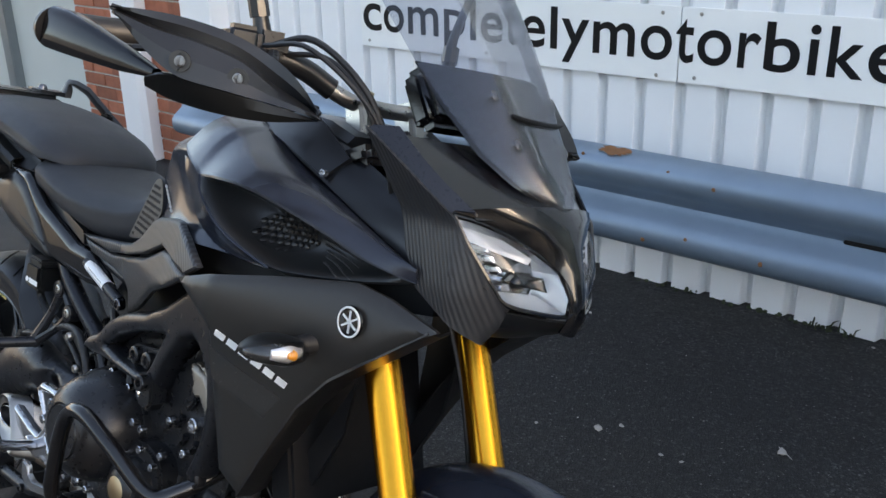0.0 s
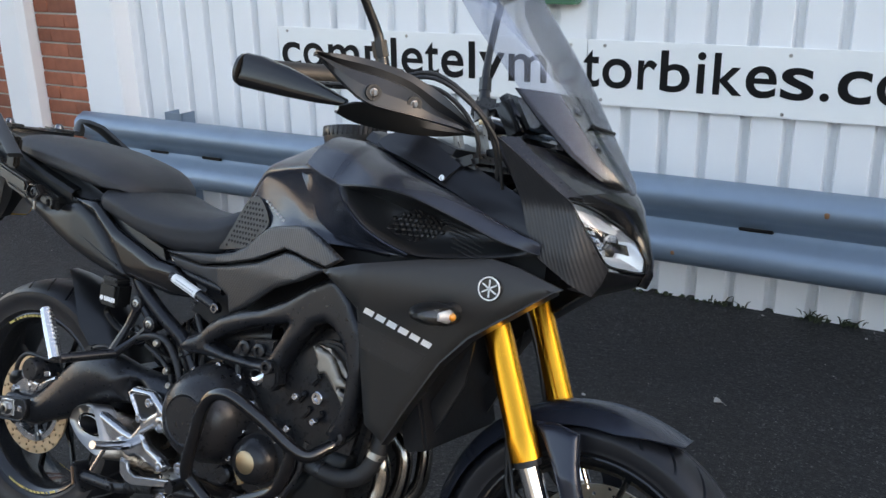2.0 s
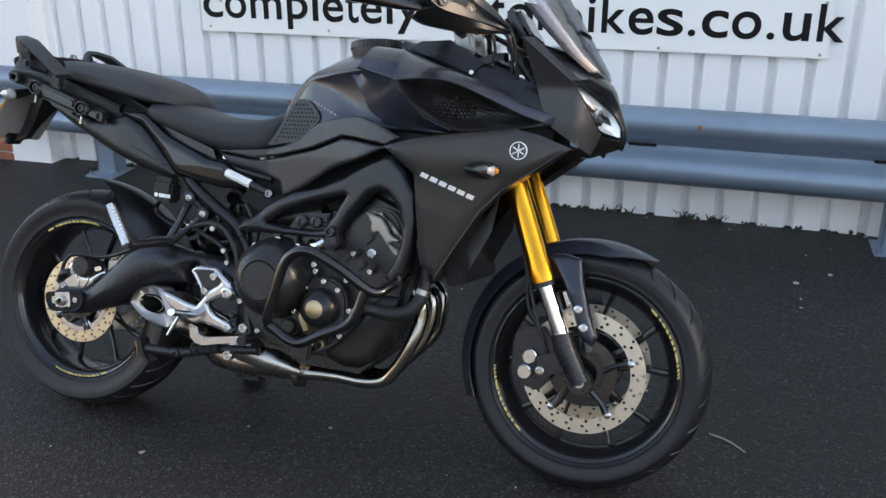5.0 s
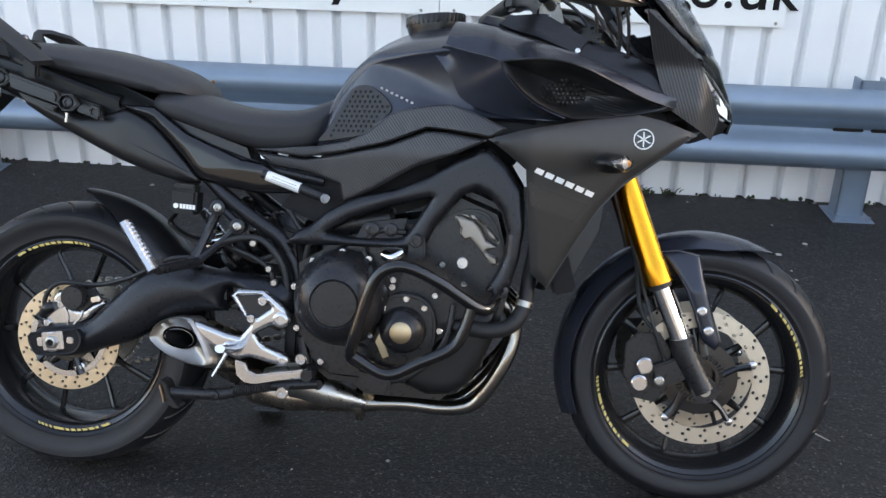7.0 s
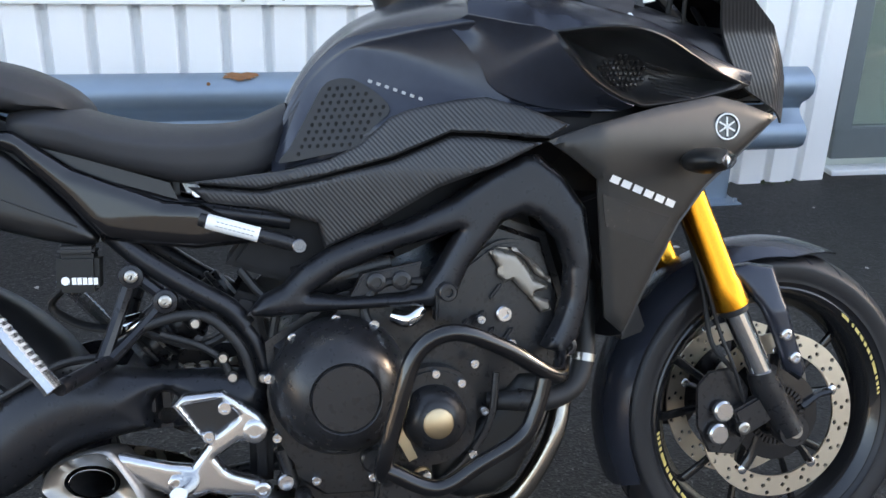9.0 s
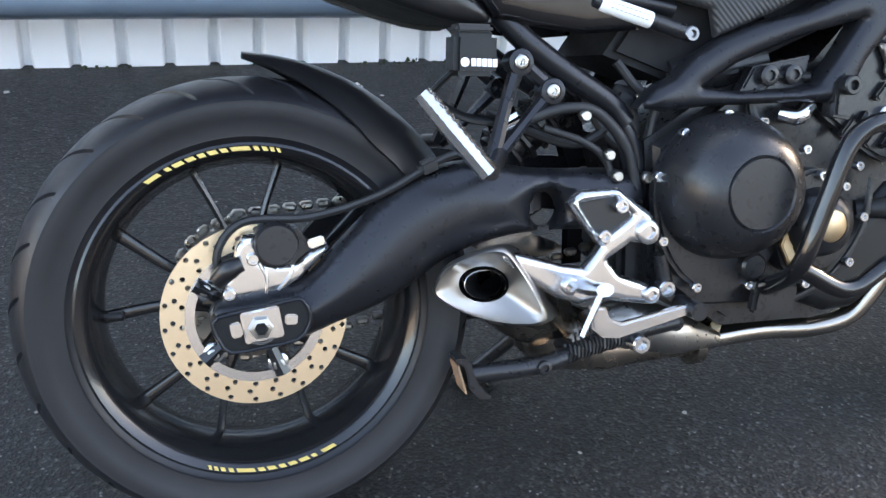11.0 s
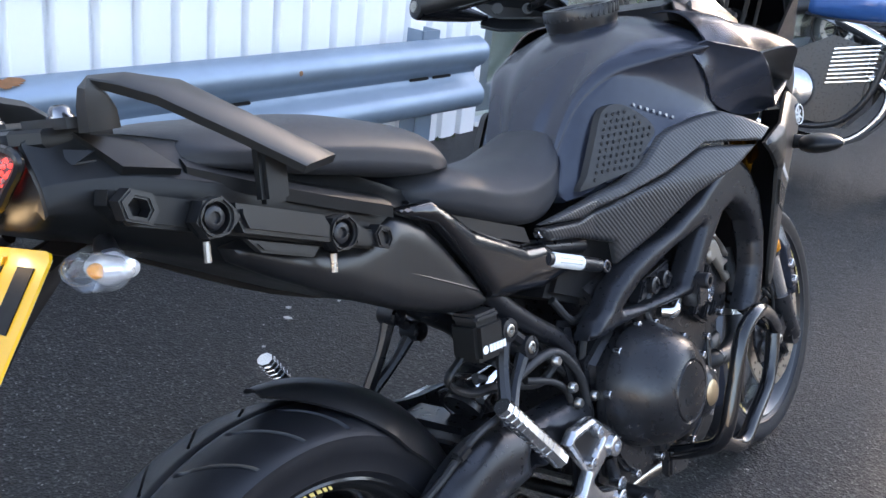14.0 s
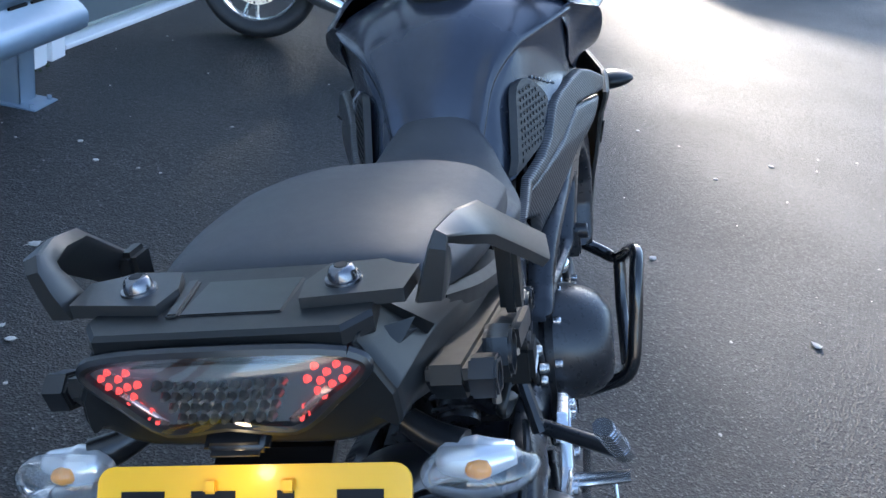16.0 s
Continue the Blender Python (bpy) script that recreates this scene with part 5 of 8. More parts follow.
    part("mark", lathe([(0, -0.0006), (0.0055, -0.0005), (0.006, 0.0)], 0.281, 0.6365, 14, -0.1475), M_SIGN, r)
    for i in range(5):
        part("mark", block((0.2925 + 0.0072 * i, -0.1476, 0.6358 - 0.0005 * i), (0.0058, 0.001, 0.0100), (0, 0, 0), 0), M_SIGN, r)
    part("reservoir_stay", tube([(0.275, -0.11, 0.625), (0.25, -0.10, 0.595), (0.29, -0.10, 0.565), (0.345, -0.105, 0.555)], [0.007, 0.008, 0.008, 0.009], 8, 4, True, 0.6), M_TAIL, r)
    part("shock", rod((0.36, -0.02, 0.50), (0.50, -0.02, 0.60), 0.032, n=20), M_ENGINE, bike)
    part("shock_spring", tube([(0.36 + 0.14 * t / 60 + 0.02 * math.cos(t * 0.75), -0.02 + 0.042 * math.sin(t * 0.75), 0.50 + 0.1 * t / 60 - 0.03 * math.cos(t * 0.75)) for t in range(60)], 0.005, 6, 1), M_ENGINE, bike)
    part("shock_knob", rod((0.335, -0.07, 0.545), (0.375, -0.08, 0.560), 0.022, 0.016, 16), M_CHROME, bike)
    # preload adjuster with white sticker
    k = part("preload_adjuster", rod((0.468, -0.124, 0.712), (0.602, -0.129, 0.667), 0.011, n=18, bevel=0.001), M_ENGINE, bike, "black cylinder with a white warning sticker")
    a, b = Vector((0.478, -0.1244, 0.7086)), Vector((0.552, -0.1271, 0.6838))
    part("sticker", rod(a, b, 0.0116, n=18), M_SIGN, k)
    d = (b - a).normalized()
    for i in range(9):
        c = a + d * (0.016 + 0.0065 * i)
        for h in (0.0035, -0.0030):
            part("mark", block(c + Vector((0.34 * h, -0.0112, 0.94 * h)), (0.0046, 0.001, 0.0016), (0, 18.5, 0), 0), M_PLATEBACK, k)
    part("adjuster_bolt", bolt((0.610, -0.134, 0.664), -1, 0.011, 0.007), M_BOLT, k)



def build_footrests(bike):
    for s in (-1, 1):
        top = [(0.412, 0.448), (0.430, 0.463), (0.486, 0.463), (0.536, 0.425), (0.550, 0.403), (0.538, 0.382), (0.505, 0.386), (0.470, 0.366), (0.487, 0.344), (0.531, 0.326), (0.549, 0.310), (0.534, 0.296), (0.494, 0.304), (0.456, 0.313), (0.431, 0.306), (0.397, 0.318), (0.352, 0.347), (0.314, 0.384), (0.330, 0.389), (0.405, 0.364), (0.435, 0.358), (0.459, 0.386), (0.438, 0.412)]
        cut = [(0.429, 0.446), (0.480, 0.451), (0.504, 0.425), (0.472, 0.403), (0.452, 0.408)]
        if s < 0:
            b = part("footrest_bracket", puff(top, lambda x, z: -0.174, 0.009, 0.008, 0.010, [cut], 0.0055), M_ALLOY, bike, "bare alloy rider footrest bracket")
            part("heel_plate", prism([(0.424, 0.452), (0.484, 0.455), (0.510, 0.424), (0.472, 0.400), (0.448, 0.406)], -0.166, -0.162, 0), M_PLASTIC, b)
            for x, z, r in ((0.527, 0.401, 0.017), (0.462, 0.400, 0.009), (0.487, 0.440, 0.010), (0.412, 0.336, 0.012), (0.533, 0.312, 0.012)):
                part("bracket_bolt", bolt((x, -0.174, z), -1, r, 0.007), M_ALLOY, b)
            part("footrest", tube([(0.43, -0.175, 0.335), (0.428, -0.215, 0.340), (0.422, -0.262, 0.350)], [0.015, 0.013, 0.012], 10, 3, True, 0.75), M_ALLOY, b, "ribbed alloy footrest")
            part("feeler", rod((0.428, -0.235, 0.335), (0.40, -0.24, 0.285), 0.005, 0.004, 8), M_ALLOY, b)
            part("brake_pedal", join(prism([(0.432, 0.310), (0.436, 0.278), (0.452, 0.264), (0.476, 0.261), (0.582, 0.283), (0.580, 0.298), (0.480, 0.282), (0.462, 0.290), (0.456, 0.306)], -0.196, -0.184, 0.003)), M_ALLOY, b, "polished alloy brake pedal")
            part("pedal_pivot", rod((0.592, -0.150, 0.288), (0.592, -0.205, 0.288), 0.013, n=12), M_ENGINE, b)
            part("pedal_spring", tube([(0.44 + 0.05 * t / 40, -0.13 + 0.009 * math.sin(t), 0.245 + 0.02 * t / 40 + 0.009 * math.cos(t)) for t in range(41)], 0.002, 5, 1), M_RUBBER, b)
            part("brake_cylinder", rod((0.565, -0.14, 0.36), (0.578, -0.14, 0.30), 0.011, n=12), M_ENGINE, b)
            part("frame_boss", bolt((0.528, -0.15, 0.235), -1, 0.014, 0.012), M_ALLOY, b)
            part("frame_boss", bolt((0.568, -0.15, 0.312), -1, 0.013, 0.010), M_ALLOY, b)
        else:
            b = part("footrest_bracket", prism(top, 0.156, 0.172, 0.003, [cut]), M_ALLOY, bike, "bare alloy rider footrest bracket")
            part("footrest", tube([(0.43, 0.175, 0.335), (0.428, 0.215, 0.340), (0.422, 0.262, 0.350)], [0.015, 0.013, 0.012], 10, 3, True, 0.75), M_ALLOY, b)
    # side stand on the left, reaching the ground
    st = part("side_stand", tube([(0.58, 0.12, 0.29), (0.50, 0.155, 0.20), (0.40, 0.215, 0.10)], [0.014, 0.013, 0.012], 10), M_ENGINE, bike, "black steel side stand, swung down")
    part("stand_foot", block((0.392, 0.222, 0.083), (0.075, 0.05, 0.010), (-16, 0, 0), 0.003), M_ENGINE, st)
    # centre stand folded up behind the engine
    cs = part("centre_stand", join(rod((0.60, -0.13, 0.250), (0.60, 0.13, 0.250), 0.012, n=12), rod((0.43, -0.14, 0.230), (0.43, 0.14, 0.230), 0.010, n=12)), M_ENGINE, bike, "black steel centre stand, folded up")
    for s in (-1, 1):
        part("stand_leg", tube([(0.60, s * 0.125, 0.252), (0.49, s * 0.138, 0.243), (0.425, s * 0.146, 0.230), (0.375, s * 0.150, 0.221), (0.270, s * 0.150, 0.220)], [0.012, 0.012, 0.0125, 0.0135, 0.0135], 14), M_ENGINE, cs)
        foot = spline([(0.252, 0.246), (0.262, 0.238), (0.266, 0.222), (0.270, 0.204), (0.284, 0.190), (0.300, 0.190), (0.290, 0.200), (0.277, 0.222), (0.270, 0.244), (0.256, 0.250)], 3, True)
        part("stand_foot", prism([(p[0], p[1]) for p in foot], s * 0.150 - 0.020, s * 0.150 + 0.020, 0.002), M_ENGINE, cs)
        part("worn_sole", block((0.2585, s * 0.150, 0.220), (0.003, 0.040, 0.042), (0, -14, 0), 0.001), M_SOLE, cs, "worn brown metal under the stand foot")
        part("leg_bolt", bolt((0.378, s * 0.163, 0.221), s, 0.010, 0.006), M_ENGINE, cs)
    part("stand_spring", tube([(0.415 + 0.085 * t / 96, -0.150 + 0.0125 * math.sin(t), 0.232 + 0.016 * t / 96 + 0.0125 * math.cos(t)) for t in range(97)], 0.0026, 5, 1), M_RUBBER, cs)


def build_crash_bars(bike):
    for s in (-1, 1):
        pts = [(1.005, -0.160, 0.500), (0.985, -0.225, 0.470), (0.958, -0.262, 0.462), (0.878, -0.286, 0.515), (0.805, -0.296, 0.545), (0.752, -0.292, 0.520), (0.722, -0.286, 0.44), (0.700, -0.272, 0.36), (0.708, -0.22, 0.325), (0.720, -0.16, 0.30)]
        low = [(0.704, -0.268, 0.352), (0.775, -0.270, 0.318), (0.84, -0.268, 0.345), (0.905, -0.266, 0.378), (0.930, -0.266, 0.42), (0.945, -0.266, 0.470)]
        if s > 0:
            pts = [(x, -y, z) for x, y, z in pts]
            low = [(x, -y, z) for x, y, z in low]
        b = part("crash_bar", tube(pts, 0.0128, 14, 8), M_GLOSS, bike, "black tubular engine crash bar")
        part("lower_bar", tube(low, 0.0125, 14, 8), M_GLOSS, b)
        part("clamp_plate", block((0.735, s * 0.165, 0.285), (0.07, 0.02, 0.05), (0, 10, 0), 0.005), M_ENGINE, b)


def patch(outline, bulge=(0, 0, 0), rings=5, thick=None):
    """A skin over a closed outline of 3D points, swelling towards its middle."""
    P = [Vector(p) for p in outline]
    c = sum(P, Vector()) / len(P)
    bm = bmesh.new()
    rows = []
    for k in range(rings):
        t = k / rings
        rows.append([bm.verts.new(p.lerp(c, t) + Vector(bulge) * (1 - (1 - t) ** 2)) for p in P])
    mid = bm.verts.new(c + Vector(bulge))
    n = len(P)
    for a, b in zip(rows, rows[1:]):
        for i in range(n):
            bm.faces.new((a[i], a[(i + 1) % n], b[(i + 1) % n], b[i]))
    for i in range(n):
        bm.faces.new((rows[-1][i], rows[-1][(i + 1) % n], mid))
    if thick:
        bmesh.ops.recalc_face_normals(bm, faces=bm.faces)
        ret = bmesh.ops.extrude_face_region(bm, geom=list(bm.faces))
        for v in ret["geom"]:
            if isinstance(v, bmesh.types.BMVert):
                v.co += Vector(thick)
    return bm


def sided(pts, s):
    return [(p[0], p[1] * -s, p[2]) for p in pts]


def body_loft(table, make, n=24):
    """Smooth sections from a table of (x, values...) by make(values) -> (y, z) of one half, top to bottom."""
    pts = spline([Vector((r[0], 0, 0)) for r in table], 4)
    cols = list(zip(*table))
    xs = [p.x for p in pts]
    rings = []
    sm = [[p.x for p in spline([Vector((c, 0, 0)) for c in col], 4)] for col in cols[1:]]
    for i, x in enumerate(xs):
        half = make(*[col[i] for col in sm])
        half = [(p.x, p.y) for p in spline([Vector((a, b, 0)) for a, b in half], 3)]
        ring = [Vector((x, -a, b)) for a, b in half] + [Vector((x, a, b)) for a, b in reversed(half[1:-1])]
        rings.append(ring)
    return loft(rings)


def fair_y(x, z):
    y = -0.165 - 0.27 * min(0.34, max(0.0, 1.385 - x))
    fold = 0.745 - 0.05 * (x - 1.04)
    if z < fold:
        y += 0.15 * (fold - z)
    return y - 0.010 * math.sin(math.pi * min(1, max(0, (z - 0.74) / 0.12)))


from mathutils.bvhtree import BVHTree

S_TOP = [(0.893, -0.098, 1.047), (0.940, -0.124, 1.042), (0.990, -0.145, 1.030), (1.050, -0.152, 1.006), (1.109, -0.152, 0.981), (1.167, -0.155, 0.958), (1.226, -0.157, 0.933), (1.285, -0.155, 0.907), (1.337, -0.163, 0.884)]
S_RIDGE = [(0.866, -0.208, 0.990), (0.920, -0.234, 0.974), (0.975, -0.254, 0.958), (1.039, -0.268, 0.962), (1.094, -0.268, 0.960), (1.150, -0.254, 0.947), (1.220, -0.220, 0.919), (1.279, -0.194, 0.894), (1.337, -0.166, 0.878)]
S_LOW = [(0.975, -0.254, 0.957), (0.991, -0.259, 0.931), (1.026, -0.251, 0.894), (1.066, -0.236, 0.869), (1.112, -0.221, 0.851), (1.147, -0.208, 0.847), (1.245, -0.182, 0.858), (1.337, -0.165, 0.876)]


def scoop_top():
    """Rows over the scoop cover's upper skin, from its inner edge to the ridge."""
    top, ridge = spline(S_TOP, 6), spline(S_RIDGE, 6)
    rows = []
    for k, (t, r) in enumerate(zip(top, ridge)):
        b = 0.016 if k > 10 else 0.020
        rows.append([t.lerp(r, u) + Vector((0, -0.4 * b * math.sin(math.pi * u), b * math.sin(math.pi * u))) for u in (0, 0.15, 0.3, 0.45, 0.6, 0.75, 0.88, 1.0)])
    return rows


def scoop_hollow():
    """The leaf-shaped hollow below the ridge, with a soft lip all round."""
    ridge, low = spline(S_RIDGE[2:], 6), spline(S_LOW, 6)
    edge = ridge + low[-2:0:-1]
    c = Vector((1.118, -0.238, 0.906))
    bm = bmesh.new()
    rings = []
    for t, d in ((0.0, 0.0), (0.05, -0.05), (0.11, 0.02), (0.17, 0.22), (0.26, 0.48), (0.38, 0.70), (0.52, 0.86), (0.68, 0.95), (0.84, 0.99)):
        rings.append([bm.verts.new(p.lerp(c, t) + Vector((0, 0.056 * d, 0.006 * d))) for p in edge])
    n = len(edge)
    for a, b in zip(rings, rings[1:]):
        for i in range(n):
            bm.faces.new((a[i], a[(i + 1) % n], b[(i + 1) % n], b[i]))
    bm.faces.new(rings[-1])
    return bm


def build_tank(bike):
    table = [
        (0.578, 0.815, 0.030, 0.804, 0.062, 0.795, 0.076, 0.772, 0.092, 0.0),
        (0.610, 0.893, 0.045, 0.868, 0.076, 0.835, 0.094, 0.775, 0.112, 0.0),
        (0.650, 0.952, 0.060, 0.922, 0.091, 0.885, 0.101, 0.785, 0.126, 0.0),
        (0.700, 0.998, 0.076, 0.957, 0.122, 0.940, 0.124, 0.800, 0.145, 0.1),
        (0.760, 1.028, 0.088, 0.966, 0.155, 0.934, 0.149, 0.820, 0.163, 0.7),
        (0.820, 1.044, 0.096, 0.972, 0.186, 0.912, 0.171, 0.838, 0.184, 1.0),
        (0.900, 1.050, 0.100, 0.974, 0.212, 0.882, 0.196, 0.840, 0.199, 1.0),
        (0.990, 1.036, 0.096, 0.945, 0.190, 0.885, 0.188, 0.840, 0.195, 1.0),
        (1.055, 1.000, 0.088, 0.930, 0.165, 0.885, 0.168, 0.835, 0.185, 1.0),
    ]

    def section(zt, wt, zs, ws, zw, ww, zb, wb, c):
        mid = ((ws + ww) / 2 - 0.004 * c, (zs + zw) / 2)
        return [(0, zt), (wt * 0.55, zt - 0.004), (wt, zt - 0.018), ((wt + ws) / 2 + 0.009, zt * 0.45 + zs * 0.55), (ws - 0.003, zs + 0.009), (ws, zs), (ws - 0.004 * c, zs - 0.006), mid, (ww, zw), (ww + (wb - ww) * 0.5, (zw + zb) / 2), (wb, zb), (0, zb)]
    tank = part("fuel_tank", body_loft(table, section), M_TANK, bike, "black metallic fuel tank", 50)
    # filler cap
    bm = bmesh.new()
    prof = [(0.0, 0.008), (0.046, 0.008), (0.048, 0.010), (0.050, 0.024), (0.054, 0.027), (0.063, 0.027), (0.066, 0.020), (0.063, 0.0), (0.060, -0.02)]
    cap = lathe([(r, -h) for r, h in prof], 0, 0, 48)
    bmesh.ops.transform(cap, matrix=pose(0.823, 0, 1.047, -90, 0, 0) @ pose(0, 0, 0, 0, 0, 0), verts=cap.verts)
    bmesh.ops.rotate(cap, cent=(0.823, 0, 1.047), matrix=Matrix.Rotation(radians(-6), 3, "Y"), verts=cap.verts)
    bm.free()
    c = part("filler_cap", cap, M_PLASTIC, tank, "black tank-bag ring round the filler cap")
    lid = lathe([(r, -h) for r, h in ((0.0, 0.016), (0.028, 0.016), (0.034, 0.012), (0.040, 0.012), (0.042, 0.006))], 0, 0, 40)
    bmesh.ops.transform(lid, matrix=pose(0.823, 0, 1.047, -90, 0, 0), verts=lid.verts)
    bmesh.ops.rotate(lid, cent=(0.823, 0, 1.047), matrix=Matrix.Rotation(radians(-6), 3, "Y"), verts=lid.verts)
    part("cap_lid", lid, M_STEEL, c, "satin grey filler cap lid")
    for i in range(36):
        a = 2 * math.pi * i / 36
        part("cap_rib", block((0.823 + 0.0645 * math.cos(a), 0.0645 * math.sin(a), 1.064 + 0.0065 * math.cos(a)), (0.004, 0.006, 0.02), (0, 0, math.degrees(a)), 0.001, 1), M_RUBBER, c)
    # knee pads
    ol = [(0.588, 0.788), (0.604, 0.808), (0.640, 0.868), (0.658, 0.898), (0.676, 0.909), (0.702, 0.908), (0.730, 0.890), (0.750, 0.868), (0.749, 0.852), (0.726, 0.834), (0.706, 0.808), (0.650, 0.797)]
    ol = [(p[0], p[1]) for p in spline(ol, 2, True)]

    def pad_y(x, z):
        return -(0.121 + (x - 0.600) * 0.36 - 0.20 * max(0.0, z - 0.80))
    for s in (-1, 1):
        bm = panel(ol, pad_y, 0.012, 3)
        pd = part("knee_pad", bm if s < 0 else mirror(bm), M_RUBBER, tank, "black dimpled rubber knee pad")
        # dimples are not sunk: near-black dots paint their shade
        dots = []
        for i in range(14):
            for j in range(11):
                x, z = 0.60 + i * 0.0115 + (j % 2) * 0.0057, 0.79 + j * 0.0105
                lo = 0.790 + max(0, x - 0.60) * 0.16 + max(0, x - 0.700) * 0.85
                hi = min(0.784 + (x - 0.590) * 1.60, 0.905, 0.905 - (x - 0.706) * 0.8)
                if lo + 0.006 < z < hi - 0.008 and 0.606 < x < 0.752:
                    b = lathe([(0, 0.0006), (0.0032, 0.0004), (0.0036, -0.0005)], x, z, 6, 0)
                    y = pad_y(x, z)
                    for v in b.verts:
                        v.co.y = s * (-y) + s * 0.0004 + s * v.co.y
                    dots.append(b)
        tagged(part("dimple_pattern", join(*dots), M_DARK, pd), "small near-black dots painting the shade in the rubber's dimples", "", "", "stuff")
        marks = []
        for k in range(7):
            x, z = 0.728 + k * 0.0115, 0.903 - k * 0.0050
            b = block((0, 0, 0), (0.0062, 0.001, 0.0045), (0, 24, 0), 0)
            for v in b.verts:
                v.co += Vector((x, s * (0.1435 + k * 0.0052), z))
            marks.append(b)
        part("mark", join(*marks), M_PLATEBACK, tank)
    return tank


def build_bodywork(bike):
    # upper side trim with screws, below the cockpit, and the scoop covers
    inner = [(0.95, -0.095, 1.066), (1.06, -0.108, 1.046), (1.15, -0.118, 1.022), (1.235, -0.128, 0.990), (1.30, -0.140, 0.958), (1.337, -0.150, 0.925)]
    outer = [(0.935, -0.124, 1.048), (1.045, -0.156, 1.012), (1.136, -0.158, 0.974), (1.226, -0.160, 0.936), (1.29, -0.158, 0.909), (1.337, -0.163, 0.888)]
    for s in (-1, 1):
        a = part("scoop_cover", sheet([[(p.x, p.y * -s, p.z) for p in r] for r in scoop_top()], 0.003), M_TANK, bike, "black metallic air scoop cover with honeycomb mesh", 50)
        cover = a
        bm = scoop_hollow()
        tree = BVHTree.FromBMesh(bm)
        both("scoop_hollow", bm, s, M_HOLLOW, a, "hollow black side of the air scoop", 60)
        fe = spline([S_RIDGE[0], S_RIDGE[1], S_RIDGE[2], S_LOW[1], S_LOW[2], S_LOW[3], S_LOW[4]], 4)
        fi = spline([(0.838, -0.188, 0.976), (0.862, -0.198, 0.948), (0.884, -0.198, 0.917), (0.900, -0.196, 0.886), (0.945, -0.202, 0.862), (1.010, -0.205, 0.848), (1.090, -0.205, 0.842)], 4)
        part("scoop_flank", sheet([[(q.x, q.y * -s, q.z) for q in [a.lerp(b, u) + Vector((0, 0.008 * math.sin(math.pi * u), 0)) for u in (0, 0.2, 0.4, 0.6, 0.8, 1.0)]] for a, b in zip(fi, fe)], 0.003), M_TANK, cover, "", 60)
        li, lo = spline(inner, 4), spline(outer, 4)
        tr = part("side_trim", sheet([[(q.x, q.y * -s, q.z) for q in (p, p.lerp(o, 0.5) + Vector((0, -0.006, 0.006)), o)] for p, o in zip(li, lo)], 0.003), M_TRIM, bike, "black trim panel below the cockpit")

        fold = [(0.970, 0.138, 1.044), (0.990, 0.128, 1.062), (1.064, 0.126, 1.068), (1.156, 0.140, 1.015), (1.132, 0.163, 0.984), (1.050, 0.163, 1.016), (1.000, 0.152, 1.030)]
        part("trim_step", patch([(x, s * y, z) for x, y, z in fold], (0.0, s * 0.004, 0.004), 4, (0, s * -0.012, -0.008)), M_TRIM, tr, "raised end of the trim", 25)

        def on_scoop(x, z, lift):
            q = tree.ray_cast(Vector((x, -0.5, z)), Vector((0, 1, 0)))[0]
            return Vector((x, ((q.y if q else -0.19) - lift) * -s, z))
        cx, cz, ax, az = 1.108, 0.9005, 0.047, 0.028
        cells = []
        for i in range(-6, 7):
            for j in range(-5, 6):
                x, z = cx + i * 0.0092 + (j % 2) * 0.0046, cz + j * 0.0080
                if ((x - cx) / (ax - 0.003)) ** 2 + ((z - cz) / (az - 0.003)) ** 2 > 1:
                    continue
                hexa = [math.pi / 3 * k + 0.52 for k in range(6)]
                rings = [[on_scoop(x + r * math.cos(q), z + r * math.sin(q), h) for q in hexa] for r, h in ((0.0046, 0.0008), (0.0036, 0.0034), (0.0020, 0.0046))]
                cells.append(loft(rings))
        part("mesh_grille", join(*cells), M_PLASTIC, a, "black honeycomb mesh", 30)
        bm = bmesh.new()
        rings = [[bm.verts.new(on_scoop(cx + ax * q * math.cos(k * 0.2618), cz + az * q * math.sin(k * 0.2618), 0.0007)) for k in range(24)] for q in (1.0, 0.75, 0.5, 0.25)]
        for r0, r1 in zip(rings, rings[1:]):
            for k in range(24):
                bm.faces.new((r0[k], r0[(k + 1) % 24], r1[(k + 1) % 24], r1[k]))
        bm.faces.new(rings[-1])
        part("grille_backing", bm, M_DARK, a)
        ribs = []
        for k in range(7):
            z0 = 0.916 - k * 0.0075
            row = [on_scoop(1.150 + 0.014 * q + 0.004 * k, z0 - 0.0035 * q, 0.0006) for q in range(6)]
            ribs.append(tube(row, [0.0018, 0.0018, 0.0006], 5, 2))
        part("scoop_ribs", join(*ribs), M_CARBON, a, "fine ribs in front of the mesh")
        for x, y, z in ((1.133, 0.164, 0.989), (1.256, 0.147, 0.942)):
            part("trim_screw", bolt((x, s * y, z), s, 0.0058, 0.004), M_ALLOY, tr)
    # near-black core added so gaps round the scoops look shaded
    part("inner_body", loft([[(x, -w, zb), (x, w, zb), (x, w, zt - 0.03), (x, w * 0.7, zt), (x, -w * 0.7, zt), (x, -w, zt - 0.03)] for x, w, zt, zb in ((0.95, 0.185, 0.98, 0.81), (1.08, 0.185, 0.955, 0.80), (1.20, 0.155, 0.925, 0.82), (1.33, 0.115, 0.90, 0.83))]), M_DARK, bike)
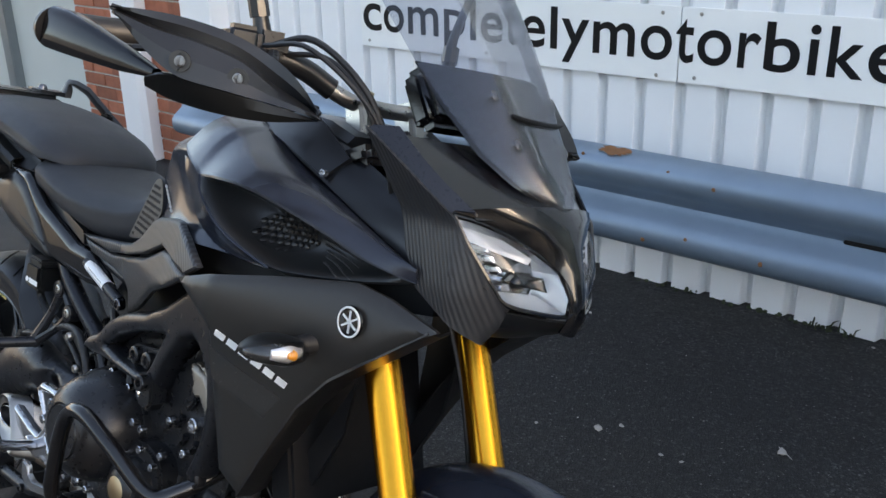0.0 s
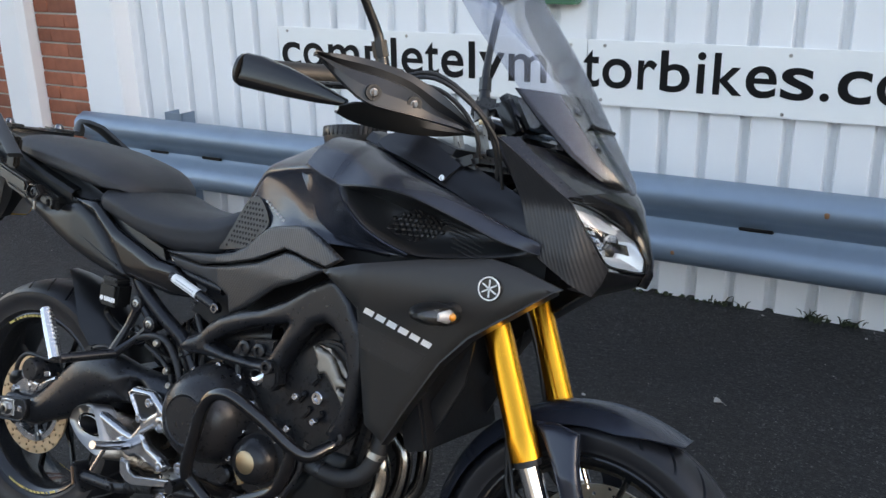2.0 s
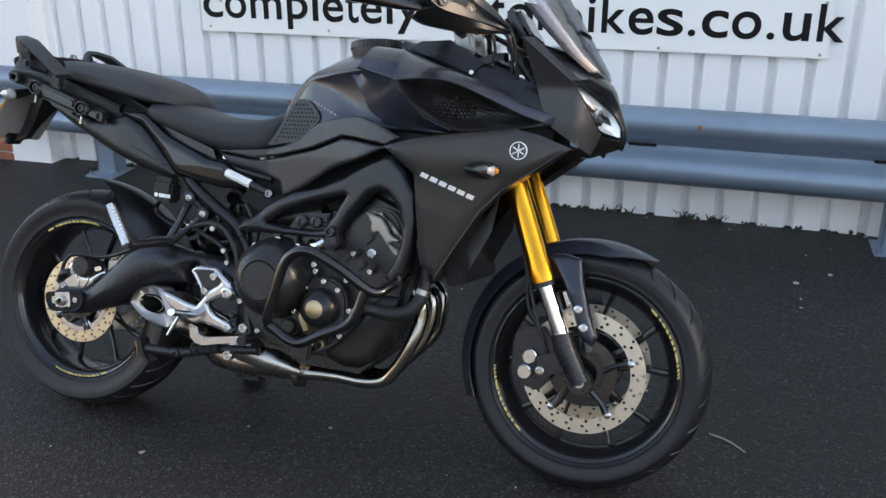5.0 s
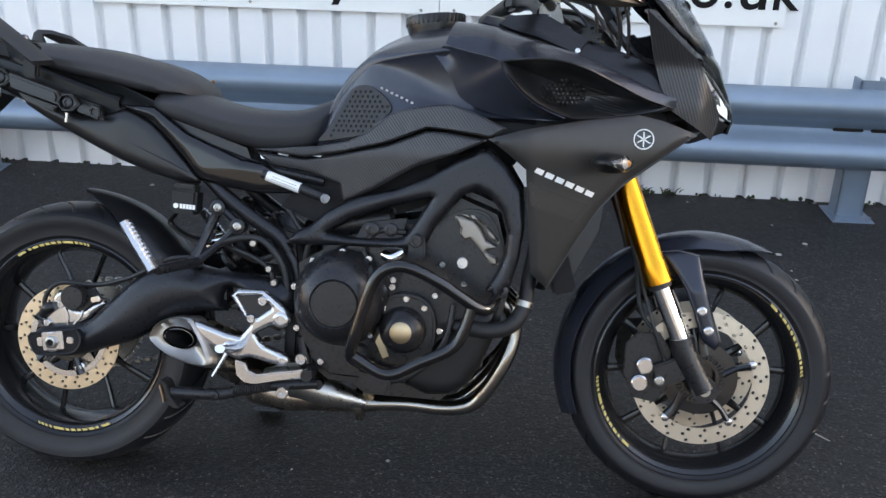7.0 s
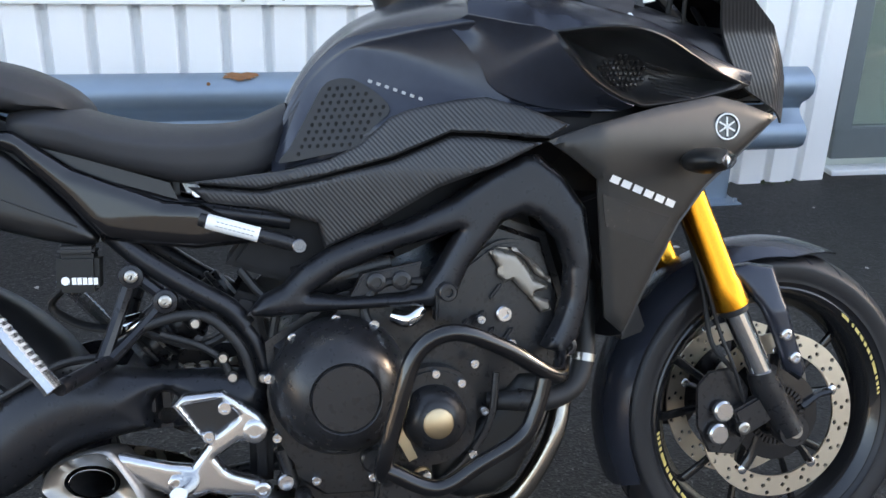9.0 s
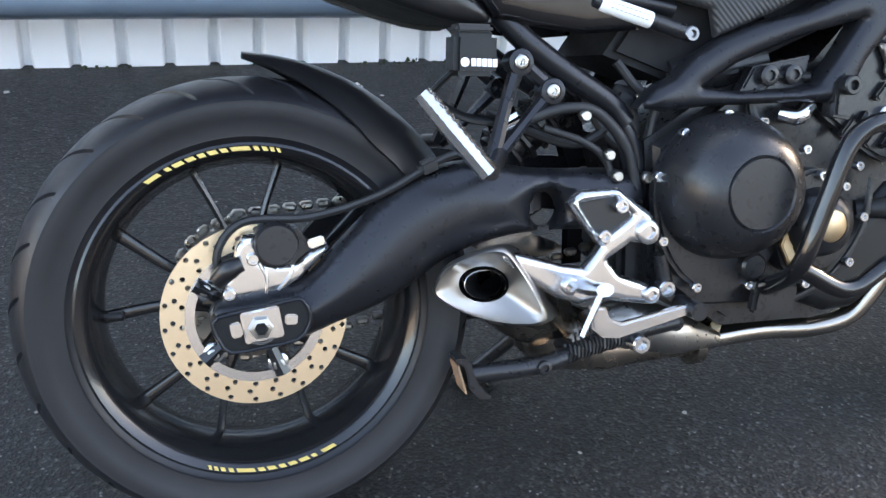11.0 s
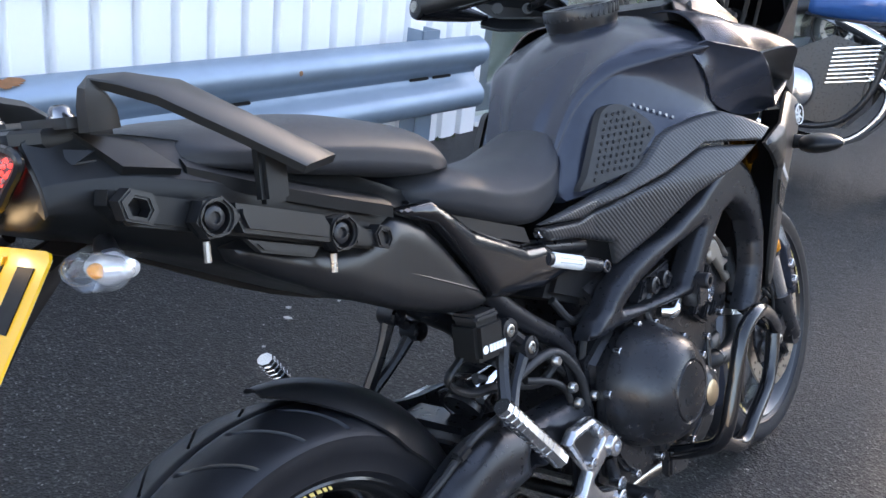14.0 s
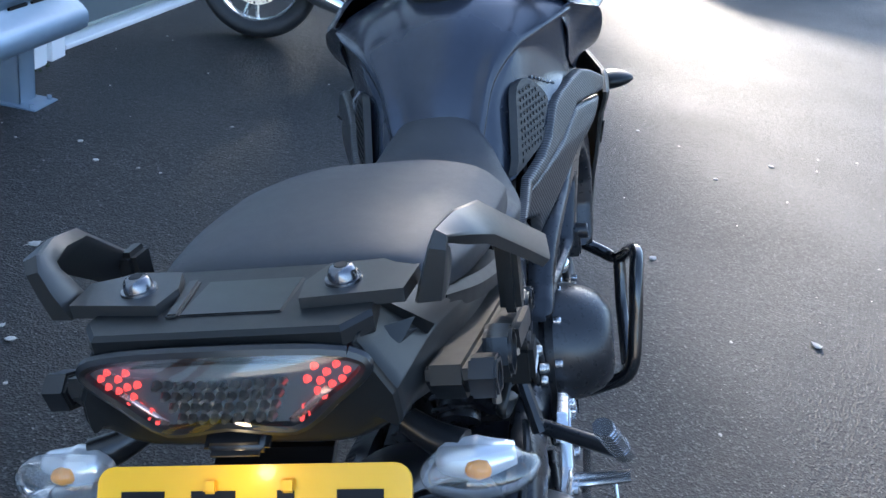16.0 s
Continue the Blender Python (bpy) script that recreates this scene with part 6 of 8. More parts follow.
    part("tank_front_cover", loft([[(x, -w, z0), (x, -w * 0.96, z1 - 0.012), (x, -w * 0.85, z1), (x, w * 0.85, z1), (x, w * 0.96, z1 - 0.012), (x, w, z0)] for x, w, z0, z1 in ((0.945, 0.105, 1.03, 1.056), (0.99, 0.118, 1.02, 1.068), (1.07, 0.122, 1.00, 1.062), (1.12, 0.118, 0.985, 1.045))]), M_PLASTIC, bike, "black cover in front of the tank")
    # lower side fairing
    fair = [(0.962, 0.802), (1.030, 0.822), (1.150, 0.846), (1.260, 0.862), (1.310, 0.852), (1.385, 0.826), (1.340, 0.800), (1.288, 0.760), (1.240, 0.724), (1.192, 0.670), (1.140, 0.585), (1.092, 0.502), (1.058, 0.532), (1.048, 0.640), (1.039, 0.744), (0.998, 0.778)]
    for s in (-1, 1):
        bm = puff(fair, fair_y, 0.014, 0.006, 0.006, (), 0.016)
        f = part("side_fairing", bm if s < 0 else mirror(bm), M_FAIR, bike, "matt dark grey side fairing")
        # dark inner skin towards the radiator
        rows = []
        for x, z in [(1.375, 0.822), (1.288, 0.757), (1.238, 0.720), (1.190, 0.667), (1.138, 0.582), (1.092, 0.500)]:
            y = -fair_y(x, z)
            rows.append([(x, s * (y - 0.003), z), (x - 0.005, s * (y - 0.035), z - 0.008), (x - 0.02, s * (y - 0.075), z - 0.01)])
        part("fairing_inner", sheet(rows, 0.004), M_PLASTIC, f)
        low2 = [(1.094, 0.50), (1.14, 0.58), (1.19, 0.665), (1.21, 0.70), (1.20, 0.62), (1.15, 0.52), (1.11, 0.48)]
        bm = panel(low2, lambda x, z: -0.115, 0.006, 1)
        part("lower_shroud", bm if s < 0 else mirror(bm), M_PLASTIC, f)
        # thin paler panel imitates the reflection below the fairing's fold
        stripe = [(1.045, 0.722), (1.10, 0.700), (1.168, 0.678), (1.140, 0.640), (1.10, 0.655), (1.052, 0.674)]
        both("fairing_stripe", panel(stripe, lambda x, z: fair_y(x, z) - 0.0012, 0.002, 2), s, M_FOLD_SHEEN, f, "slightly paler panel painting the reflection below the fold")
        # raised script as plain slanted bars
        for k in range(6):
            b = block((0, 0, 0), (0.0155, 0.001, 0.0115), (0, 0, 0), 0)
            bmesh.ops.subdivide_edges(b, edges=list(b.edges), cuts=1)
            for v in b.verts:
                px, pz = v.co.x + v.co.z * 0.45, v.co.z
                v.co.x, v.co.z = 1.066 + k * 0.0205 + px, 0.7415 - (k * 0.0205 + px) * 0.40 + pz
                v.co.y = s * (-fair_y(v.co.x, v.co.z) + 0.0012) + v.co.y
            part("script_bar", b, M_SILVER, f, "silver script on the fairing")
        # emblem
        ey = -fair_y(1.271, 0.813)
        e = part("emblem", lathe([(0, s * 0.002), (0.0165, s * 0.002), (0.0175, s * 0.0045), (0.0205, s * 0.0045), (0.022, 0)], 1.271, 0.813, 32, s * (ey + 0.001)), M_GLOSS, f, "round black and chrome badge")
        part("badge_ring", lathe([(0.0178, s * 0.003), (0.0184, s * 0.0055), (0.0204, s * 0.0055), (0.0214, s * 0.001)], 1.271, 0.813, 32, s * (ey + 0.001), True), M_SILVER, e)
        bars = [block((0, 0, 0), (0.030, 0.002, 0.0024), (0, 60 * i + 30, 0), 0) for i in range(3)] + [block((0, 0, 0), (0.0045, 0.002, 0.0045), (0, 45, 0), 0)]
        j = join(*bars)
        for v in j.verts:
            v.co += Vector((1.271, s * (ey + 0.004), 0.813))
        part("badge_star", j, M_SILVER, e)
        # indicator
        q = part("front_indicator", tube([(1.215, s * 0.195, 0.770), (1.211, s * 0.225, 0.767), (1.208, s * 0.252, 0.764)], [0.016, 0.014, 0.012], 14, 5), M_RUBBER, bike, "teardrop front indicator with a clear lens")
        pod = [(0.232, 1.210, 0.014, 0.010), (0.240, 1.209, 0.028, 0.015), (0.254, 1.207, 0.039, 0.0185), (0.270, 1.205, 0.042, 0.0195), (0.290, 1.203, 0.036, 0.0170), (0.308, 1.200, 0.022, 0.0110), (0.318, 1.197, 0.006, 0.004)]
        cut = 0.9

        def shell(a0, a1, n, grow):
            return [[(c + (r + grow) * math.cos(a0 + (a1 - a0) * k / n), s * y, 0.763 + (h + grow) * math.sin(a0 + (a1 - a0) * k / n)) for k in range(n + 1)] for y, c, r, h in pod]
        part("housing", loft(shell(cut, 2 * math.pi - cut, 18, 0.0)), M_TAIL, q, "black rear shell")
        part("lens", loft(shell(-cut - 0.05, cut + 0.05, 12, 0.0012)), M_LENS, q, "clear lens", 60)
        part("reflector", tube([(1.222, s * 0.246, 0.763), (1.224, s * 0.268, 0.763), (1.220, s * 0.292, 0.763)], [0.009, 0.0145, 0.008], 16, 4), M_CUP, q)
        part("bulb", tube([(1.230, s * 0.258, 0.763), (1.236, s * 0.266, 0.763), (1.236, s * 0.275, 0.763)], [0.003, 0.0075, 0.003], 12, 4), M_AMBER, q, "amber bulb")
    # carbon-look side panels below the tank
    up = [(0.452, 0.766), (0.592, 0.777), (0.660, 0.790), (0.705, 0.810), (0.752, 0.848), (0.779, 0.858), (0.844, 0.868), (0.885, 0.870), (0.935, 0.853), (0.998, 0.824), (0.966, 0.806), (0.880, 0.818), (0.834, 0.822), (0.750, 0.790), (0.640, 0.765), (0.560, 0.752)]
    low3 = [(0.455, 0.760), (0.560, 0.748), (0.640, 0.760), (0.750, 0.784), (0.834, 0.816), (0.880, 0.812), (0.960, 0.800), (0.900, 0.772), (0.811, 0.742), (0.720, 0.690), (0.648, 0.658), (0.640, 0.696), (0.560, 0.722), (0.482, 0.735)]

    def side_y(x, z):
        return -0.130 - 0.36 * max(0, x - 0.60) + 0.35 * max(0, x - 0.9) ** 1.5 + 0.10 * max(0, 0.76 - z) + 0.22 * max(0, z - 0.77)
    for s in (-1, 1):
        bm = puff(up, lambda x, z: side_y(x, z) - 0.008, 0.005, 0.004, 0.010, (), 0.0052)
        a = part("upper_side_panel", bm if s < 0 else mirror(bm), M_CARBON, bike, "carbon-look side panel below the tank")
        bm = puff(low3, lambda x, z: side_y(x, z) - 0.002, 0.008, 0.005, 0.008, (), 0.007)
        part("lower_side_panel", bm if s < 0 else mirror(bm), M_CARBON, bike, "carbon-look lower side panel")
        part("panel_screw", bolt((0.468, s * 0.118, 0.751), s, 0.008, 0.005), M_ALLOY, a)
    # near-black filling added for the shade between the panels, behind everything
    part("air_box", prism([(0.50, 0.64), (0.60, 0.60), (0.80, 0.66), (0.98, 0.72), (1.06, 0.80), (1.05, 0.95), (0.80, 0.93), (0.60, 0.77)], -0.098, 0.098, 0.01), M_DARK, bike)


def build_cowl(bike):
    side = [(1.262, 1.066), (1.300, 1.036), (1.340, 1.003), (1.380, 0.972), (1.397, 0.938), (1.413, 0.911), (1.425, 0.886), (1.437, 0.867), (1.430, 0.840), (1.419, 0.817), (1.380, 0.842), (1.332, 0.872), (1.305, 0.920), (1.283, 0.990)]

    def cowl_y(x, z):
        u = max(0, x - 1.385)
        return -0.163 - 0.62 * max(0, z - 0.965) + 0.55 * u + 11 * u * u + 0.15 * max(0, 0.88 - z)
    lamp_edge = ((1.372, 0.160, 0.974), (1.392, 0.147, 0.940), (1.412, 0.128, 0.906), (1.421, 0.117, 0.889), (1.431, 0.104, 0.873), (1.450, 0.072, 0.866), (1.474, 0.018, 0.863), (1.474, 0.017, 0.885), (1.456, 0.022, 0.913), (1.433, 0.046, 0.934), (1.409, 0.090, 0.956), (1.388, 0.130, 0.969))
    cowl = None
    for s in (-1, 1):
        bm = panel(side, cowl_y, 0.006, 3)
        c = part("front_cowl" if cowl is None else "cowl_side", bm if s < 0 else mirror(bm), M_CARBON_COWL, cowl or bike, "carbon-look front cowl side")
        cowl = cowl or c
        ol = [(p[0], s * p[1], p[2]) for p in lamp_edge]
        hl = part("headlight", patch([(x + 0.001, y, z) for x, y, z in ol], (0.012, s * 0.006, 0.004), 6), M_LENS, cowl, "clear headlight lens over bright reflectors", 60)
        part("reflector", patch([(x - 0.003, y * 0.99, z) for x, y, z in ol], (-0.040, s * -0.012, -0.002), 5), M_CUP, hl, "", 2)
        part("lamp_floor", patch([(1.418, s * 0.118, 0.888), (1.430, s * 0.102, 0.874), (1.450, s * 0.072, 0.868), (1.470, s * 0.022, 0.866), (1.440, s * 0.050, 0.884)], (-0.006, 0, 0.004), 2), M_CUP, hl)
        part("bowl", tube([(1.400, s * 0.070, 0.898), (1.412, s * 0.073, 0.898), (1.428, s * 0.076, 0.897)], [0.014, 0.024, 0.028], 24, 3), M_CHROME, hl)
        part("led_unit", tube([(1.416, s * 0.074, 0.897), (1.430, s * 0.076, 0.897), (1.436, s * 0.077, 0.897)], [0.016, 0.013, 0.004], 18, 3), M_GLOSS, hl)
        part("lamp_divider", patch([(1.424, s * 0.112, 0.900), (1.428, s * 0.104, 0.914), (1.446, s * 0.046, 0.908), (1.452, s * 0.040, 0.890)], (-0.010, 0, 0), 2), M_GLOSS, hl)
        part("light_blade", patch([(1.382, s * 0.152, 0.962), (1.408, s * 0.096, 0.950), (1.430, s * 0.056, 0.930), (1.428, s * 0.060, 0.922), (1.402, s * 0.104, 0.934), (1.390, s * 0.146, 0.946)], (-0.006, 0, 0), 2), M_FROST, hl, "pale frosted light guide")
        for k in range(5):
            u = k / 4
            q = Vector((1.390, s * 0.147, 0.940)).lerp(Vector((1.420, s * 0.116, 0.892)), u)
            part("reflector_step", patch([q + Vector((-0.004, s * -0.004, 0.004)), q + Vector((0.006, s * -0.034, 0.000)), q + Vector((0.010, s * -0.036, -0.007)), q + Vector((0.000, s * -0.006, -0.005))], (-0.004, 0, 0), 2), M_CHROME, hl)
        edge = [(p[0] + 0.003, p[1], p[2]) for p in ol]
        part("bezel", tube(edge + [edge[0]], 0.003, 6, 3), M_GLOSS, hl)
        e0 = spline([(1.258, s * 0.213, 1.064), (1.294, s * 0.202, 1.034), (1.331, s * 0.187, 1.005), (1.373, s * 0.165, 0.977)], 3)
        e1 = spline([(1.284, s * 0.180, 1.068), (1.316, s * 0.172, 1.040), (1.352, s * 0.158, 1.010), (1.392, s * 0.135, 0.978)], 3)
        part("cowl_band", sheet([[a, a.lerp(b, 0.12) + Vector((0, 0, 0.004)), a.lerp(b, 0.9) + Vector((0, 0, 0.004)), b] for a, b in zip(e0, e1)], 0.003), M_BAND, cowl, "satin dark blue-black band along the cowl's edge", 25)
        e2 = spline([(1.306, s * 0.120, 1.060), (1.341, s * 0.112, 1.032), (1.381, s * 0.098, 1.002), (1.418, s * 0.088, 0.978)], 3)
        e3 = spline([(1.335, 0.0, 1.062), (1.375, 0.0, 1.038), (1.415, 0.0, 1.010), (1.446, 0.0, 0.986)], 3)
        part("upper_cowl", sheet([[a + Vector((0, 0, -0.006)), b, c] for a, b, c in zip(e1, e2, e3)], 0.003), M_GLOSS, cowl, "gloss black upper cowl below the screen")
    # middle of the nose
    rows = []
    for y1, x1, z1, xm, zm in ((0.162, 1.373, 0.980, 1.432, 1.000), (0.132, 1.391, 0.974, 1.444, 0.988), (0.092, 1.411, 0.961, 1.454, 0.972), (0.048, 1.436, 0.939, 1.461, 0.951), (0.024, 1.459, 0.917, 1.473, 0.921), (0.019, 1.477, 0.887, 1.483, 0.888), (0.019, 1.478, 0.860, 1.487, 0.858), (0.02, 1.468, 0.838, 1.478, 0.834)):
        rows.append([(xm + (x1 - xm) * u * u, y1 * u, zm + (z1 - zm) * u * u) for u in [j / 5 for j in range(-5, 6)]])
    part("nose", sheet(rows, 0.004), M_GLOSS, cowl, "gloss black nose panel")
    rows = []
    for row in (((1.418, 0.135, 0.895), (1.438, 0.102, 0.862), (1.460, 0.055, 0.856), (1.482, 0.0, 0.852)), ((1.412, 0.118, 0.838), (1.436, 0.085, 0.842), (1.455, 0.045, 0.842), (1.470, 0, 0.838)), ((1.37, 0.105, 0.822), (1.385, 0.07, 0.815), (1.395, 0.03, 0.812), (1.40, 0, 0.812))):
        rows.append([(x, -y, z) for x, y, z in row] + [(x, y, z) for x, y, z in reversed(row[:-1])])
    part("chin", sheet(rows, 0.004), M_PLASTIC, cowl)
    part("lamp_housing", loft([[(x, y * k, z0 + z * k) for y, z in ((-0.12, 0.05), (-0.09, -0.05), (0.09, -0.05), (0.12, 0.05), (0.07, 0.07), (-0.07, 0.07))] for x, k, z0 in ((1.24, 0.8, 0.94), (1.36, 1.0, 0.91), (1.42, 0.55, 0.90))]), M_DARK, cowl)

    # screen
    tab = [(1.000, 1.438, 0.030), (1.018, 1.432, 0.062), (1.050, 1.412, 0.092), (1.109, 1.375, 0.122), (1.160, 1.343, 0.140), (1.210, 1.310, 0.152), (1.260, 1.273, 0.160), (1.304, 1.239, 0.160), (1.340, 1.212, 0.145), (1.362, 1.196, 0.110)]
    rows = [[(x - 0.10 * (w / 0.15) ** 1.2 * u * u, w * u, z) for u in [j / 8 for j in range(-8, 9)]] for z, x, w in tab]
    scr = part("windscreen", sheet(rows, 0.003), M_SCREEN, bike, "tall clear tinted windscreen")
    rows = [[(x - 0.014 - 0.10 * (w / 0.15) ** 1.2 * u * u, w * (0.99 - 0.09 * max(0.0, z - 1.06) / 0.1) * u, z) for u in [j / 6 for j in range(-6, 7)]] for z, x, w in tab[:5]]
    part("screen_mount", sheet(rows, 0.004), M_GLOSS, scr, "black mount panel behind the screen")
    for s in (-1, 1):
        for p in ((1.331, s * 0.065, 1.127), (1.373, s * 0.053, 1.069)):
            n = Vector((0.83, s * -0.0, 0.55)).normalized()
            part("screen_bolt", tube([Vector(p) - n * 0.004, Vector(p) + n * 0.006, Vector(p) + n * 0.009], [0.0105, 0.0105, 0.006], 14, smooth=False), M_BOLT, scr)
        part("screen_bracket", tube([(1.30, s * 0.072, 1.13), (1.345, s * 0.062, 1.06), (1.375, s * 0.05, 1.00)], [0.010, 0.012, 0.010], 8, 4, True, 0.5), M_PLASTIC, scr)
    part("screen_slot", tube([(1.362, -0.060, 1.108), (1.372, -0.03, 1.104), (1.376, 0.0, 1.103), (1.372, 0.03, 1.104), (1.362, 0.060, 1.108)], [0.003, 0.0045, 0.0045, 0.0045, 0.003], 8, 4), M_DARK, scr)
    # dash
    d = part("dash", block((1.215, 0.0, 1.112), (0.045, 0.180, 0.092), (0, -32, 0), 0.014, 3), M_GLOSS, bike, "black instrument panel behind the screen")
    part("dash_face", block((1.197, 0.0, 1.100), (0.006, 0.15, 0.064), (0, -32, 0), 0.003), M_DARK, d)
    part("dash_stay", tube([(1.20, -0.085, 1.06), (1.24, -0.09, 1.01), (1.28, -0.10, 0.96)], 0.009, 8), M_ENGINE, d)
    part("dash_stay", tube([(1.20, 0.085, 1.06), (1.24, 0.09, 1.01), (1.28, 0.10, 0.96)], 0.009, 8), M_ENGINE, d)


def build_controls(bike):
    bar = part("handlebar", tube([(0.985, -0.245, 1.145), (1.035, -0.155, 1.132), (1.070, -0.09, 1.098), (1.082, -0.04, 1.09), (1.082, 0.04, 1.09), (1.070, 0.09, 1.098), (1.035, 0.155, 1.132), (0.985, 0.245, 1.145)], 0.0125, 14, 6), M_STEEL, bike, "silver tapered handlebar")
    for s in (-1, 1):
        part("grip", tube([(0.982, s * 0.25, 1.145), (0.970, s * 0.28, 1.142), (0.925, s * 0.395, 1.130), (0.912, s * 0.440, 1.127)], [0.019, 0.020, 0.020, 0.021], 16, smooth=False), M_RUBBER, bar, "black rubber grip")
        part("switch_block", block((0.998, s * 0.225, 1.150), (0.045, 0.06, 0.05), (0, 0, s * 25), 0.010, 3), M_PLASTIC, bar)
        part("riser", block((1.080, s * 0.055, 1.070), (0.045, 0.035, 0.075), (0, -15, 0), 0.008), M_STEEL, bar)
        part("riser_bolt", rod((1.088, s * 0.055, 1.105), (1.090, s * 0.055, 1.113), 0.008, n=10), M_BRONZE, bar)
        part("lever", tube([(1.035, s * 0.215, 1.142), (1.05, s * 0.26, 1.135), (1.030, s * 0.35, 1.122), (1.010, s * 0.425, 1.112)], [0.010, 0.008, 0.007, 0.008], 10, 5, True, 0.6), M_ENGINE, bar)
        part("bar_sleeve", tube([(0.992, s * 0.236, 1.1445), (1.035, s * 0.155, 1.132), (1.062, s * 0.105, 1.106)], 0.0165, 14, 6), M_PLASTIC, bar)
        part("lever_clamp", block((1.025, s * 0.20, 1.155), (0.05, 0.045, 0.035), (0, 0, s * 25), 0.008), M_ENGINE, bar)
        stem = part("mirror_stem", tube([(1.012, s * 0.205, 1.165), (1.006, s * 0.214, 1.205), (1.000, s * 0.222, 1.235), (0.985, s * 0.262, 1.300), (0.970, s * 0.315, 1.400)], [0.014, 0.010, 0.0085, 0.008, 0.009], 10, 6), M_PLASTIC, bar)
        part("stem_nut", rod((1.008, s * 0.211, 1.190), (1.003, s * 0.217, 1.218), 0.0145, n=8), M_PLASTIC, stem)
        part("mirror_head", tube([(0.966, s * 0.265, 1.430), (0.962, s * 0.300, 1.435), (0.955, s * 0.350, 1.442), (0.950, s * 0.395, 1.445)], [0.015, 0.045, 0.05, 0.02], 16, 5, True, 0.7), M_PLASTIC, stem)
        # hand guard
        top = [(1.056, 0.466, 1.156), (1.085, 0.430, 1.159), (1.115, 0.392, 1.157), (1.150, 0.350, 1.147), (1.190, 0.315, 1.125), (1.225, 0.300, 1.098), (1.250, 0.292, 1.070)]
        rdg = [(1.060, 0.464, 1.152), (1.098, 0.430, 1.138), (1.136, 0.394, 1.130), (1.170, 0.353, 1.116), (1.196, 0.322, 1.092), (1.222, 0.305, 1.080), (1.251, 0.292, 1.067)]
        low = [(1.066, 0.460, 1.146), (1.103, 0.440, 1.110), (1.132, 0.416, 1.088), (1.172, 0.377, 1.080), (1.205, 0.337, 1.074), (1.235, 0.307, 1.068), (1.252, 0.291, 1.062)]
        T, G, L = (spline([(x, s * y, z) for x, y, z in q], 4) for q in (top, rdg, low))
        step = Vector((-0.010, s * -0.008, 0.002))
        rows = []
        for a, g, w in zip(T, G, L):
            lip = Vector((-0.012, s * -0.012, -0.001))
            rows.append([a + lip, a, a.lerp(g, 0.5) + Vector((0.003, s * 0.003, 0.001)) + step * 0.6, g.lerp(a, 0.08) + step, g, g.lerp(w, 0.5) + Vector((0.003, s * 0.003, 0)), w, w + lip])
        hg = part("hand_guard", sheet(rows, -0.004 * s), M_GUARD, bike, "black plastic hand guard with two bolts", 18)
        fu = spline([(x, s * y, z) for x, y, z in ((1.083, 0.427, 1.080), (1.118, 0.420, 1.087), (1.168, 0.378, 1.079), (1.203, 0.334, 1.072), (1.246, 0.289, 1.063))], 4)
        fl = spline([(x, s * y, z) for x, y, z in ((1.072, 0.418, 1.070), (1.095, 0.392, 1.058), (1.150, 0.365, 1.051), (1.200, 0.330, 1.051), (1.243, 0.289, 1.061))], 4)
        rows = [[a, a.lerp(b, 0.5) + Vector((0.003, s * 0.002, 0)), b, b + Vector((-0.015, s * -0.015, 0.002))] for a, b in zip(fu, fl)]
        part("guard_flap", sheet(rows, -0.004 * s), M_TAIL, hg, "black lower flap", 25)
        for x, y, z in ((1.128, 0.409, 1.106), (1.168, 0.354, 1.097)):
            n = Vector((0.75, s * 0.62, -0.05)).normalized()
            q = Vector((x, s * y, z)) + n * (0.008 if y > 0.4 else 0.0105)
            part("guard_bolt", tube([q - n * 0.006, q + n * 0.004, q + n * 0.004, q + n * 0.0022], [0.0125, 0.0125, 0.009, 0.0085], 18, smooth=False), M_GUARD, hg)
            part("bolt_head", tube([q + n * 0.001, q + n * 0.0045, q + n * 0.0055, q + n * 0.0035], [0.0065, 0.0065, 0.0048, 0.0030], 14, smooth=False), M_BOLT, hg)
        part("guard_stay", tube([(1.165, s * 0.345, 1.098), (1.13, s * 0.28, 1.11), (1.06, s * 0.22, 1.14)], 0.008, 8), M_ENGINE, hg)
        # arm from the bar end to the guard
        ctr = [(0.916, 0.458, 1.124), (0.945, 0.452, 1.120), (0.990, 0.442, 1.110), (1.040, 0.428, 1.098), (1.085, 0.412, 1.087)]
        half = [(0.019, 0.0275), (0.020, 0.0275), (0.015, 0.023), (0.012, 0.016), (0.008, 0.006)]
        d = Vector((0.93, s * -0.24, -0.2)).normalized()
        side = Vector((0.24, s * 0.95, 0)).normalized()
        upv = side.cross(d) if side.cross(d).z > 0 else d.cross(side)
        rings = []
        for (x, y, z), (w, h) in zip(ctr, half):
            c = Vector((x, s * y, z))
            rings.append([c + side * (w * math.copysign(abs(math.cos(q)) ** 0.6, math.cos(q))) + upv * (h * math.copysign(abs(math.sin(q)) ** 0.6, math.sin(q))) for q in [2 * math.pi * k / 20 for k in range(20)]])
        arm = part("guard_arm", loft(rings), M_GLOSS, hg, "black tapering arm from the bar end")
        e = Vector((0.914, s * 0.460, 1.124))
        part("arm_cap", tube([e, e - d * 0.006, e - d * 0.009], [0.0265, 0.0245, 0.018], 20, smooth=False), M_GUARD, arm)
        part("arm_bolt", tube([e - d * 0.008, e - d * 0.012, e - d * 0.0125, e - d * 0.010], [0.0125, 0.0115, 0.006, 0.0055], 16, smooth=False), M_STEEL, arm)
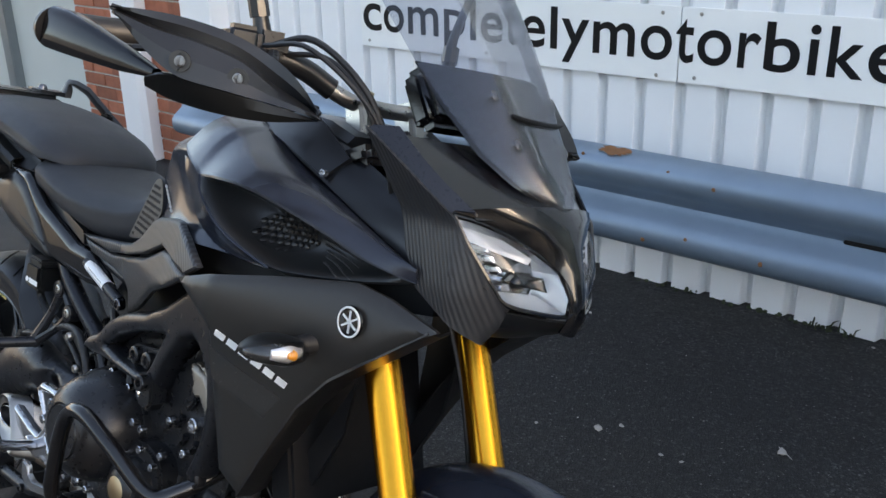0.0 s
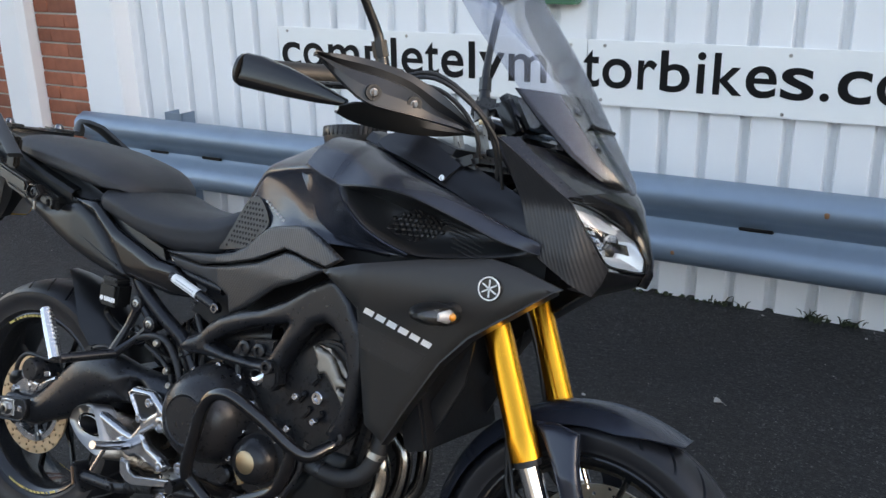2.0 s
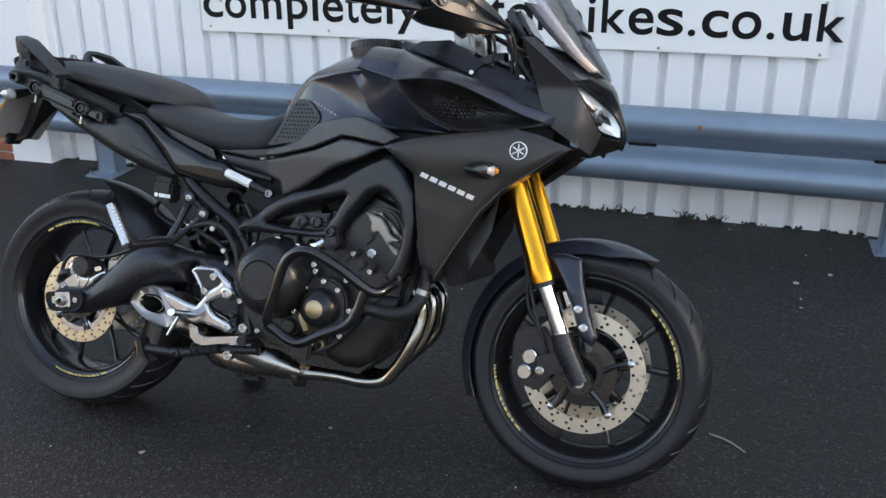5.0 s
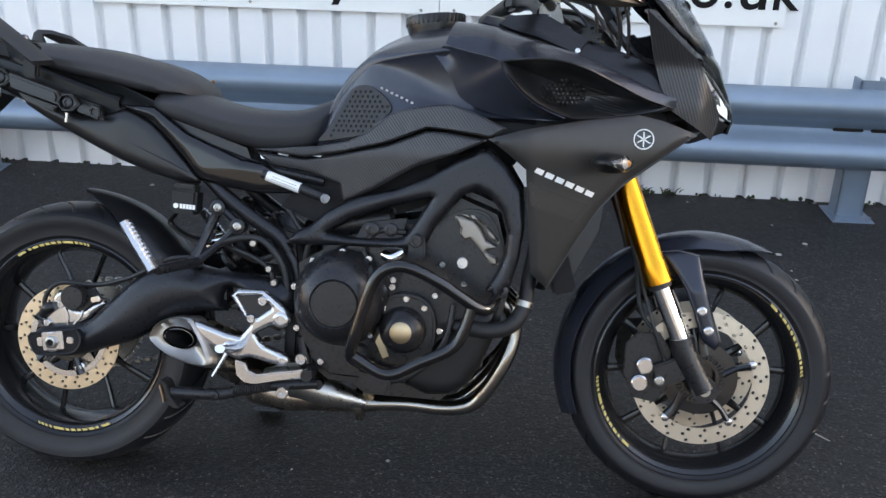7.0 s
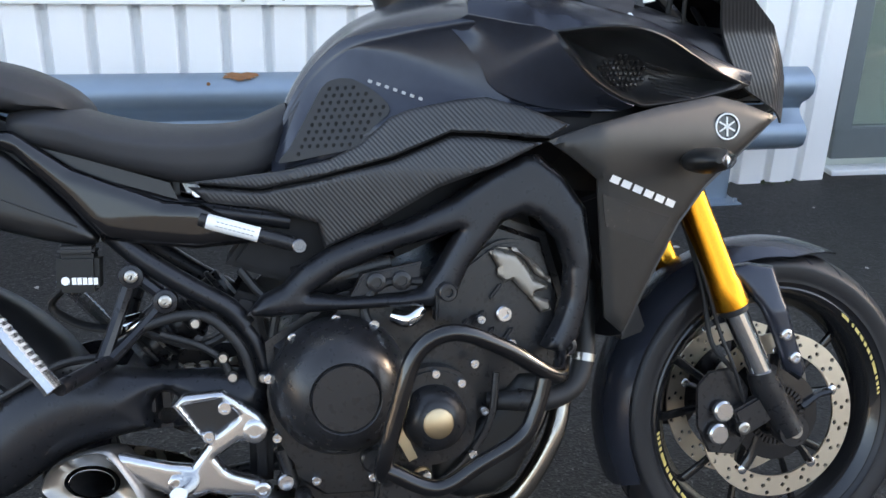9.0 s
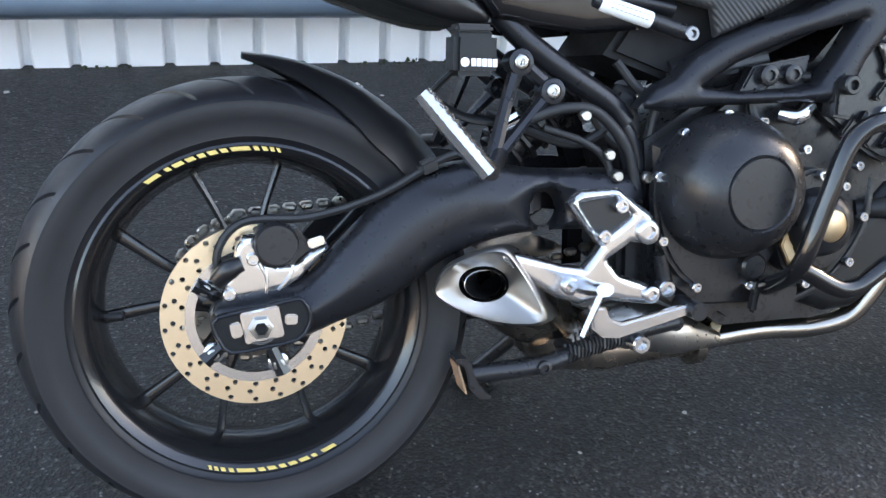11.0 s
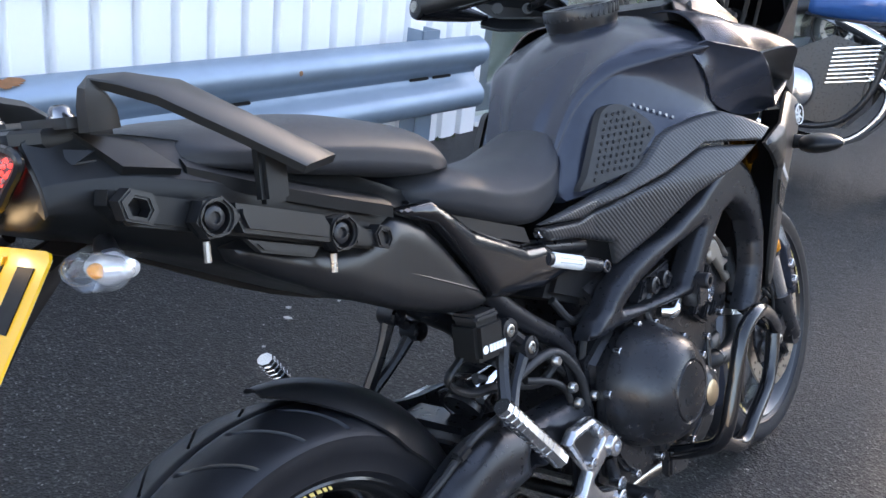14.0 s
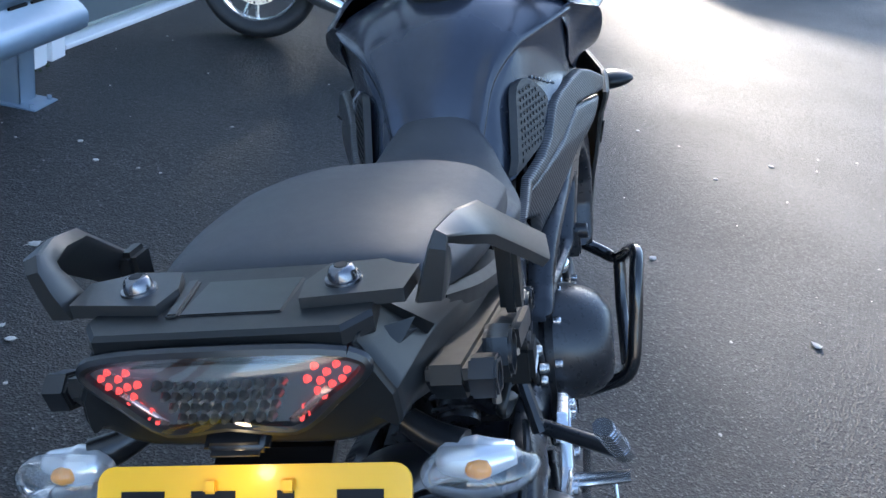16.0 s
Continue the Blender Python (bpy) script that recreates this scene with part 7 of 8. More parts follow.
        # cables
        for k, pts in enumerate((
            [(1.03, 0.21, 1.150), (1.12, 0.20, 1.165), (1.20, 0.16, 1.10), (1.22, 0.12, 1.00), (1.18, 0.09, 0.90)],
            [(1.01, 0.19, 1.140), (1.10, 0.15, 1.145), (1.17, 0.12, 1.07), (1.16, 0.09, 0.95)],
            [(1.05, 0.23, 1.150), (1.15, 0.23, 1.150), (1.225, 0.17, 1.075), (1.24, 0.13, 0.97)])):
            part("cable", tube([(x, s * y, z) for x, y, z in pts], 0.0048 - 0.0006 * k, 8, 6), M_RUBBER, bar)
    part("ignition", rod((1.16, 0, 1.03), (1.155, 0, 1.055), 0.022, n=18), M_ENGINE, bar)


def build_seats(bike):
    t = [(0.196, 0.866, 0.050, 0.862, 0.842), (0.215, 0.886, 0.110, 0.870, 0.838), (0.250, 0.894, 0.138, 0.872, 0.828), (0.300, 0.887, 0.143, 0.862, 0.812), (0.350, 0.872, 0.141, 0.846, 0.795), (0.400, 0.861, 0.136, 0.836, 0.780), (0.460, 0.855, 0.124, 0.830, 0.766), (0.530, 0.857, 0.104, 0.832, 0.766), (0.580, 0.874, 0.086, 0.848, 0.785), (0.606, 0.885, 0.066, 0.868, 0.830)]
    part("rider_seat", body_loft(t, lambda zt, w, zs, zb: [(0, zt), (w * 0.4, zt - 0.001), (w * 0.78, zt - (zt - zs) * 0.5), (w * 0.97, zs - 0.006), (w, zs - 0.02), (w * 0.86, zb), (0, zb)]), M_SEAT, bike, "black vinyl rider seat", 60)
    t = [(-0.114, 0.966, 0.070, 0.962, 0.954), (-0.100, 0.985, 0.108, 0.972, 0.950), (-0.060, 0.990, 0.128, 0.968, 0.938), (0.020, 0.985, 0.140, 0.958, 0.920), (0.110, 0.975, 0.143, 0.946, 0.903), (0.190, 0.958, 0.142, 0.930, 0.886), (0.240, 0.944, 0.138, 0.916, 0.880), (0.280, 0.925, 0.120, 0.902, 0.880), (0.302, 0.908, 0.094, 0.894, 0.880), (0.313, 0.893, 0.060, 0.889, 0.882)]
    s = part("pillion_seat", body_loft(t, lambda zt, w, zs, zb: [(0, zt), (w * 0.4, zt - 0.001), (w * 0.78, zt - (zt - zs) * 0.45), (w * 0.97, zs - 0.006), (w, zs - 0.018), (w * 0.9, zb), (0, zb)]), M_SEAT, bike, "black vinyl pillion seat", 60)
    return s


def build_tail(bike):
    t = [(-0.238, 0.992, 0.108, 0.922), (-0.226, 0.997, 0.114, 0.908), (-0.150, 0.990, 0.122, 0.878), (-0.050, 0.962, 0.130, 0.834), (0.060, 0.925, 0.130, 0.780), (0.160, 0.888, 0.126, 0.732), (0.260, 0.845, 0.118, 0.696), (0.360, 0.800, 0.104, 0.688), (0.43, 0.77, 0.09, 0.70)]
    tail = part("tail_unit", body_loft(t, lambda zt, w, zb: [(0, zt), (w * 0.76, zt - 0.002), (w * 0.82, zt - 0.006), (w * 0.98, zt - 0.038), (w, zt - 0.044), (w, zt - 0.066), (w * 0.86, zb + 0.012), (w * 0.6, zb), (0, zb)]), M_TAIL, bike, "black plastic tail unit", 35)
    # brow over the tail lamp
    brow = [[(-0.236 + 0.05 * abs(u) ** 3, 0.118 * u, 0.990 - 0.016 * abs(u) ** 2 + dz) for u in [k / 8 for k in range(-8, 9)]] for dz in (0.004, -0.006)]
    tip = [(-0.258 + 0.055 * abs(u) ** 3, 0.110 * u, 0.990 - 0.022 * abs(u) ** 2) for u in [k / 8 for k in range(-8, 9)]]
    part("lamp_brow", sheet([brow[0], tip, brow[1]], 0.002), M_TAIL, tail)
    # rear carrier plate between the grab rails
    plate = [(-0.244, -0.084), (-0.244, 0.084), (-0.222, 0.100), (-0.150, 0.092), (-0.140, 0.070), (-0.140, -0.070), (-0.150, -0.092), (-0.222, -0.100)]
    part("carrier_plate", loft([[(x * k, y * k, z + 0.06 * -(x + 0.19)) for x, y in plate] for k, z in ((0.985, 0.984), (1.0, 0.988), (1.0, 0.998), (0.985, 1.001))]), M_TAIL, tail, "", 25)
    part("plate_recess", block((-0.190, -0.002, 1.0012), (0.056, 0.072, 0.003), (0, 3.4, 0), 0.001), M_PLASTIC, tail)
    part("plate_rib", block((-0.190, 0.042, 1.0022), (0.060, 0.009, 0.004), (0, 3.4, 8), 0.0015), M_FAIR, tail)
    for s in (-1, 1):
        pad = patch([(-0.192, s * 0.098, 0.996), (-0.132, s * 0.102, 0.979), (-0.108, s * 0.128, 0.948), (-0.166, s * 0.126, 0.960)], (0.0, s * 0.001, 0.001), 2, (0, s * -0.008, -0.010))
        part("side_pad", pad, M_TAIL, tail, "grey raised pad on the tail shoulder", 20)
        ledge = spline([(-0.100, s * 0.120, 0.950), (-0.02, s * 0.134, 0.918), (0.07, s * 0.140, 0.886), (0.150, s * 0.140, 0.860)], 4)
        part("side_ledge", sheet([[q + Vector((0, s * -0.022, 0.012)), q + Vector((0, s * -0.004, 0.006)), q + Vector((0, s * 0.004, -0.002)), q + Vector((0, s * 0.002, -0.016))] for q in ledge], 0.003), M_TAIL, tail, "", 25)
    for s in (-1, 1):
        # grab rail
        st = [((-0.200, 0.122, 0.995), (-0.198, 0.142, 0.995), (0.030, 0, 0)), ((-0.202, 0.130, 1.018), (-0.199, 0.146, 1.014), (0.028, 0, -0.002)), ((-0.200, 0.136, 1.034), (-0.199, 0.149, 1.031), (0.022, -0.002, -0.008)), ((-0.190, 0.140, 1.043), (-0.196, 0.150, 1.040), (0.014, -0.004, -0.012)), ((-0.158, 0.148, 1.043), (-0.178, 0.164, 1.033), (0.006, -0.007, -0.012)), ((-0.112, 0.159, 1.031), (-0.148, 0.174, 1.019), (0.002, -0.008, -0.010)), ((-0.040, 0.176, 0.984), (-0.078, 0.187, 0.975), (0.002, -0.008, -0.010)), ((0.030, 0.194, 0.938), (-0.016, 0.200, 0.934), (0.000, -0.008, -0.009))]
        rings = []
        for p, q, o in st:
            p, q, o = Vector((p[0], p[1] * s, p[2])), Vector((q[0], q[1] * s, q[2])), Vector((o[0], o[1] * s, o[2]))
            e = (q - p) * 0.10
            rings.append([p + o * 0.12, p + e, q - e, q + o * 0.12, q + o * 0.88, q - e + o, p + e + o, p + o * 0.88])
        gr = part("grab_rail", loft(rings), M_FAIR, bike, "dark grey alloy pillion grab rail", 30)
        foot = [(-0.214, 0.050), (-0.206, 0.118), (-0.168, 0.122), (-0.160, 0.104), (-0.152, 0.094), (-0.156, 0.056), (-0.186, 0.046)]
        part("rail_foot", loft([[(x, s * y, z - 0.06 * (x + 0.19)) for x, y in foot] for z in (0.999, 1.009)]), M_FAIR, gr, "", 25)
        part("rail_bolt", join(rod((-0.188, s * 0.074, 1.008), (-0.188, s * 0.074, 1.0115), 0.0130, 0.0125, 20), tube([(-0.188, s * 0.074, 1.011), (-0.188, s * 0.074, 1.0165), (-0.188, s * 0.074, 1.0195), (-0.188, s * 0.074, 1.0205)], [0.0105, 0.0098, 0.0080, 0.0055], 16, 1, False)), M_BOLT, gr, "domed dark steel rail bolt")
        part("bolt_socket", rod((-0.188, s * 0.074, 1.0202), (-0.188, s * 0.074, 1.0210), 0.0050, 0.0050, 6), M_DARK, gr)
        part("rail_support", block((-0.034, s * 0.166, 0.938), (0.034, 0.018, 0.075), (0, 4, 0), 0.005), M_TAIL, gr)
        # pannier mount
        def along(x, z):
            return -0.327 * (x + 0.108) + 0.901 + z
        bar = [(-0.196, 0.015), (0.110, 0.017), (0.116, 0.004), (0.108, -0.014), (-0.186, -0.016), (-0.200, 0.0)]
        pm = part("pannier_mount", prism([(x, along(x, z)) for x, z in bar], s * 0.120, s * 0.150, 0.004), M_TAIL, tail, "black pannier mounting rail")
        part("mount_rail", prism([(x, along(x, z)) for x, z in ((-0.084, 0.017), (0.022, 0.017), (0.028, 0.006), (0.024, -0.012), (-0.080, -0.012), (-0.086, 0.004))], s * 0.150, s * 0.174, 0.005), M_PLASTIC, pm)
        part("mount_flap", prism([(x, along(x, z)) for x, z in ((-0.070, -0.018), (0.018, -0.018), (0.008, -0.030), (-0.056, -0.030))], s * 0.146, s * 0.162, 0.003), M_FAIR, pm)
        part("mount_tongue", prism([(x, along(x, z)) for x, z in ((0.062, 0.008), (0.120, 0.008), (0.124, -0.010), (0.066, -0.012))], s * 0.150, s * 0.164, 0.003), M_PLASTIC, pm)
        # open hooks at both ends of the rail
        for x0, w, h in ((-0.182, 0.030, 0.028), (0.106, 0.022, 0.024)):
            loop = [(x0 - w * 0.5, -h * 0.45), (x0 - w * 0.62, h * 0.15), (x0 - w * 0.2, h * 0.62), (x0 + w * 0.5, h * 0.55), (x0 + w * 0.62, 0.0), (x0 + w * 0.3, -h * 0.5)]
            gap = [(x0 + (x - x0) * 0.55, z * 0.55) for x, z in loop]
            part("mount_hook", prism([(x, along(x, z)) for x, z in loop], s * 0.150, s * 0.170, 0.002, [[(x, along(x, z)) for x, z in gap]]), M_PLASTIC, pm, "open hook on the rail")
        for x in (-0.108, 0.045):
            z = along(x, 0)
            hexa = [(x + (0.022 if k else 0.030) * math.cos(q), z + 0.021 * math.sin(q) - (0.004 if k == 0 else 0)) for k, q in [(k, math.pi / 3 * k) for k in range(6)]]
            hole = [(x + 0.0155 * math.cos(q), z + 0.0155 * math.sin(q)) for q in [math.pi / 9 * k for k in range(18)]]
            part("mount_socket", prism(hexa, s * 0.150, s * 0.172, 0.003, [hole]), M_PLASTIC, pm, "six-sided socket")
            part("socket_floor", prism(hexa, s * 0.150, s * 0.158, 0), M_DARK, pm)
            part("socket_bolt", bolt((x, s * 0.163, z), s, 0.0115, 0.005), M_ENGINE, pm)
            part("mount_pin", rod((x - 0.006, s * 0.155, z - 0.022), (x - 0.008, s * 0.155, z - 0.042), 0.0038, n=8), M_STEEL, pm)
        # lower tail side and gloss cover
        lowp = [(0.130, 0.835), (0.160, 0.845), (0.215, 0.820), (0.265, 0.770), (0.325, 0.700), (0.318, 0.684), (0.260, 0.692), (0.150, 0.730), (0.036, 0.786), (-0.070, 0.846), (-0.056, 0.866), (0.06, 0.83)]
        bm = puff([(p[0], p[1]) for p in spline(lowp, 2, True)], lambda x, z: -0.141 + 0.06 * max(0, x - 0.15), 0.030, 0.016, 0.010, (), 0.009)
        a = part("lower_tail_panel", bm if s < 0 else mirror(bm), M_PLASTIC, bike, "matt black lower tail panel")
        gl = [(0.140, 0.853), (0.225, 0.850), (0.300, 0.795), (0.420, 0.742), (0.470, 0.735), (0.520, 0.705), (0.545, 0.672), (0.460, 0.668), (0.375, 0.682), (0.330, 0.692), (0.290, 0.745), (0.225, 0.818)]
        bm = puff(gl, lambda x, z: -0.146 + 0.07 * max(0, x - 0.25) + 0.10 * max(0, 0.72 - z), 0.022, 0.012, 0.008, (), 0.008)
        part("gloss_tail_panel", bm if s < 0 else mirror(bm), M_GLOSS, a, "gloss black tail side panel")
        st = [(0.20, 0.853), (0.30, 0.812), (0.43, 0.767), (0.44, 0.742), (0.30, 0.790), (0.22, 0.830)]
        bm = panel(st, lambda x, z: -0.120, 0.010, 1)
        part("seat_trim", bm if s < 0 else mirror(bm), M_PLASTIC, a)
        part("tail_piping", tube([(0.085, s * 0.137, 0.805), (0.16, s * 0.138, 0.775), (0.25, s * 0.134, 0.735), (0.30, s * 0.130, 0.712)], 0.002, 6), M_FAIR, a)
        # rear indicator
        i = part("rear_indicator", tube([(-0.185, s * 0.100, 0.893), (-0.195, s * 0.120, 0.885), (-0.203, s * 0.140, 0.880)], [0.010, 0.012, 0.015], 10, 3), M_PLASTIC, bike, "clear rear indicator with amber bulb")
        part("lens", tube([(-0.222, s * 0.119, 0.880), (-0.226, s * 0.127, 0.880), (-0.228, s * 0.152, 0.879), (-0.222, s * 0.180, 0.879), (-0.214, s * 0.194, 0.880)], [0.006, 0.018, 0.0215, 0.017, 0.004], 32, 8, True, 0.85), M_LENS, i, "", 80)
        part("reflector", tube([(-0.209, s * 0.122, 0.879), (-0.210, s * 0.130, 0.879), (-0.210, s * 0.152, 0.878), (-0.206, s * 0.178, 0.879)], [0.004, 0.014, 0.0175, 0.009], 28, 8, True, 0.85), M_CUP, i, "", 80)
        part("bulb", tube([(-0.2245, s * 0.1455, 0.880), (-0.2250, s * 0.1475, 0.880), (-0.2253, s * 0.154, 0.880), (-0.2250, s * 0.1605, 0.880), (-0.2245, s * 0.1625, 0.880)], [0.002, 0.0055, 0.0072, 0.0055, 0.002], 20, 4), M_AMBER, i, "amber bulb")
    # tail lamp
    ol = [(-0.250, y, z + 0.009) for y, z in ((-0.086, 0.978), (-0.045, 0.984), (0.0, 0.986), (0.045, 0.984), (0.086, 0.978), (0.096, 0.966), (0.072, 0.946), (0.044, 0.927), (0.0, 0.933), (-0.044, 0.927), (-0.072, 0.946), (-0.096, 0.966))]
    ol = spline([(x + 0.5 * abs(y) ** 1.5 * 0.6 - 0.004, y, z) for x, y, z in ol], 2, True)
    la = part("tail_lamp", patch([p + Vector((-0.004, 0, 0)) for p in ol], (-0.012, 0, 0), 4), M_LENS, tail, "clear tail lamp with red LED clusters", 60)
    part("lamp_bowl", patch([p + Vector((0.001, 0, 0)) for p in ol], (-0.003, 0, 0.001), 4), M_BOWL, la)
    for k in range(-6, 7):
        for r in range(4):
            yy, z = k * 0.0078 + (r % 2) * 0.0039, 0.947 + r * 0.0082
            if abs(yy) < 0.030 + 0.7 * (z - 0.945):
                part("led", tube([(-0.253 + 0.3 * abs(yy) ** 1.5, yy, z), (-0.2585 + 0.3 * abs(yy) ** 1.5, yy, z)], [0.0036, 0.0018], 8, smooth=False), M_STEEL, la)
    for s in (-1, 1):
        for yy, z in ((0.084, 0.966), (0.080, 0.960), (0.053, 0.942), (0.063, 0.953), (0.078, 0.971), (0.071, 0.966), (0.064, 0.971), (0.073, 0.957), (0.066, 0.960), (0.067, 0.949), (0.060, 0.946), (0.056, 0.936), (0.058, 0.962), (0.050, 0.934)):
            part("led", tube([(-0.252 + 0.3 * yy ** 1.5, s * yy, z + 0.009), (-0.256 + 0.3 * yy ** 1.5, s * yy, z + 0.009)], [0.0030, 0.0012], 8, smooth=False), M_LAMPRED, la)
        fin = [(0.044, 0.939), (0.074, 0.963), (0.069, 0.966), (0.041, 0.944)]
        part("lamp_fin", patch([(-0.254 + 0.3 * y ** 1.5, s * y, z) for y, z in fin], (-0.003, 0, 0), 2), M_FIN_GLINT, la, "chrome lamp divider with its sunlit glint coloured pink")
    part("lamp_frame", tube([p + Vector((0.001, 0, 0)) for p in ol] + [ol[0] + Vector((0.001, 0, 0))], 0.005, 8, 2), M_PLASTIC, la)
    # plate hanger and plate
    h = part("plate_hanger", loft([[(x + a * 0.02, w * b, z + c * 0.012) for a, b, c in ((-1, -1, -0.5), (-1, 1, -0.5), (1, 1, 0.5), (1, -1, 0.5))] for x, z, w in ((-0.11, 0.868, 0.05), (-0.175, 0.885, 0.045), (-0.210, 0.868, 0.045), (-0.262, 0.802, 0.016), (-0.296, 0.756, 0.012))]), M_PLASTIC, bike, "black plate hanger below the tail")
    tilt = math.degrees(math.atan2(0.095, 0.130))
    base = Matrix.Translation((-0.289, 0, 0.828)) @ Matrix.Rotation(radians(tilt), 4, "Y")

    def on_plate(bm):
        bmesh.ops.transform(bm, matrix=base, verts=bm.verts)
        return bm
    corner = []
    for cy, cz, a0 in ((0.101, 0.074, 0), (-0.101, 0.074, 90), (-0.101, -0.074, 180), (0.101, -0.074, 270)):
        corner += [(cy + 0.012 * math.cos(radians(a0 + k * 22.5)), cz + 0.012 * math.sin(radians(a0 + k * 22.5))) for k in range(5)]
    pl = part("number_plate", on_plate(loft([[(x, y, z) for y, z in corner] for x in (-0.0015, 0.0015)])), M_PLATE, bike, "yellow number plate with black characters")
    part("plate_back", on_plate(block((0.003, 0, 0), (0.002, 0.216, 0.160), (0, 0, 0), 0)), M_PLATEBACK, pl, "bare grey back of the plate")
    for row, n, z in ((0, 4, 0.038), (1, 3, -0.044)):
        for k in range(n):
            y = (k - (n - 1) / 2) * -0.052
            part("character_bar", on_plate(block((-0.0022, y, z), (0.001, 0.012 if (row, k) == (0, 2) else 0.032, 0.062), (0, 0, 0), 0)), M_INK, pl)
    for y in (-0.028, 0.028):
        part("plate_screw", on_plate(block((-0.003, y, 0.072), (0.003, 0.010, 0.010), (0, 0, 0), 0.002)), M_PLATE, pl)
    lamp = bpy.data.lights.new("plate_light", "POINT")
    lamp.energy, lamp.color, lamp.shadow_soft_size = 0.008, (1.0, 0.80, 0.5), 0.006
    lo = new("plate_light", lamp)
    lo.parent = h
    lo.location = (-0.268, 0, 0.912)
    part("plate_lamp", block((-0.243, 0, 0.925), (0.030, 0.046, 0.014), (0, -25, 0), 0.006, 3), M_PLASTIC, h)
    part("reflector", block((-0.345, 0, 0.752), (0.010, 0.052, 0.030), (0, tilt, 0), 0.004), M_RED, h, "red rear reflector")
    part("reflector_mount", block((-0.330, 0, 0.757), (0.018, 0.062, 0.034), (0, tilt, 0), 0.004), M_PLASTIC, h)


def build_motorcycle():
    m = Matrix.Translation((0, -0.0193, 0.0037)) @ Matrix.Rotation(radians(3.4), 4, "Z") @ Matrix.Rotation(radians(-16.7), 4, "X")
    bike = thing("motorcycle", "black and dark grey motorcycle with gold forks leaning on its stand", "motorcycle", m)
    build_front_end(bike)
    build_rear_end(bike)
    build_engine(bike)
    build_exhaust(bike)
    build_frame(bike)
    build_footrests(bike)
    build_crash_bars(bike)
    build_tank(bike)
    build_bodywork(bike)
    build_cowl(bike)
    build_controls(bike)
    build_seats(bike)
    build_tail(bike)


build_ground()
build_unseen_walls()
along_front(build_wall)
along_front(build_sign)
along_front(build_wall_box)
along_front(build_barrier, (0, 0, 0.010))
build_motorcycle()
build_glazing()
along_front(build_brick_end, (0.30, 0, 0))


# ---- other motorcycles, a car and the far pavement ----
M_BLUE = material("blue_tank_paint", (0.02, 0.10, 0.30), 0.2, 0.2, 0.1, 30, 0.05, 0.0, coat=0.5)
M_ORANGE = material("red_tank_paint", (0.45, 0.03, 0.02), 0.25, 0.1, 0.1, 30, 0.05, 0.0, coat=0.5)
M_GREY2 = material("dark_tank_paint", (0.03, 0.03, 0.035), 0.25, 0.2, 0.1, 30, 0.05, 0.0, coat=0.5)
M_LIME = material("lime_rim_tape", (0.55, 0.75, 0.05), 0.4, 0.0, 0.1, 30, 0.05, 0.0)
M_CAR = material("dark_green_car_paint", (0.012, 0.022, 0.018), 0.15, 0.3, 0.1, 30, 0.03, 0.0, coat=0.6)
M_PAVE = material("sandy_paving", (0.55, 0.47, 0.33), 0.8, 0.0, 0.15, 3, 0.05, 0.3, 60)
M_TYRE = material("plain_tyre_rubber", (0.022, 0.022, 0.024), 0.65, 0.0, 0.2, 20, 0.1, 0.1, 200)


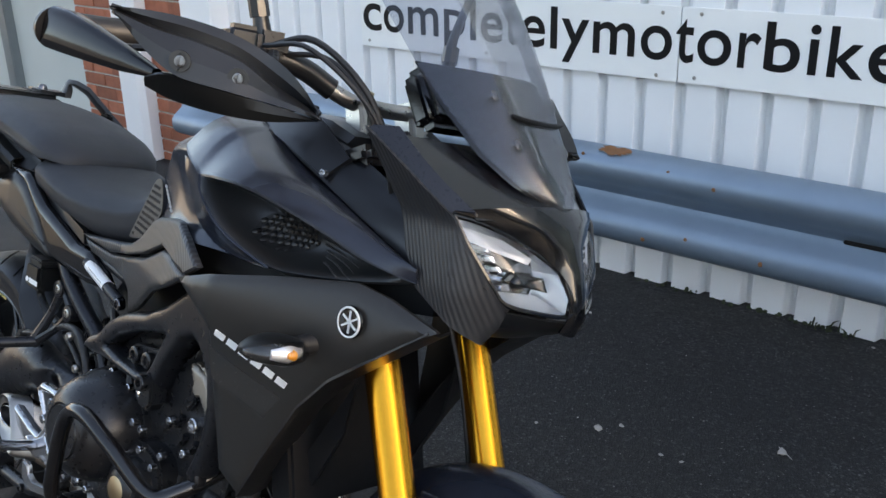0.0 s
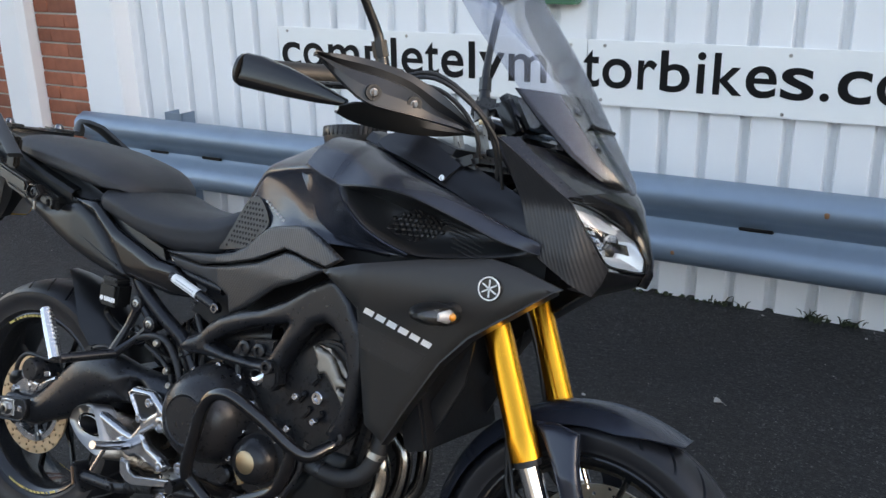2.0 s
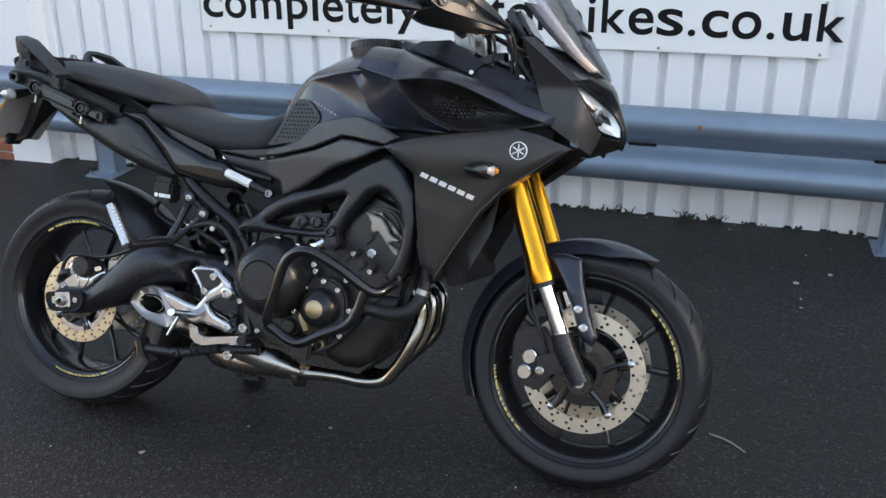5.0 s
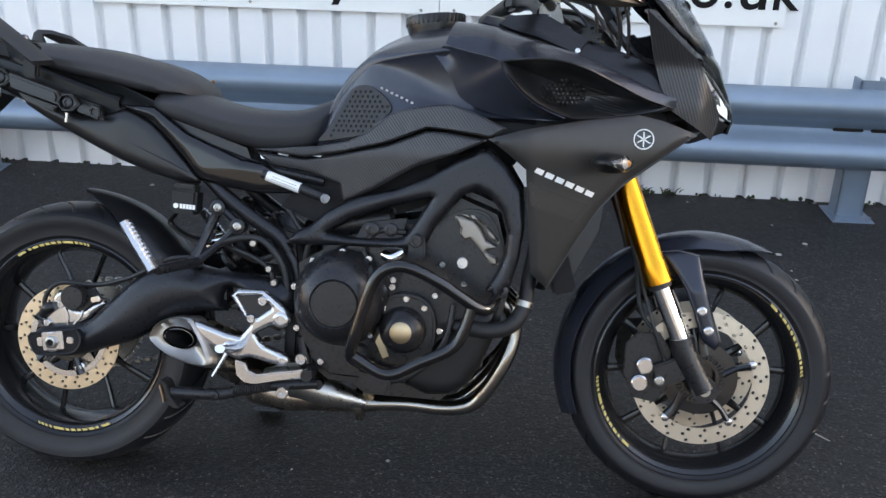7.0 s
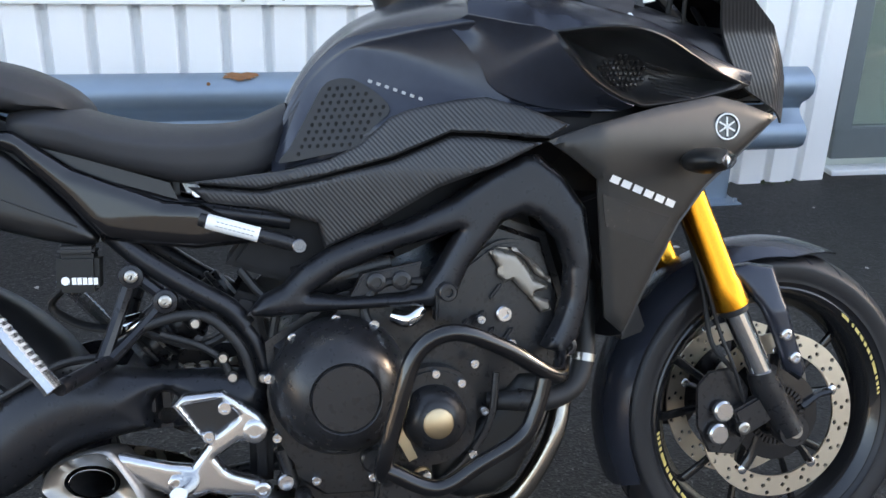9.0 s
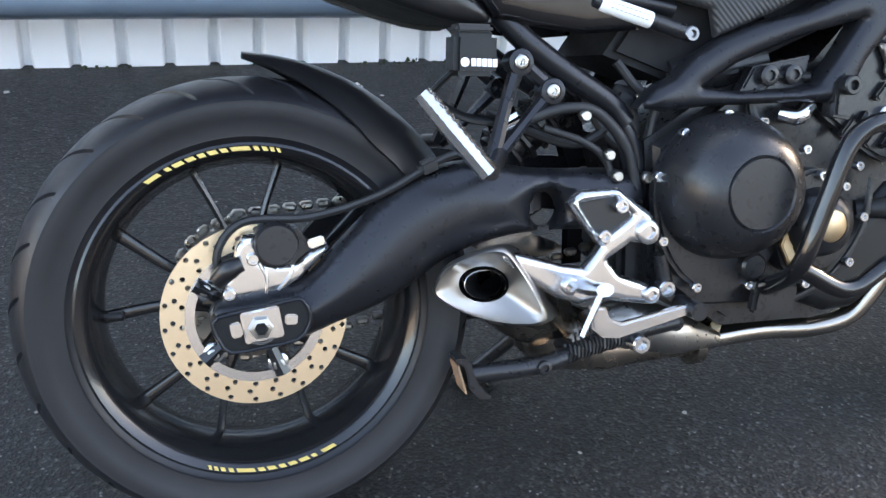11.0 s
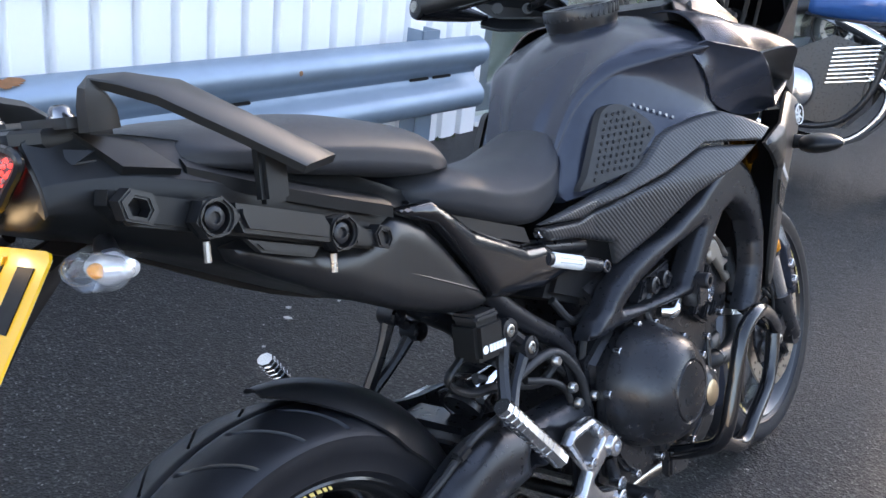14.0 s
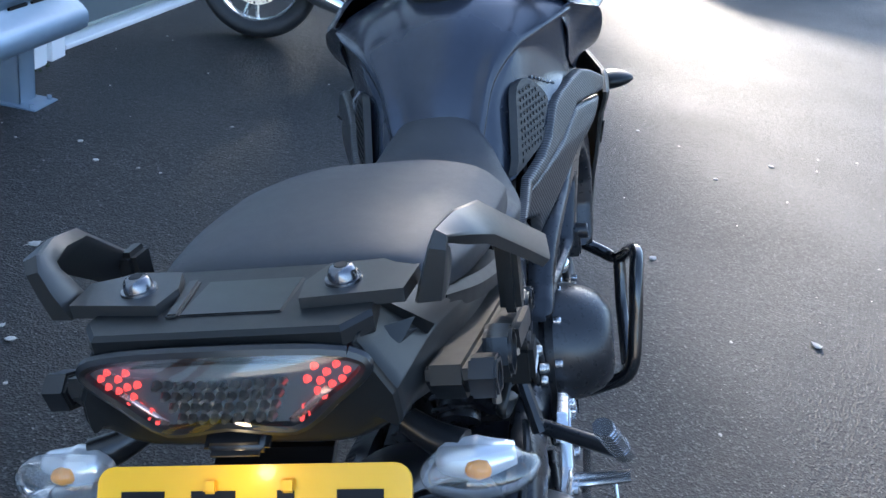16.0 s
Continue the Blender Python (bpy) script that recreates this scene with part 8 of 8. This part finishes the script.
def naked_bike(m, label, tank_mat, fork_mat, rim_mat, tape=None, full=True):
    """A simple naked motorcycle; x forward from the rear axle."""
    b = thing("parked_motorcycle", label, "motorcycle", m, "bikes parked in the yard")
    for name, cx, w in (("front_wheel", 1.43, 0.055), ("rear_wheel", 0.0, 0.075)):
        rim = lathe([(0.232, -w * 0.7), (0.236, -w * 0.8), (0.215, -w * 0.6), (0.205, 0), (0.215, w * 0.6), (0.236, w * 0.8), (0.232, w * 0.7), (0.222, 0)], cx, 0.31, 48, 0, True)
        wh = part(name, join(rim, rod((cx, -0.06, 0.31), (cx, 0.06, 0.31), 0.035)), rim_mat, b)
        for k in range(3):
            for s in (-0.16, 0.16):
                a = 2 * math.pi * k / 3 + 0.4
                part("spoke", tube([(cx + 0.03 * math.cos(a), 0, 0.31 + 0.03 * math.sin(a)), (cx + 0.215 * math.cos(a + s), 0, 0.31 + 0.215 * math.sin(a + s))], [0.016, 0.012], 8, smooth=False), rim_mat, wh)
        q = w + 0.006
        prof = [(0.222, -w * 0.75), (0.245, -w * 0.98), (0.27, -q), (0.288, -q * 0.85), (0.303, -q * 0.5), (0.31, 0), (0.303, q * 0.5), (0.288, q * 0.85), (0.27, q), (0.245, w * 0.98), (0.222, w * 0.75)]
        part("tyre", lathe(prof, cx, 0.31, 56), M_TYRE, wh, "", 60)
        for s in (-1, 1) if cx > 1 else (-1,):
            part("brake_disc", drilled_ring(cx, 0.31, 0.10, 0.138, s * (w + 0.012), 0.005, 2, 24, 0.007), M_STEEL, wh)
            part("disc_carrier", join(*[tube([(cx + 0.03 * math.cos(a), s * (w + 0.010), 0.31 + 0.03 * math.sin(a)), (cx + 0.104 * math.cos(a + 0.3), s * (w + 0.012), 0.31 + 0.104 * math.sin(a + 0.3))], [0.012, 0.009], 6, smooth=False) for a in [math.pi / 3 * k for k in range(6)]]), M_ENGINE, wh)
        if tape and cx > 1:
            for s in (-1, 1):
                part("rim_tape", lathe([(0.222, s * w * 0.80), (0.234, s * w * 0.84)], cx, 0.31, 48), tape, wh)
    for s in (-1, 1):
        f = part("fork", tube([(1.43, s * 0.085, 0.31), (1.33, s * 0.085, 0.56), (1.325, s * 0.085, 0.565), (1.17, s * 0.085, 0.96)], [0.026, 0.026, 0.020, 0.021], 14, smooth=False), fork_mat, b)
        part("caliper", block((1.36, s * 0.09, 0.35), (0.05, 0.05, 0.10), (0, 20, 0), 0.01), M_ENGINE, f)
        part("shock", tube([(0.02, s * 0.11, 0.34), (0.16, s * 0.11, 0.68)], 0.026, 12, smooth=False), M_CHROME, b)
        part("swingarm", tube([(0.0, s * 0.10, 0.31), (0.45, s * 0.10, 0.36)], 0.020, 10, smooth=False), M_ENGINE, b)
        part("handlebar", tube([(1.13, 0, 1.02), (1.13, s * 0.10, 1.03), (1.06, s * 0.26, 1.10), (0.99, s * 0.40, 1.09)], 0.012, 10), M_CHROME, b)
        part("frame_tube", tube([(1.18, s * 0.04, 0.88), (1.05, s * 0.14, 0.70), (1.0, s * 0.15, 0.40), (0.85, s * 0.14, 0.24), (0.55, s * 0.14, 0.24), (0.47, s * 0.13, 0.45), (0.42, s * 0.12, 0.72)], 0.016, 10), M_ENGINE, b)
    rows = []
    for i in range(13):
        a = radians(60 + 110 * i / 12)
        rows.append([(1.43 + (0.33 - 0.03 * abs(j / 4) ** 2) * math.cos(a), 0.065 * j / 4, 0.31 + (0.33 - 0.03 * abs(j / 4) ** 2) * math.sin(a)) for j in range(-4, 5)])
    part("mudguard", sheet(rows, 0.003), M_GLOSS, b)
    t = [(0.60, 0.82, 0.06, 0.74), (0.66, 0.90, 0.10, 0.73), (0.80, 0.96, 0.14, 0.73), (0.95, 0.975, 0.15, 0.74), (1.05, 0.95, 0.12, 0.77), (1.10, 0.90, 0.05, 0.80)]
    part("fuel_tank", body_loft(t, lambda zt, w, zb: [(0, zt), (w * 0.6, zt - 0.01), (w, (zt + zb) / 2 + 0.03), (w * 0.9, zb + 0.02), (0, zb)]), tank_mat, b, "", 60)
    t = [(-0.15, 0.84, 0.06, 0.80), (-0.05, 0.86, 0.10, 0.79), (0.20, 0.82, 0.13, 0.74), (0.45, 0.79, 0.13, 0.72), (0.62, 0.82, 0.08, 0.75)]
    part("seat", body_loft(t, lambda zt, w, zb: [(0, zt), (w * 0.7, zt - 0.006), (w, zt - 0.03), (w * 0.9, zb), (0, zb)]), M_SEAT, b, "", 60)
    eng = part("engine", prism([(0.52, 0.26), (0.92, 0.24), (1.0, 0.36), (0.98, 0.62), (0.78, 0.66), (0.52, 0.50)], -0.15, 0.15, 0.02), M_ENGINE, b)
    for k in range(9):
        part("fin", block((0.90, 0, 0.46 + 0.02 * k), (0.20, 0.34, 0.007), (0, -14, 0), 0), M_ALLOY, eng)
    for s in (-1, 1):
        part("engine_cover", lathe([(0, s * 0.20), (0.07, s * 0.20), (0.10, s * 0.18), (0.11, s * 0.14)], 0.66, 0.38, 32), M_ALLOY, eng)
    for k in range(4):
        y = -0.12 + 0.08 * k
        part("header_pipe", tube([(0.98, y, 0.50), (1.08, y, 0.44), (1.06, y, 0.30), (0.92, y * 0.9, 0.17), (0.60, y * 0.8 - 0.02, 0.16)], 0.018, 10), M_CHROME, eng)
    part("silencer", tube([(0.60, -0.10, 0.17), (0.35, -0.15, 0.26), (0.05, -0.17, 0.36), (-0.22, -0.18, 0.42)], [0.025, 0.05, 0.055, 0.05], 16), M_CHROME, b)
    h = part("headlight", tube([(1.24, 0, 0.90), (1.28, 0, 0.90), (1.33, 0, 0.895), (1.345, 0, 0.894)], [0.04, 0.085, 0.095, 0.092], 20, 4), M_CHROME, b)
    part("lens", tube([(1.344, 0, 0.894), (1.355, 0, 0.893), (1.362, 0, 0.893)], [0.088, 0.06, 0.01], 20, 3), M_LENS, h)
    part("side_stand", rod((0.55, 0.13, 0.24), (0.48, 0.26, 0.05), 0.012), M_ENGINE, b)
    part("yoke", block((1.19, 0, 0.93), (0.09, 0.22, 0.05), (0, -22, 0), 0.01), M_ALLOY, b)
    return b


def heading(x, y, deg, lean):
    return Matrix.Translation((x, y, 0.004)) @ Matrix.Rotation(radians(deg), 4, "Z") @ Matrix.Rotation(radians(lean), 4, "X")


def build_background():
    naked_bike(heading(3.78, 1.79, -79, -9), "older naked motorcycle with blue tank and silver forks", M_BLUE, M_ALLOY, M_ALLOY)
    naked_bike(heading(7.20, 2.2, -82, -9), "dark motorcycle with gold forks and lime wheel rims", M_GREY2, M_GOLD, M_RIM, M_LIME)
    naked_bike(heading(7.95, 2.05, -85, -9), "red motorcycle with black wheels parked in the yard", M_ORANGE, M_ENGINE, M_RIM)
    structure("pavement", block((15.3, -2.0, 0.05), (6.0, 9.0, 0.10), bevel=0.01), M_PAVE, "pale sandy paved strip behind a kerb", "pavement")
    car = thing("parked_car", "dark green parked car seen side-on beyond the bikes", "car", heading(11.0, -0.3, 180, 0))
    side = [(-2.0, 0.30), (-2.05, 0.55), (-1.95, 0.85), (-1.55, 0.95), (-1.15, 1.40), (-0.7, 1.48), (0.3, 1.46), (0.9, 1.02), (1.75, 0.88), (2.0, 0.70), (2.02, 0.32), (1.6, 0.24), (-1.6, 0.24)]
    part("body", prism([(x, z) for x, z in side], -0.85, 0.85, 0.06, (), 3), M_CAR, car)
    for s in (-1, 1):
        part("side_window", prism([(-1.05, 1.0), (-0.85, 1.36), (0.2, 1.36), (0.70, 1.02)], s * 0.851, s * 0.856, 0), M_GLOSS, car)
        for x in (-1.25, 1.25):
            w = part("wheel", lathe([(0.0, s * 0.87), (0.18, s * 0.88), (0.20, s * 0.86), (0.2, s * 0.7)], x, 0.31, 32), M_ALLOY, car)
            part("tyre", lathe([(0.2, s * 0.70), (0.21, s * 0.87), (0.28, s * 0.88), (0.31, s * 0.85), (0.31, s * 0.70)], x, 0.31, 40), M_TYRE, w)
    car.matrix_world = heading(12.6, -0.9, 80, 0)


build_background()
